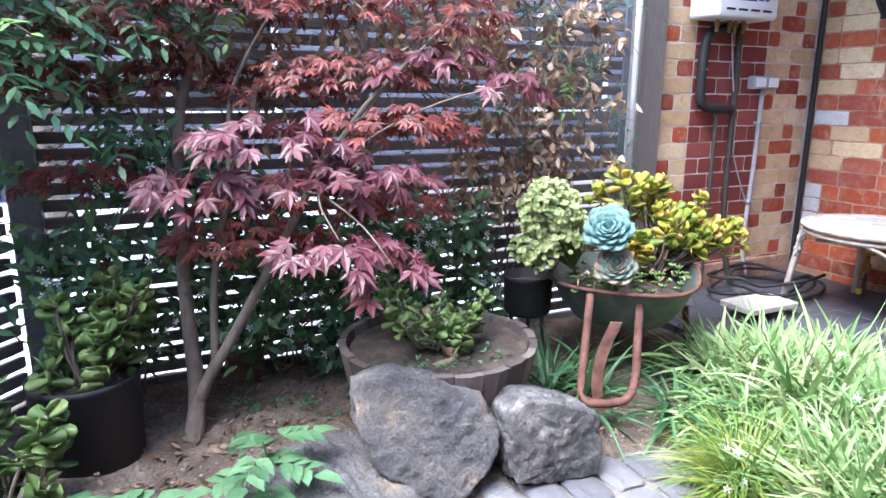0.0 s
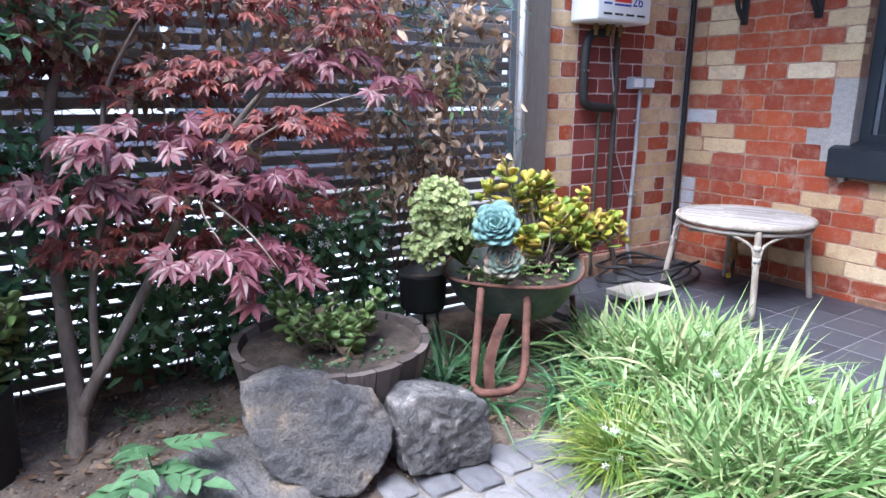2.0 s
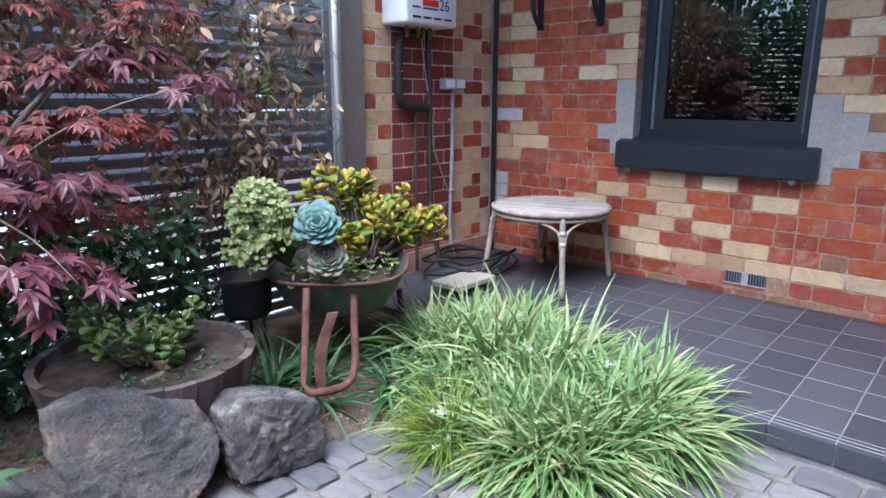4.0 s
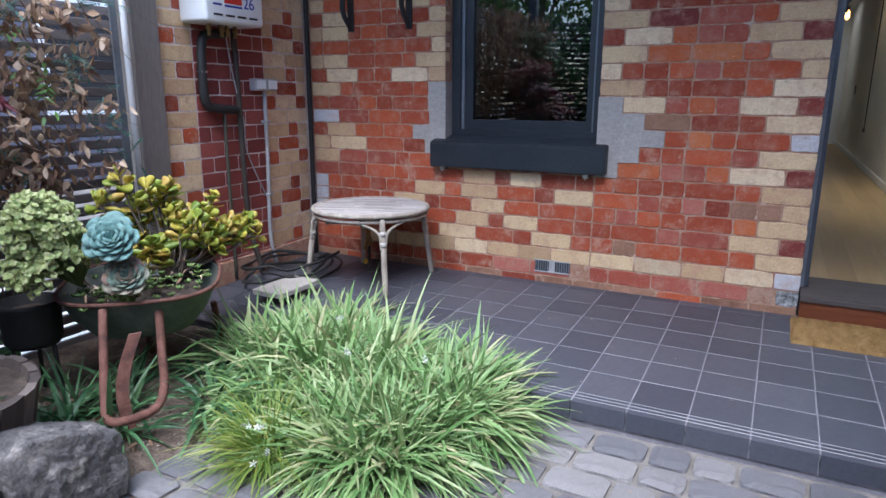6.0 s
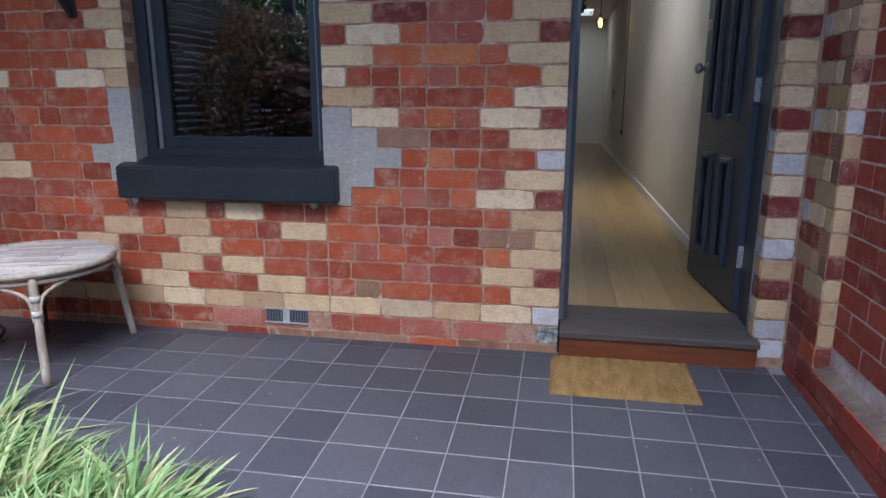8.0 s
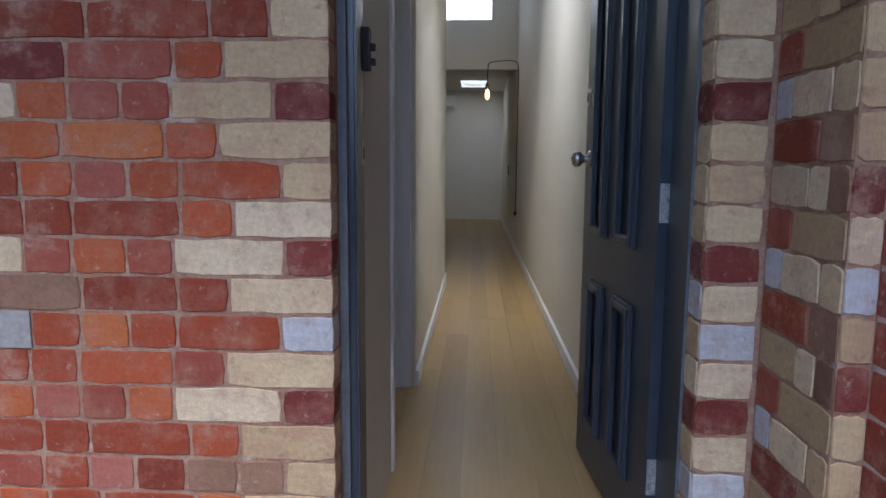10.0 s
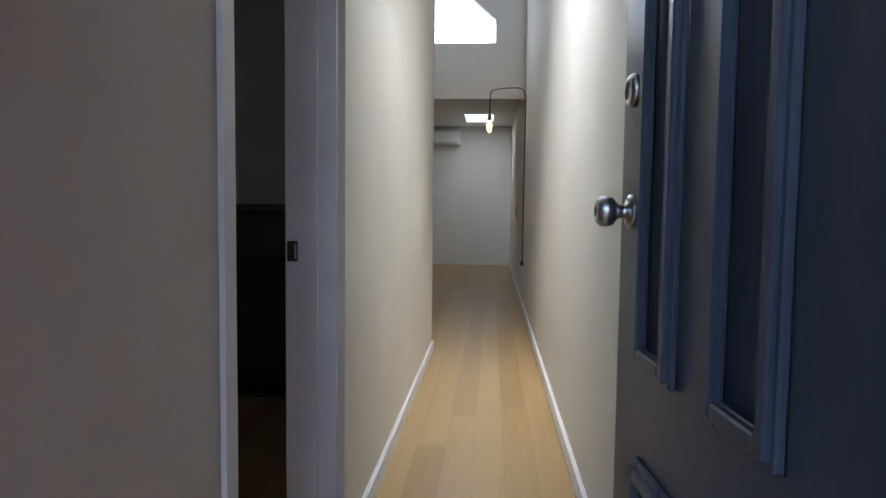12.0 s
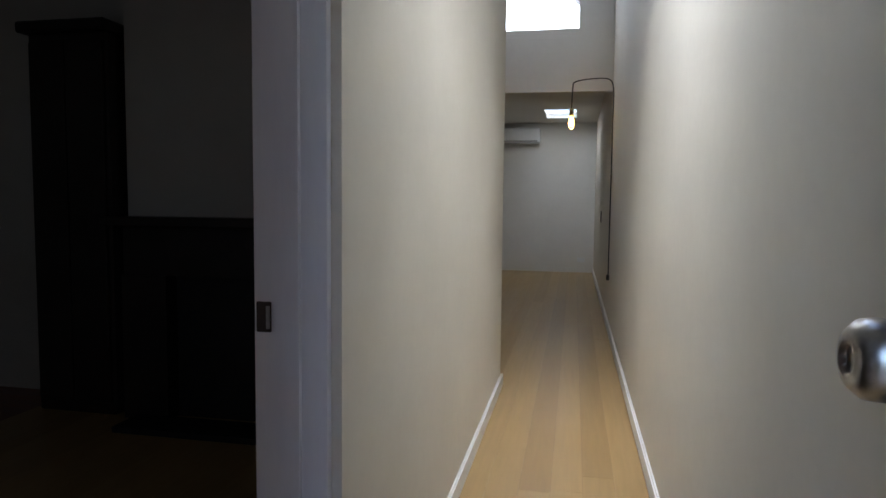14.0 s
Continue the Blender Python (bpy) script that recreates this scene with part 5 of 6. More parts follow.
def rock(name, label, at, corners, thick, turn, seed, mat):
    """A broken slab about its face: corners are (degrees, radius) round the outline, thick its half depth along x."""
    bm = bmesh.new()
    bmesh.ops.create_icosphere(bm, subdivisions=6, radius=1)
    ring = sorted(corners)
    ring = [(ring[-1][0] - 360, ring[-1][1])] + ring + [(ring[0][0] + 360, ring[0][1])]
    rs = random.Random(seed)
    tilt = [rs.uniform(-0.25, 0.25) for _ in range(4)]
    for v in bm.verts:
        d, u, w = v.co
        a = math.degrees(math.atan2(w, u))
        for (a0, r0), (a1, r1) in zip(ring, ring[1:]):
            if a0 <= a <= a1:
                f = (a - a0) / max(a1 - a0, 1e-6)
                # the straight edge between two corners
                r = r0 * r1 * math.sin(radians(a1 - a0)) / max(r0 * math.sin(radians(a - a0)) + r1 * math.sin(radians(a1 - a)), 1e-5) if 1 < a1 - a0 < 150 else r0 + (r1 - r0) * f
                break
        rho = math.hypot(u, w)
        m = max(rho, abs(d)) ** 0.88
        q = Vector((d, u, w)) * 2.0 + Vector((seed * 3.1, 0, 0))
        k = 1 + 0.07 * noise.noise(q) + 0.05 * noise.noise(q * 3.1)
        p = Vector((thick * d / m * (1 + tilt[0] * u + tilt[1] * w), r * u / m, r * w / m)) * k
        g = p * 26
        p += v.co * (0.006 * noise.noise(g + q) + 0.004 * noise.noise(g * 2.7) - 0.010 * max(0.0, noise.noise(g * 3.6) - 0.30))
        v.co = p
    o = part(name, bm, mat, None, "", True)
    o.matrix_basis = Matrix.Translation(at) @ Euler([radians(a) for a in turn]).to_matrix().to_4x4()
    return tagged(o, label, "rock", "basalt rocks edging the bed")


rock("basalt_rock", "large grey basalt boulder with a tan lichen patch", (-2.02, -2.935, 0.095), [(143, 0.286), (120, 0.232), (82, 0.165), (35, 0.185), (-5, 0.225), (-37, 0.214), (-68, 0.225), (-105, 0.205), (-150, 0.197), (167, 0.232)], 0.085, (0, -17, -14), 3, M["basalt_tan"])
rock("basalt_rock", "squarish dark basalt boulder beside the barrow", (-1.945, -2.575, 0.03), [(141, 0.21), (122, 0.20), (85, 0.14), (26, 0.178), (0, 0.165), (-40, 0.19), (-90, 0.135), (-145, 0.165), (178, 0.165)], 0.12, (0, -10, -8), 8, M["basalt"])
rock("basalt_rock", "low flat basalt rock with pale weathering", (-1.99, -3.27, -0.12), [(0, 0.34), (30, 0.24), (90, 0.16), (150, 0.24), (179, 0.31), (-150, 0.24), (-90, 0.15), (-30, 0.25)], 0.21, (0, 10, 14), 5, M["basalt_tan"])
structure("edging_stone", bbox(-2.20, -2.06, -2.50, -2.36, -0.10, 0.0, 0.015, 2), M["concrete"], "pale stone block beside the barrow", "stone")


def black_pot(x, y, r, h, label, z=-0.07):
    t = thing("plastic_pot", label, "plant pot", (x, y, z))
    b = lathe(bmesh.new(), [(r * 0.92, 0), (r * 0.95, 0.004), (r, h - 0.02), (r * 1.01, h - 0.018), (r * 1.015, h), (r * 0.97, h), (r * 0.95, h - 0.05)], 30)
    part("pot", b, M["black"], t, "", True)
    part("soil", lathe(bmesh.new(), [(r * 0.955, h - 0.06), (r * 0.955, h - 0.045), (r * 0.5, h - 0.03), (0.001, h - 0.028)], 24), M["soil"], t, "dark potting soil", True)
    return t


black_pot(-2.54, -3.88, 0.16, 0.31, "black plastic pot holding a jade plant")
jade_clump("jade_plant", "green jade plant with thick oval leaves", (-2.54, -3.88, 0.19), [(-2.56 + rnd(-0.13, 0.15), -3.84 + rnd(-0.13, 0.17), rnd(0.27, 0.55)) for _ in range(24)], M["jade"], 0.056, M["bark"], 7)
jade_clump("jade_plant", "low green jade plant at the bed's edge", (-2.12, -4.05, 0.0), [(-2.12 + rnd(-0.18, 0.16), -4.08 + rnd(-0.2, 0.18), rnd(0.08, 0.36)) for _ in range(24)], M["jade"], 0.056, M["rattan"], 7)


def seedling(name, label, base, n, reach, category="seedling"):
    t = thing(name, label, category, base)
    bm, L = bmesh.new(), Leaves()
    tube(bm, curve_points([(0, 0, 0), (0.01, 0.01, reach * 0.6), (0.02, 0.0, reach)], 4), 0.005, 0.002, 6)
    for k in range(n):
        a = k * 2.4
        b = Vector((0.01, 0.005, reach * (0.35 + 0.65 * k / n)))
        d = Vector((math.cos(a), math.sin(a), 0.35)).normalized()
        q = [b + d * reach * 0.75 * j / 5 - Vector((0, 0, 0.35)) * reach * (j / 5) ** 2 for j in range(6)]
        tube(bm, q, 0.0022, 0.001, 4)
        s = d.cross(Vector((0, 0, 1))).normalized()
        for j in (2, 3, 4):
            for g in (1, -1):
                L.oval(q[j], d * 0.7 + s * g, Vector((0, 0, 1)), reach * 0.36 * rnd(0.8, 1.1), reach * 0.20, 0.25, 0.4)
        L.oval(q[5], d, Vector((0, 0, 1)), reach * 0.42, reach * 0.25, 0.25, 0.5)
    part("stem", bm, M["tomato"], t)
    L.made("leaf", M["tomato"], t)


seedling("tomato_seedling", "young tomato plant with soft green leaves", (-2.04, -3.43, -0.03), 7, 0.20)
seedling("tomato_seedling", "young tomato plant growing in the small barrel", (-1.80, -3.84, 0.05), 9, 0.19)
seedling("tomato_seedling", "young tomato plant at the barrel's edge", (-1.74, -3.68, 0.05), 6, 0.12)
structure("offcut_block", bbox(-2.99, -2.93, -3.42, -3.27, -0.07, 0.06, 0.004), M["twig"], "small brown wooden board leaning at the fence", "board")


def soil_z(x, y):
    return -0.115 + 0.075 * min(1.0, max(0.0, (-1.75 - x) / 0.45)) + 0.016 * noise.noise((x * 4, y * 4, 0))


def litter():
    L = Leaves()
    for i in range(800):
        x, y = rnd(-2.95, -1.95), rnd(-4.0, -2.2)
        L.oval((x, y, soil_z(x, y) + rnd(0.002, 0.016)), Vector((rnd(-1, 1), rnd(-1, 1), rnd(-0.2, 0.3))), any_way(1.2), rnd(0.015, 0.05), rnd(0.008, 0.02), rnd(0, 0.5), rnd(-0.3, 0.3))
    o = L.made("leaf_litter", M["litter"])
    tagged(o, "scattered dry leaf litter on the garden soil", "leaves", "", "stuff")
    G = Leaves()
    for c in range(26):
        x, y = rnd(-2.8, -2.15), rnd(-3.6, -2.4)
        for i in range(12):
            G.oval((x + rnd(-0.03, 0.03), y + rnd(-0.03, 0.03), soil_z(x, y) + rnd(0.004, 0.03)), any_way(0.3), any_way(1.5), rnd(0.012, 0.03), rnd(0.008, 0.016))
    tagged(G.made("weeds", M["tomato"]), "small green weeds sprouting from the soil", "weeds", "", "stuff")
    S = Leaves()
    for i in range(1400):
        x, y, r = rnd(-2.95, -1.85), rnd(-4.0, -2.0), rnd(0.003, 0.009)
        c = Vector((x, y, soil_z(x, y) + r * 0.3))
        b = len(S.v)
        S.v += [c + any_way() * r * 0.3 + Vector(q) * r for q in ((1, 0, 0), (0, 1, 0), (-1, 0, 0), (0, -1, 0), (0, 0, 0.7), (0, 0, -0.7))]
        S.f += [(b + k, b + (k + 1) % 4, b + 4) for k in range(4)] + [(b + (k + 1) % 4, b + k, b + 5) for k in range(4)]
    tagged(S.made("soil_crumbs", M["crumb"], None, "", False), "loose crumbs and small stones on the garden soil", "stones", "", "stuff")
    B = Leaves()
    for i in range(90):
        B.oval((rnd(-1.8, 0.8), rnd(-2.6, -1.5), GROUND + 0.004), Vector((rnd(-1, 1), rnd(-1, 1), 0.05)), Vector((0, 0, 1)), rnd(0.008, 0.022), rnd(0.004, 0.009))
    for i in range(60):
        y = rnd(-1.25, -0.1)
        B.oval((rnd(-2.5, 0.8), y, patio_z(y) + 0.004), Vector((rnd(-1, 1), rnd(-1, 1), 0.05)), Vector((0, 0, 1)), rnd(0.005, 0.014), rnd(0.003, 0.008))
    tagged(B.made("fallen_petals", M["dry_leaf"]), "small fallen leaves and petals on the paving", "leaves", "", "stuff")


litter()


# ---- wheelbarrow planter ----
BC = Vector((-2.435, -1.845, 0.0))


def wheelbarrow():
    t = thing("wheelbarrow_planter", "old wheelbarrow with a green tray, planted with succulents", "wheelbarrow", (BC.x, BC.y, -0.09))
    o = Vector((BC.x, BC.y, -0.09))
    bm = bmesh.new()
    n = 40
    prof = [(0.50, 0.285), (0.70, 0.30), (0.90, 0.375), (1.0, 0.452), (1.035, 0.464), (1.05, 0.460), (1.035, 0.450), (1.0, 0.441), (0.88, 0.363), (0.68, 0.288)]
    rings = []
    for k, z in prof:
        ring = []
        for i in range(n):
            a = 2 * math.pi * i / n
            c, s = math.cos(a), math.sin(a)
            e = (abs(c) ** 3 + abs(s) ** 3) ** (-1 / 3)
            ring.append(bm.verts.new((0.283 * k * e * c, 0.335 * k * e * s, z)))
        rings.append(ring)
    for p, q in zip(rings, rings[1:]):
        for i in range(n):
            bm.faces.new((p[i], p[(i + 1) % n], q[(i + 1) % n], q[i]))
    bm.faces.new(rings[0])
    yaw = Euler((0, 0, radians(43.8))).to_matrix().to_4x4()
    tr = part("tray", bm, M["green_metal"], t, "", True)
    tr.matrix_basis = yaw
    b2 = bmesh.new()
    ring = []
    for i in range(n + 1):
        a = 2 * math.pi * i / n
        c, s = math.cos(a), math.sin(a)
        e = (abs(c) ** 3 + abs(s) ** 3) ** (-1 / 3)
        ring.append((0.283 * 1.045 * e * c, 0.335 * 1.045 * e * s, 0.462))
    part("rolled_rim", tube(b2, ring, 0.008, seg=8, cap=False), M["rust"], tr, "rusty rolled rim", True)
    bm = bmesh.new()
    g = []
    for i in range(9):
        k = 0.93 * i / 8
        g.append([bm.verts.new((0.225 * k * math.cos(2 * math.pi * j / 28) * 1.05, 0.30 * k * math.sin(2 * math.pi * j / 28) * 1.05, 0.395 + 0.03 * (1 - k) + rnd(-0.008, 0.008))) for j in range(28)])
    for p, q in zip(g, g[1:]):
        for j in range(28):
            bm.faces.new((p[j], p[(j + 1) % 28], q[(j + 1) % 28], q[j]))
    part("soil", bm, M["potting"], t, "dark dry potting soil", True).matrix_basis = yaw
    # the rusty fork of the missing wheel, in front of the tray
    A, B = Vector((-2.265, -2.155, 0.355)), Vector((-2.17, -1.995, 0.355))
    A2, B2 = Vector((-2.14, -2.272, 0.08)), Vector((-2.06, -2.092, 0.08))
    lo = Vector((-2.027, -2.268, 0.035))
    pts = [A, A.lerp(A2, 0.6), A2, A2.lerp(lo, 0.55) + Vector((-0.01, -0.03, -0.025)), lo, B2.lerp(lo, 0.5) + Vector((0.03, 0.01, -0.02)), B2, B2.lerp(B, 0.4), B]
    part("fork", tube(bmesh.new(), [p - o for p in curve_points(pts, 5)], 0.0155, seg=10, rough=0.03), M["rust"], t, "rusty bent iron fork", True)
    arc = []
    for i in range(13):
        u = i / 12
        arc.append(Vector((-2.150, -2.12, 0.275)).lerp(Vector((-2.105, -2.197, -0.09)), u) + Vector((-0.010, -0.045, 0.0)) * math.sin(math.pi * u))
    bm = bmesh.new()
    side = Vector((0.42, 0.90, 0)) * 0.021
    th = Vector((0.90, -0.42, 0)) * 0.005
    prev = None
    for p in arc:
        q = [bm.verts.new(p - o + v) for v in (-side - th, side - th, side + th, -side + th)]
        if prev:
            for k in range(4):
                bm.faces.new((prev[k], prev[(k + 1) % 4], q[(k + 1) % 4], q[k]))
        else:
            bm.faces.new(q[::-1])
        prev = q
    bm.faces.new(prev)
    part("wheel_rim", bm, M["rust"], t, "rusty curved piece of iron wheel rim")
    for x, y in ((-2.62, -1.74), (-2.36, -1.56)):
        part("leg", tubed([Vector((x, y, 0.2)) - o, Vector((x, y + 0.05, -0.09)) - o], 0.014), M["rust"], t)


wheelbarrow()


def rosette(name, label, base, rise, r, mat, tilt):
    """Spoon-shaped leaves in a spiral on a thick stem, flat outside and closing towards the heart."""
    t = thing(name, label, "succulent", base)
    part("stem", tubed(curve_points([(0, 0, 0), (rise[0] * 0.3, rise[1] * 0.3, rise[2] * 0.6), rise], 4), 0.016, 0.013), M["jade"], t, "", True)
    L = Leaves()
    n = 40
    for k in range(n):
        a = k * 2.39996
        q = 1 - k / n
        lift = 0.16 + 0.95 * (1 - q) ** 1.3
        d = Vector((math.cos(a), math.sin(a), lift))
        nn = Vector((-math.cos(a) * lift, -math.sin(a) * lift, 1.0))
        ln = r * (0.30 + 0.70 * q)
        L.fat(Vector((0, 0, 0.10 * (1 - q) * r)), d, nn, ln, ln * 0.74, ln * 0.10)
    L.made("leaf", mat, t).matrix_basis = Matrix.Translation(rise) @ Euler(tilt).to_matrix().to_4x4()


rosette("blue_rosette", "large blue-green echeveria rosette in the barrow", (-2.36, -2.00, 0.32), (0.095, -0.085, 0.275), 0.112, M["echeveria"], (radians(38), radians(42), 0))
rosette("pink_rosette", "smaller pink-edged echeveria rosette below it", (-2.30, -2.01, 0.32), (0.075, -0.065, 0.135), 0.095, M["echeveria_pink"], (radians(34), radians(36), 0))


def barrow_cover():
    t = thing("trailing_sedum", "low mixed sedum and dry stalks covering the barrow's soil", "succulent", (-2.34, -1.95, 0.36))
    L, D = Leaves(), Leaves()
    for i in range(80):
        a, q = rnd(0, 6.283), math.sqrt(random.random())
        c = Vector((0.20 * q * math.cos(a), 0.30 * q * math.sin(a) + 0.02, rnd(-0.01, 0.05)))
        for j in range(6):
            b = j * 1.05 + rnd(0, 0.4)
            L.fat(c, (math.cos(b), math.sin(b), 0.6), (-math.cos(b), -math.sin(b), 1), rnd(0.014, 0.026), 0.012, 0.004)
        if i % 2:
            D.oval(c + Vector((rnd(-0.03, 0.05), rnd(-0.03, 0.03), 0.02)), any_way(0.1), any_way(1.0), rnd(0.025, 0.05), rnd(0.006, 0.016), 0.4, 0.2)
    L.made("leaf", M["jade"], t)
    D.made("dry_stalk", M["dry_leaf"], t, "dry brown stalks")


barrow_cover()


def pale_bush():
    t = thing("variegated_plectranthus", "pale yellow-green trailing plant with round leaves", "plant", (-2.46, -2.10, 0.40))
    o = Vector((-2.46, -2.10, 0.40))
    L, bm = Leaves(), bmesh.new()
    lumps = [(Vector((rnd(-0.10, 0.08), rnd(-0.14, 0.10), rnd(-0.13, 0.13))), rnd(0.035, 0.085)) for _ in range(36)]
    for i in range(1300):
        c0, r = lumps[i % len(lumps)]
        v = any_way(0.3)
        c = Vector((-2.44, -2.19, 0.595)) + c0 + v * r * rnd(0.6, 1.05)
        if i % 4 == 0:
            tube(bm, [Vector((0, 0, 0)), (c - o) * 0.6 + Vector((0, 0, 0.03)), c - o], 0.002, 0.001, 4)
        nrm = (v * 0.7 + Vector((0.6, -0.4, 0.6)) + any_way() * 0.5).normalized()
        e = nrm.orthogonal().normalized()
        f = nrm.cross(e)
        size = rnd(0.010, 0.019)
        for k in range(7):
            a = k * 0.898 + rnd(0, 0.3)
            d = e * math.cos(a) + f * math.sin(a) + nrm * (0.15 + 0.5 * (k % 2))
            L.oval(c - o, d, nrm, size * rnd(0.8, 1.15), size * rnd(0.85, 1.05), 0.2, 0.15)
    tagged(part("stem", bm, M["jade"], t), kind="stuff")
    L.made("leaf", M["pale_leaf"], t)


pale_bush()
GOLD = []
for i in range(46):
    f = rnd(0, 1)
    GOLD.append((-2.46 + rnd(-0.12, 0.10), -1.92 + 0.70 * f + rnd(-0.05, 0.05), rnd(0.44, 0.84 - 0.24 * f)))
jade_clump("golden_jade", "golden-green jade bush with yellow leaves", (-2.42, -1.72, 0.36), GOLD, M["gold_jade"], 0.058, M["bark"], 7)


def pot_stand():
    black_pot(-2.63, -2.20, 0.105, 0.16, "black plastic pot on a wire stand behind the barrow", 0.19)
    t = thing("pot_stand", "black wire stand holding a pot", "plant stand", (-2.63, -2.20, -0.07))
    for k in range(3):
        a = k * 2.1 + 0.4
        part("leg", tubed([(0.09 * math.cos(a), 0.09 * math.sin(a), 0.0), (0.075 * math.cos(a), 0.075 * math.sin(a), 0.26)], 0.008), M["black"], t)
    part("ring", tubed([(0.085 * math.cos(q * 0.3142), 0.085 * math.sin(q * 0.3142), 0.252) for q in range(21)], 0.006, seg=6, cap=False), M["black"], t)


pot_stand()


# ---- grasses ----
def grass_clump(name, label, mat, spots, n, length, width, lean, category="grass", kind="stuff", tuft=45):
    """Blades that fan out of many small crowns."""
    L = Leaves()
    crown = None
    for i in range(n):
        if i % tuft == 0:
            x, y, r = spots[(i // tuft) % len(spots)][:3]
            a, q = rnd(0, 2 * math.pi), r * math.sqrt(random.random())
            crown = Vector((x + q * math.cos(a), y + q * math.sin(a), -0.085))
            out = Vector((math.cos(a), math.sin(a), 0)) * (0.2 + 0.8 * q / max(r, 0.01)) * lean
            size = rnd(0.8, 1.15)
        b = rnd(0, 2 * math.pi)
        e = Vector((math.cos(b), math.sin(b), 0))
        d = out + e * rnd(0.1, 1.0) + Vector((0, 0, rnd(0.55, 1.25)))
        L.blade(crown + e * rnd(0, 0.025), d, length * size * rnd(0.5, 1.2), width * rnd(0.6, 1.4), rnd(0.35, 1.0) if random.random() < 0.9 else rnd(0.05, 0.3), 7)
    return tagged(L.made(name, mat, None, "", False), label, category, "", kind)


grass_clump("ribbon_grass", "lush clump of arching pale green ribbon grass", M["grass"], [(-1.76, -1.70, 0.22), (-1.40, -1.76, 0.24), (-1.30, -1.58, 0.24), (-1.58, -1.50, 0.24), (-1.90, -1.45, 0.22), (-1.75, -1.30, 0.2), (-1.18, -1.75, 0.20), (-1.34, -1.94, 0.14), (-1.10, -1.58, 0.12), (-2.05, -1.2, 0.2), (-1.20, -1.50, 0.16), (-1.25, -1.92, 0.16)], 9200, 0.35, 0.0155, 0.28)
grass_clump("yellow_tussock", "fine yellow-green tussock at the clump's edge", M["grass_tuft"], [(-1.62, -2.12, 0.07), (-1.58, -2.08, 0.06)], 1000, 0.31, 0.0055, 0.05, tuft=120)
grass_clump("ribbon_grass", "taller upright ribbon grass along the patio edge", M["grass"], [(-1.95, -1.50, 0.10), (-1.72, -1.48, 0.08), (-1.50, -1.47, 0.08), (-1.85, -1.62, 0.14), (-2.08, -1.52, 0.10), (-1.60, -1.62, 0.14)], 1400, 0.48, 0.016, 0.15, tuft=16)


def tussock_flowers():
    L = Leaves()
    for x, y, z in ((-1.56, -2.20, 0.10), (-1.53, -2.17, 0.085), (-1.48, -2.20, 0.02), (-1.50, -2.23, 0.0), (-1.42, -1.85, 0.24), (-1.20, -1.70, 0.20), (-1.62, -1.62, 0.27)):
        for _ in range(3):
            L.star(Vector((x, y, z)) + any_way() * 0.010, any_way(0.8), rnd(0.010, 0.016))
    tagged(L.made("grass_flowers", M["flower"], None, "", False), "tiny white flowers among the grass blades", "flowers", "", "stuff")


tussock_flowers()
grass_clump("strap_leaf_clump", "dark green strap-leaved clump beside the barrow", M["strap"], [(-2.22, -2.30, 0.09), (-2.36, -2.42, 0.08), (-2.42, -2.25, 0.08), (-2.30, -2.10, 0.10), (-2.05, -1.95, 0.10), (-2.12, -1.82, 0.10)], 420, 0.36, 0.016, 0.7, tuft=20)


# ---- hall fixtures ----
def strike():
    o = thing("room_latch_plate", "dark metal latch plate on the white door lining", "latch plate", (0, 0, 0))
    part("plate", bbox(-0.152, -0.120, 1.682, 1.6875, 1.13, 1.192, 0.002), M["dark_pipe"], o)
    part("lip", bbox(-0.128, -0.122, 1.677, 1.682, 1.138, 1.184), M["steel"], o)


strike()


def pendant():
    o = thing("pendant_bulb", "bare filament bulb on a dark cord hooked over the hall", "pendant lamp", (0, 0, 0))
    pts = [(XR - 0.012, 7.0, 0.68), (XR - 0.012, 6.98, 1.4), (XR - 0.012, 6.95, 2.2), (XR - 0.014, 6.93, 2.48), (XR - 0.06, 6.9, 2.57), (0.62, 6.85, 2.57), (0.46, 6.82, 2.54), (0.435, 6.8, 2.47), (0.43, 6.8, 2.28)]
    part("cord", tubed(curve_points(pts, 6), 0.006, seg=6), M["black"], o, "", True)
    part("socket", lathe(bmesh.new(), [(0.012, 2.22), (0.02, 2.225), (0.02, 2.285), (0.008, 2.295)], 14, (0.43, 6.8, 0)), M["brass"], o, "", True)
    bl = part("bulb", lathe(bmesh.new(), [(0.014, 2.225), (0.024, 2.19), (0.029, 2.15), (0.024, 2.11), (0.008, 2.093)], 18, (0.43, 6.8, 0)), M["clear"], o, "", True)
    bl.visible_shadow = False
    part("filament", lathe(bmesh.new(), [(0.010, 2.12), (0.018, 2.135), (0.018, 2.19), (0.010, 2.20)], 10, (0.43, 6.8, 0)), M["filament"], bl, "glowing warm filament", True)
    part("plug", bbox(XR - 0.03, XR - 0.002, 6.97, 7.03, 0.65, 0.70, 0.004), M["black"], o)


pendant()


def air_conditioner():
    o = thing("air_conditioner", "white split air conditioner high on the end wall", "air conditioner", (0, 0, 0))
    part("body", bbox(-0.95, -0.13, 11.93, 12.148, 2.44, 2.70, 0.03, 3), M["white_metal"], o, "", True)
    part("outlet", bbox(-0.90, -0.18, 11.925, 11.94, 2.455, 2.48), M["grey_plastic"], o)


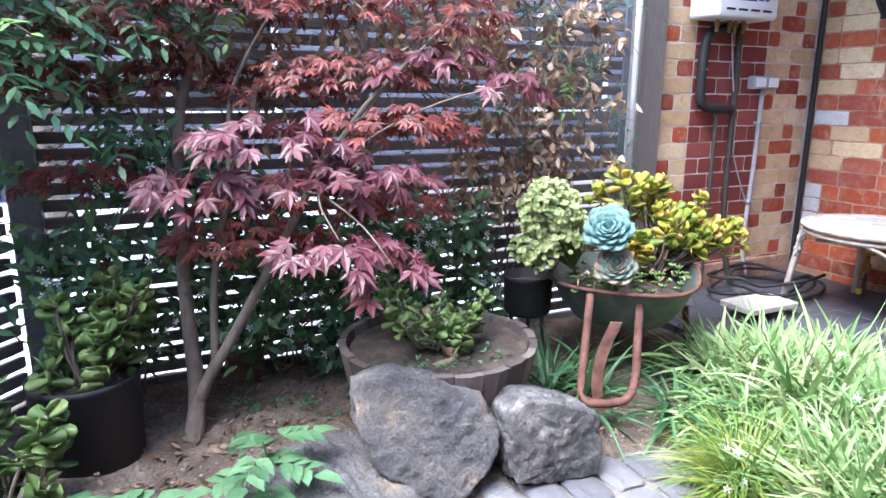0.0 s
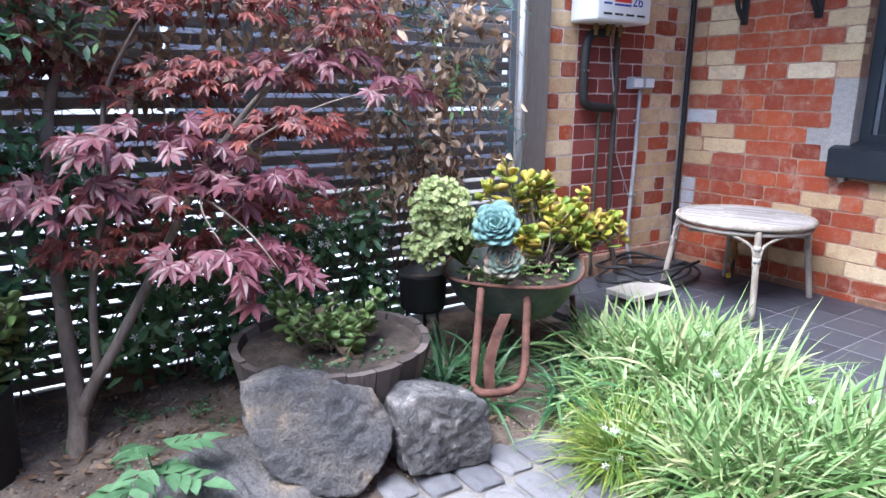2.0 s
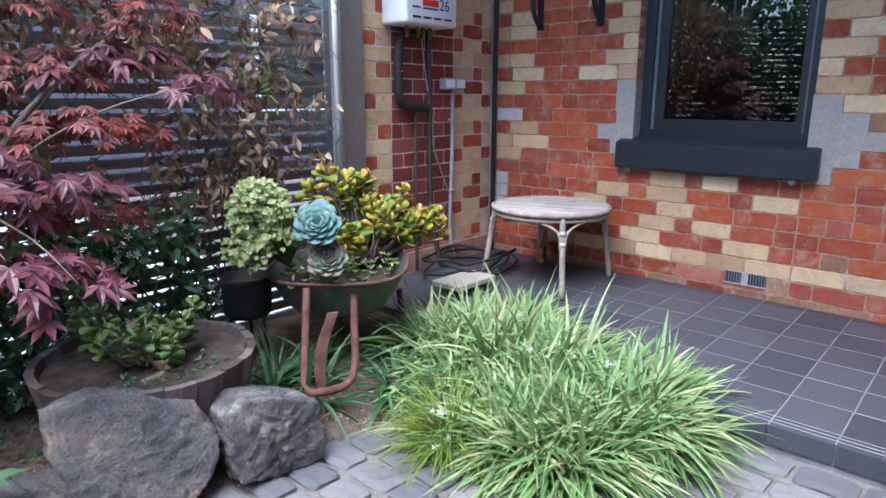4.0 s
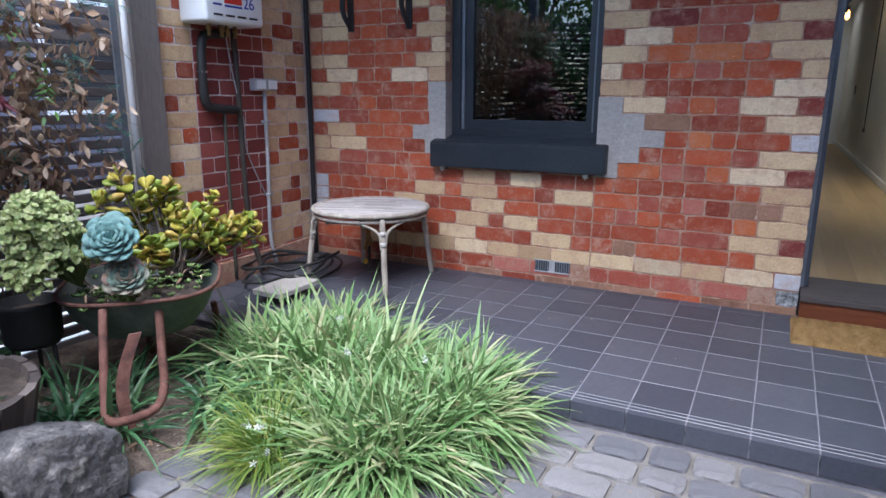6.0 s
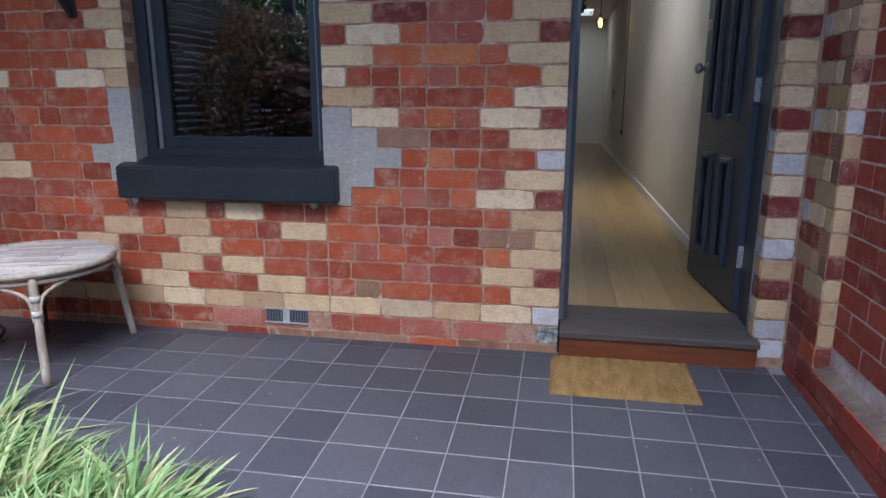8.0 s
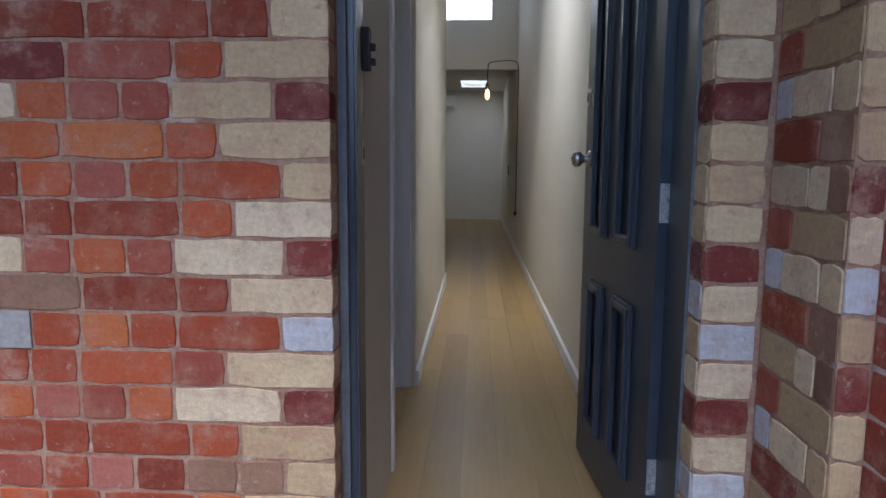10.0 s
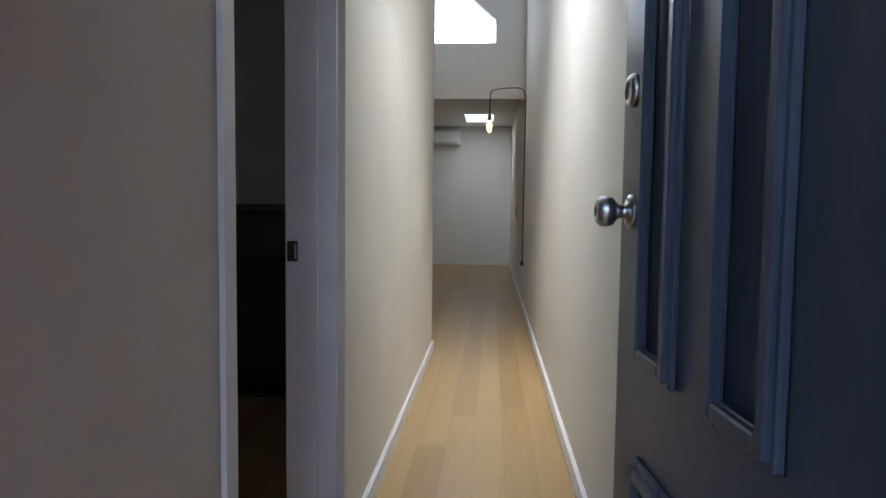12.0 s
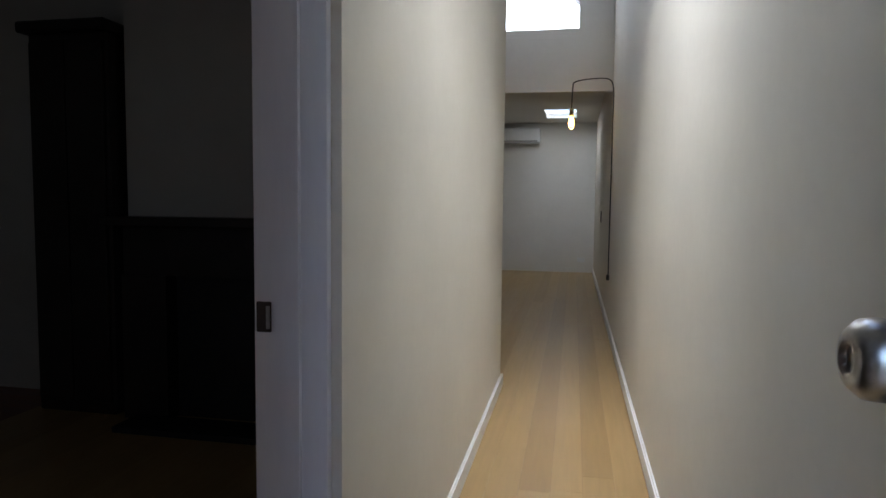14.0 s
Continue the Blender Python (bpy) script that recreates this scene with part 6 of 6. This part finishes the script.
air_conditioner()
o = thing("wall_plate", "dark switch plate on the hall wall", "switch", (0, 0, 0))
part("plate", bbox(XR - 0.010, XR - 0.001, 9.2, 9.29, 1.15, 1.30, 0.002), M["dark_pipe"], o)
o = thing("wall_socket", "white power socket low on the end wall", "socket", (0, 0, 0))
part("plate", bbox(0.55, 0.68, 12.14, 12.149, 0.36, 0.44, 0.003), M["white_metal"], o)


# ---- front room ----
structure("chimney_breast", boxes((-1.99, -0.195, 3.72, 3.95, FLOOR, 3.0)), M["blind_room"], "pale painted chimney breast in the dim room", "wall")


def fireplace():
    o = thing("fireplace", "dark stained timber fireplace surround in the dim room", "fireplace", (0, 0, 0))
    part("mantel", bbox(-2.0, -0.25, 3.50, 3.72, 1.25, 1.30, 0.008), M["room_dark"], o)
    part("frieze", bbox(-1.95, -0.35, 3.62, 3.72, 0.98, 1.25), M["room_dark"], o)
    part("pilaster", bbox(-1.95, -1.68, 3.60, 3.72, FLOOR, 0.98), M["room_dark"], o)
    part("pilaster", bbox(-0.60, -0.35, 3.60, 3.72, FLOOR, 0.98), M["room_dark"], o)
    # flat black panel stands in for the dark hollow of the hearth opening
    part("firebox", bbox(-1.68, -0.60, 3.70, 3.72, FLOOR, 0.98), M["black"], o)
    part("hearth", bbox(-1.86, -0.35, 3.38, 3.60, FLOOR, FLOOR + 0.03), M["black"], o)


fireplace()


def cabinet():
    o = thing("tall_cabinet", "tall dark cabinet in the alcove of the dim room", "cabinet", (0, 0, 0))
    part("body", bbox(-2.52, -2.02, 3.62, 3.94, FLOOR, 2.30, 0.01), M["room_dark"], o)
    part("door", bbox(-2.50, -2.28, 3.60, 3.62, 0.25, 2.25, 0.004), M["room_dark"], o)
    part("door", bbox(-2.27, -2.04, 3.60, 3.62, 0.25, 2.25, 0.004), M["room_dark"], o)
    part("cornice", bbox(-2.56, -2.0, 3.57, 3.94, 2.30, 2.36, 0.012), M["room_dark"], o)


cabinet()


# ---- pieces: tiles, pavers, planks, slats, bricks ----
def piece_mesh(name, sx, sz, mat, wob):
    """A brick with a worn, uneven outline: x along, z up, its face on y = 0 and its body behind."""
    bm = bmesh.new()
    base = [(sx * i / 4, 0.0) for i in range(4)] + [(sx, 0.0), (sx, sz * 0.5)] + [(sx * (1 - i / 4), sz) for i in range(4)] + [(0.0, sz), (0.0, sz * 0.5)]
    rings = [[], [], []]
    for x, z in base:
        ex, ez = rnd(-wob, wob), rnd(-wob, wob)
        corner = x in (0.0, sx) and z in (0.0, sz)
        cut = rnd(0.5, 2.2) * wob if corner else 0.0
        ix, iz = (1 if x < sx / 2 else -1), (1 if z < sz / 2 else -1)
        x, z = x + ex * 0.6 + cut * ix, z + ez + cut * iz
        rings[0].append(bm.verts.new((x + 0.0016 * ix * (abs(x - sx / 2) > sx * 0.3), rnd(-0.0006, 0.0008), z + 0.0016 * iz * (abs(z - sz / 2) > sz * 0.3))))
        rings[1].append(bm.verts.new((x, 0.0028, z)))
        rings[2].append(bm.verts.new((x, 0.06, z)))
    n = len(base)
    bm.faces.new(rings[0])
    for p, q in zip(rings, rings[1:]):
        for i in range(n):
            bm.faces.new((p[i], q[i], q[(i + 1) % n], p[(i + 1) % n]))
    bmesh.ops.recalc_face_normals(bm, faces=bm.faces[:])
    return mesh_of(name, bm, mat)


BRICK_MESH = {}


def brick_mesh(code, half):
    if code == "G":
        key = (code, half, 0)
        if key not in BRICK_MESH:
            bm = bbox(0, 0.112 if half else 0.232, -0.003, 0.1, -0.0045, COURSE - 0.0045)
            BRICK_MESH[key] = mesh_of("render_patch", bm, M["G"])
        return BRICK_MESH[key]
    key = (code, half, random.randrange(5))
    if key not in BRICK_MESH:
        BRICK_MESH[key] = piece_mesh("brick", 0.112 if half else 0.232, COURSE - (0.007 if code.startswith("red") else 0.0065), M[code], 0.0010 if code.startswith("red") else 0.0024)
    return BRICK_MESH[key]


class Joined:
    """Bricks out of the near stretch, joined into one mesh a colour."""

    def __init__(self):
        self.by = {}

    def add(self, code, m, ln):
        V, F = self.by.setdefault(code, ([], []))
        b = len(V)
        h = COURSE - 0.009
        for x, y, z in ((0.003, 0, 0.003), (ln - 0.003, 0, 0.003), (ln - 0.003, 0, h - 0.003), (0.003, 0, h - 0.003), (0, 0.05, 0), (ln, 0.05, 0), (ln, 0.05, h), (0, 0.05, h)):
            V.append(tuple(m @ Vector((x, y, z))))
        F += [(b, b + 1, b + 2, b + 3), (b, b + 4, b + 5, b + 1), (b + 1, b + 5, b + 6, b + 2), (b + 2, b + 6, b + 7, b + 3), (b + 3, b + 7, b + 4, b)]

    def made(self, parent):
        for code, (V, F) in self.by.items():
            me = bpy.data.meshes.new("far_bricks")
            me.from_pydata(V, [], F)
            me.materials.append(M[code])
            o = new("far_bricks", me)
            o.parent = parent
            tagged(o, kind="stuff")


def lay(parent, frame_m, k, u0, u1, codes, near, far):
    """Lays one course from u0 to u1 along frame_m's x; upper case letters are stretchers, lower case ones headers."""
    sizes = [(1.0 if c.isupper() else 0.5) * rnd(0.91, 1.09) for c in codes]
    w = (u1 - u0) / sum(sizes)
    u = u0
    for c, size in zip(codes, sizes):
        ln = w * size
        code = c.upper()
        if code == "Z":
            code = "red_wall"
        if code == "L":
            code = "red_left"
        if code != "M":
            gap = 0.0 if code == "G" else (0.006 if code in ("red_wall", "red_left") else 0.006)
            m = frame_m @ Matrix.Translation((u + gap / 2, 0.0 if code == "G" else rnd(-0.001, 0.001), course_z(k) + 0.0045))
            if near:
                half = c.islower()
                o = new("brick", brick_mesh(code, half))
                o.parent = parent
                o.matrix_basis = m @ Euler((0, 0 if code == "G" else rnd(-0.006, 0.006), 0)).to_matrix().to_4x4() @ Matrix.Diagonal(((ln - gap) / (0.112 if half else 0.232), 1, 1, 1))
            else:
                far.add(code, m, ln - gap)
        u += ln


FRONT = Matrix.Identity(4)
REVEAL = Matrix.Translation((DOOR_W + 0.002, 0.092, 0)) @ Euler((0, 0, radians(-90))).to_matrix().to_4x4()
# pier between window and door, course by course from the bottom
PIER = ["pPPPmk", "CYCCw", "rbORrC", "rRpPCd", "rprrRoC", "Rprprbbc", "rorrRrC", "gOppoCd", "GrrRpC", "GgrorRw", "GBRrC", "gCpopCd", "CrrRrC", "crrrpoRc", "COOrC", "rCoppCd", "CDPrC", "crRRrc", "CRRrC", "rCrprCd", "CrrRrC", "crRrRc", "CRRrC", "rCRrCd", "CRrrrC", "crRRrc", "CRRrC"]
# under the window, from the corner to the pier
LOW = ["RRRrRrRPPm", "RRYCYCCYC", "RrRRrCRrCr", "wCRrCRCrCRr", "wRRrCrRCRRr", "wrRrRCrCRrC", "PPRrRRCrCRr", "CPPrRrRRrrR"]
# left pier, from the corner to the window
SIDE = ["cCRrg", "rCORG", "WPRRg", "rPrrRg", "CrRRrg", "rCrrCc", "cCRRrC", "rRRRRc", "cCrRRC", "rCRrRc", "cRRrCr", "CrRRrC", "rCRRrc", "CRrRC", "rCRRCr", "CrRRrC", "cRrRRc", "CRRrC"]
far = Joined()
for k in range(27):
    near = k < 18
    if k == 0:
        lay(wall_front, FRONT, -1, -2.99, 0.0, "BRBBRBRBBBRBB", True, far)
    lay(wall_front, FRONT, k, WIN_R, 0.0, PIER[k], near, far)
    if k <= 7:
        lay(wall_front, FRONT, k, -2.99, WIN_R, LOW[k], True, far)
    else:
        lay(wall_front, FRONT, k, -2.99, WIN_L, SIDE[(k - 8) % len(SIDE)], near, far)
    lay(wall_front, FRONT, k, DOOR_W, 0.925, "d" if k % 4 == 3 else ("w" if k in (0, 1, 5, 9) else "c"), near, far)
    lay(wall_front, REVEAL, k, 0.002, 0.088, "d" if k % 4 == 3 else ("w" if k % 5 == 0 else "c"), near, far)
far.made(wall_front)

# side wall: quoin at the corner, red field, quoin at the free end
LEFT = Matrix.Translation((WX, 0, 0)) @ Euler((0, 0, radians(90))).to_matrix().to_4x4()
far = Joined()
for k in range(27):
    a = ("LLL", "lLLl")[k % 2]
    lay(wall_left, LEFT, k, -0.96, -0.42, a, k < 20, far)
    lay(wall_left, LEFT, k, -0.42, -0.03, ("cRc", "Crc", "CC", "rCr")[k % 4], k < 20, far)
    lay(wall_left, LEFT, k, -1.19, -0.96, ("C", "cr", "C", "rc")[k % 4], k < 20, far)
far.made(wall_left)

# boundary wall
RIGHT = Matrix.Translation((0.99, 0, 0)) @ Euler((0, 0, radians(-90))).to_matrix().to_4x4()
far = Joined()
for k in range(2, 30):
    for a, b in ((0.294, 0.994), (0.994, 1.694)):
        lay(wall_right, RIGHT, k, a, b, ("ZZZ", "zZZz")[k % 2], k < 19, far)
    for i in range(6):
        lay(wall_right, RIGHT, k, 1.694 + 0.7 * i, 2.394 + 0.7 * i, ("ZZZ", "zZZz")[k % 2], False, far)
far.made(wall_right)
pier_side = structure("wall_pier", bbox(0.9335, 0.9924, -0.2965, 0.0045, -0.13, 3.3), M["mortar"], "cream and red brick quoin pier beside the door", "wall")
PSIDE = Matrix.Translation((0.93, 0, 0)) @ Euler((0, 0, radians(-90))).to_matrix().to_4x4()
PFRONT = Matrix.Translation((0, -0.30, 0))
far = Joined()
for k in range(1, 30):
    lay(pier_side, PSIDE, k, 0.002, 0.298, ("pY", "Ycb", "Rb", "wCc")[k % 4] if k > 3 else "DR", k < 19, far)
    lay(pier_side, PFRONT, k, 0.931, 0.992, "d" if k % 4 == 1 else ("w" if k == 11 else "c"), k < 19, far)
far.made(pier_side)
PL = Matrix.Translation((0.927, 0, 0)) @ Euler((0, 0, radians(-90))).to_matrix().to_4x4()
PL = PL @ Matrix.Diagonal((1, 0.12, 1, 1))
for k in (-1, 0):
    lay(plinth_r, PL, k, 0.004, 2.4, ("zZZZZZZZZZz", "ZZZZZZZZZZ")[k], True, None)


# patio tiles and nosing
def tile_mesh(sx, sy, h, name):
    bm = bmesh.new()
    box(bm, -sx / 2, sx / 2, -sy / 2, sy / 2, 0, h)
    bmesh.ops.bevel(bm, geom=[e for e in bm.edges if all(v.co.z > h - 1e-5 for v in e.verts)], offset=0.0018, segments=1, affect="EDGES")
    return mesh_of(name, bm, M["tile"])


PITCH = 0.2035
t_mesh = tile_mesh(PITCH - 0.004, PITCH - 0.004, 0.008, "tile")
slope = Euler((math.atan(0.025), 0, 0)).to_matrix().to_4x4()
bm = bmesh.new()
prof = [(0, 0.0), (0.0, -0.07), (0.02, -0.07), (0.02, -0.008), (0.076, -0.006), (0.076, 0.003), (0.060, 0.0022), (0.058, 0.0), (0.054, 0.0), (0.052, 0.002), (0.036, 0.0018), (0.034, -0.0004), (0.030, -0.0004), (0.028, 0.0016), (0.014, 0.0014), (0.005, 0.001)]
a = [bm.verts.new((-PITCH / 2 + 0.003, y, z)) for y, z in prof]
b = [bm.verts.new((PITCH / 2 - 0.003, y, z)) for y, z in prof]
bm.faces.new(a)
bm.faces.new(b[::-1])
for i in range(len(prof)):
    j = (i + 1) % len(prof)
    bm.faces.new((a[i], b[i], b[j], a[j]))
nose = mesh_of("nosing_tile", bm, M["tile"])
for i in range(-15, 5):
    x = 0.055 + PITCH * (i + 0.5)
    if x < -3.0 or x > 0.95:
        continue
    o = new("nosing_tile", nose)
    o.parent = patio
    o.location = (x, PATIO_FRONT, patio_z(PATIO_FRONT))
    for j in range(7):
        y = PATIO_FRONT + 0.080 + PITCH * (j + 0.5)
        if y > 0.0:
            continue
        if j == 5:
            o = new("tile", t_mesh)
            o.parent = patio
            back = y + PITCH / 2
            o.matrix_basis = Matrix.Translation((x, back / 2 + 0.001, patio_z(back / 2) - 0.007)) @ slope @ Matrix.Diagonal((1, -back / PITCH, 1, 1))
        if i == 3:
            o = new("tile", t_mesh)
            o.parent = patio
            o.matrix_basis = Matrix.Translation((0.901, y, patio_z(y) - 0.007)) @ slope @ Matrix.Diagonal((0.28, 1, 1, 1))
        o = new("tile", t_mesh)
        o.parent = patio
        o.matrix_basis = Matrix.Translation((x, y, patio_z(y) - 0.007 + rnd(-0.0004, 0.0004))) @ slope @ Euler((rnd(-0.002, 0.002), rnd(-0.002, 0.002), 0)).to_matrix().to_4x4()

# stone pavers in staggered rows
paving = structure("paving_bed", bbox(-2.0, 0.86, -5.6, PATIO_FRONT + 0.01, -0.138, GROUND - 0.018), M["sand"], "sandy bed between the bluestone pavers", "paving")
pm = []
for v in range(4):
    bm = bmesh.new()
    box(bm, 0, 1, 0, 1, -0.03, 0)
    bmesh.ops.subdivide_edges(bm, edges=[e for e in bm.edges if all(w.co.z > -1e-4 for w in e.verts)], cuts=4, use_grid_fill=True)
    for w in bm.verts:
        if w.co.z > -1e-4:
            ed = w.co.x < 0.01 or w.co.x > 0.99 or w.co.y < 0.01 or w.co.y > 0.99
            cx, cy = w.co.x - 0.5, w.co.y - 0.5
            corner = max(0.0, abs(cx) + abs(cy) - 0.82)
            w.co += Vector((rnd(-0.02, 0.02) - cx * corner * 0.7, rnd(-0.03, 0.03) - cy * corner * 0.7, -0.009 * ed + rnd(-0.002, 0.0025)))
    pm.append(mesh_of("paver", bm, M["paver"]))
y = PATIO_FRONT - 0.004
row = 0
while y > -4.6:
    h = rnd(0.115, 0.145)
    x = -1.95 + rnd(0, 0.15)
    while x < 0.84:
        ln = rnd(0.13, 0.22)
        o = new("paver", pm[random.randrange(4)])
        o.parent = paving
        o.matrix_basis = Matrix.Translation((x, y - h, GROUND + rnd(-0.004, 0.003))) @ Euler((rnd(-0.012, 0.012), rnd(-0.012, 0.012), rnd(-0.02, 0.02))).to_matrix().to_4x4() @ Matrix.Diagonal((min(ln, 0.86 - x) - 0.017, h - 0.016, 1, 1))
        x += ln
    y -= h
    row += 1

# floor boards of the hall, laid lengthways
bm = bmesh.new()
box(bm, 0.0035, 1 - 0.0035, 0.0002, 0.9998, -0.018, 0)
plank = mesh_of("floor_board", bm, M["plank"])
WB = 0.135
x = XR - 0.02
while x > -2.45:
    y = 0.262 + rnd(-2.4, 0)
    while y < 12.1:
        ln = rnd(2.4, 4.8)
        a, b = max(y, 0.262), min(y + ln, 12.14)
        if b - a > 0.05:
            o = new("floor_board", plank)
            o.parent = floor_ob
            o.matrix_basis = Matrix.Translation((x - WB, a, FLOOR)) @ Matrix.Diagonal((WB, b - a, 1, 1))
        y += ln
    x -= WB
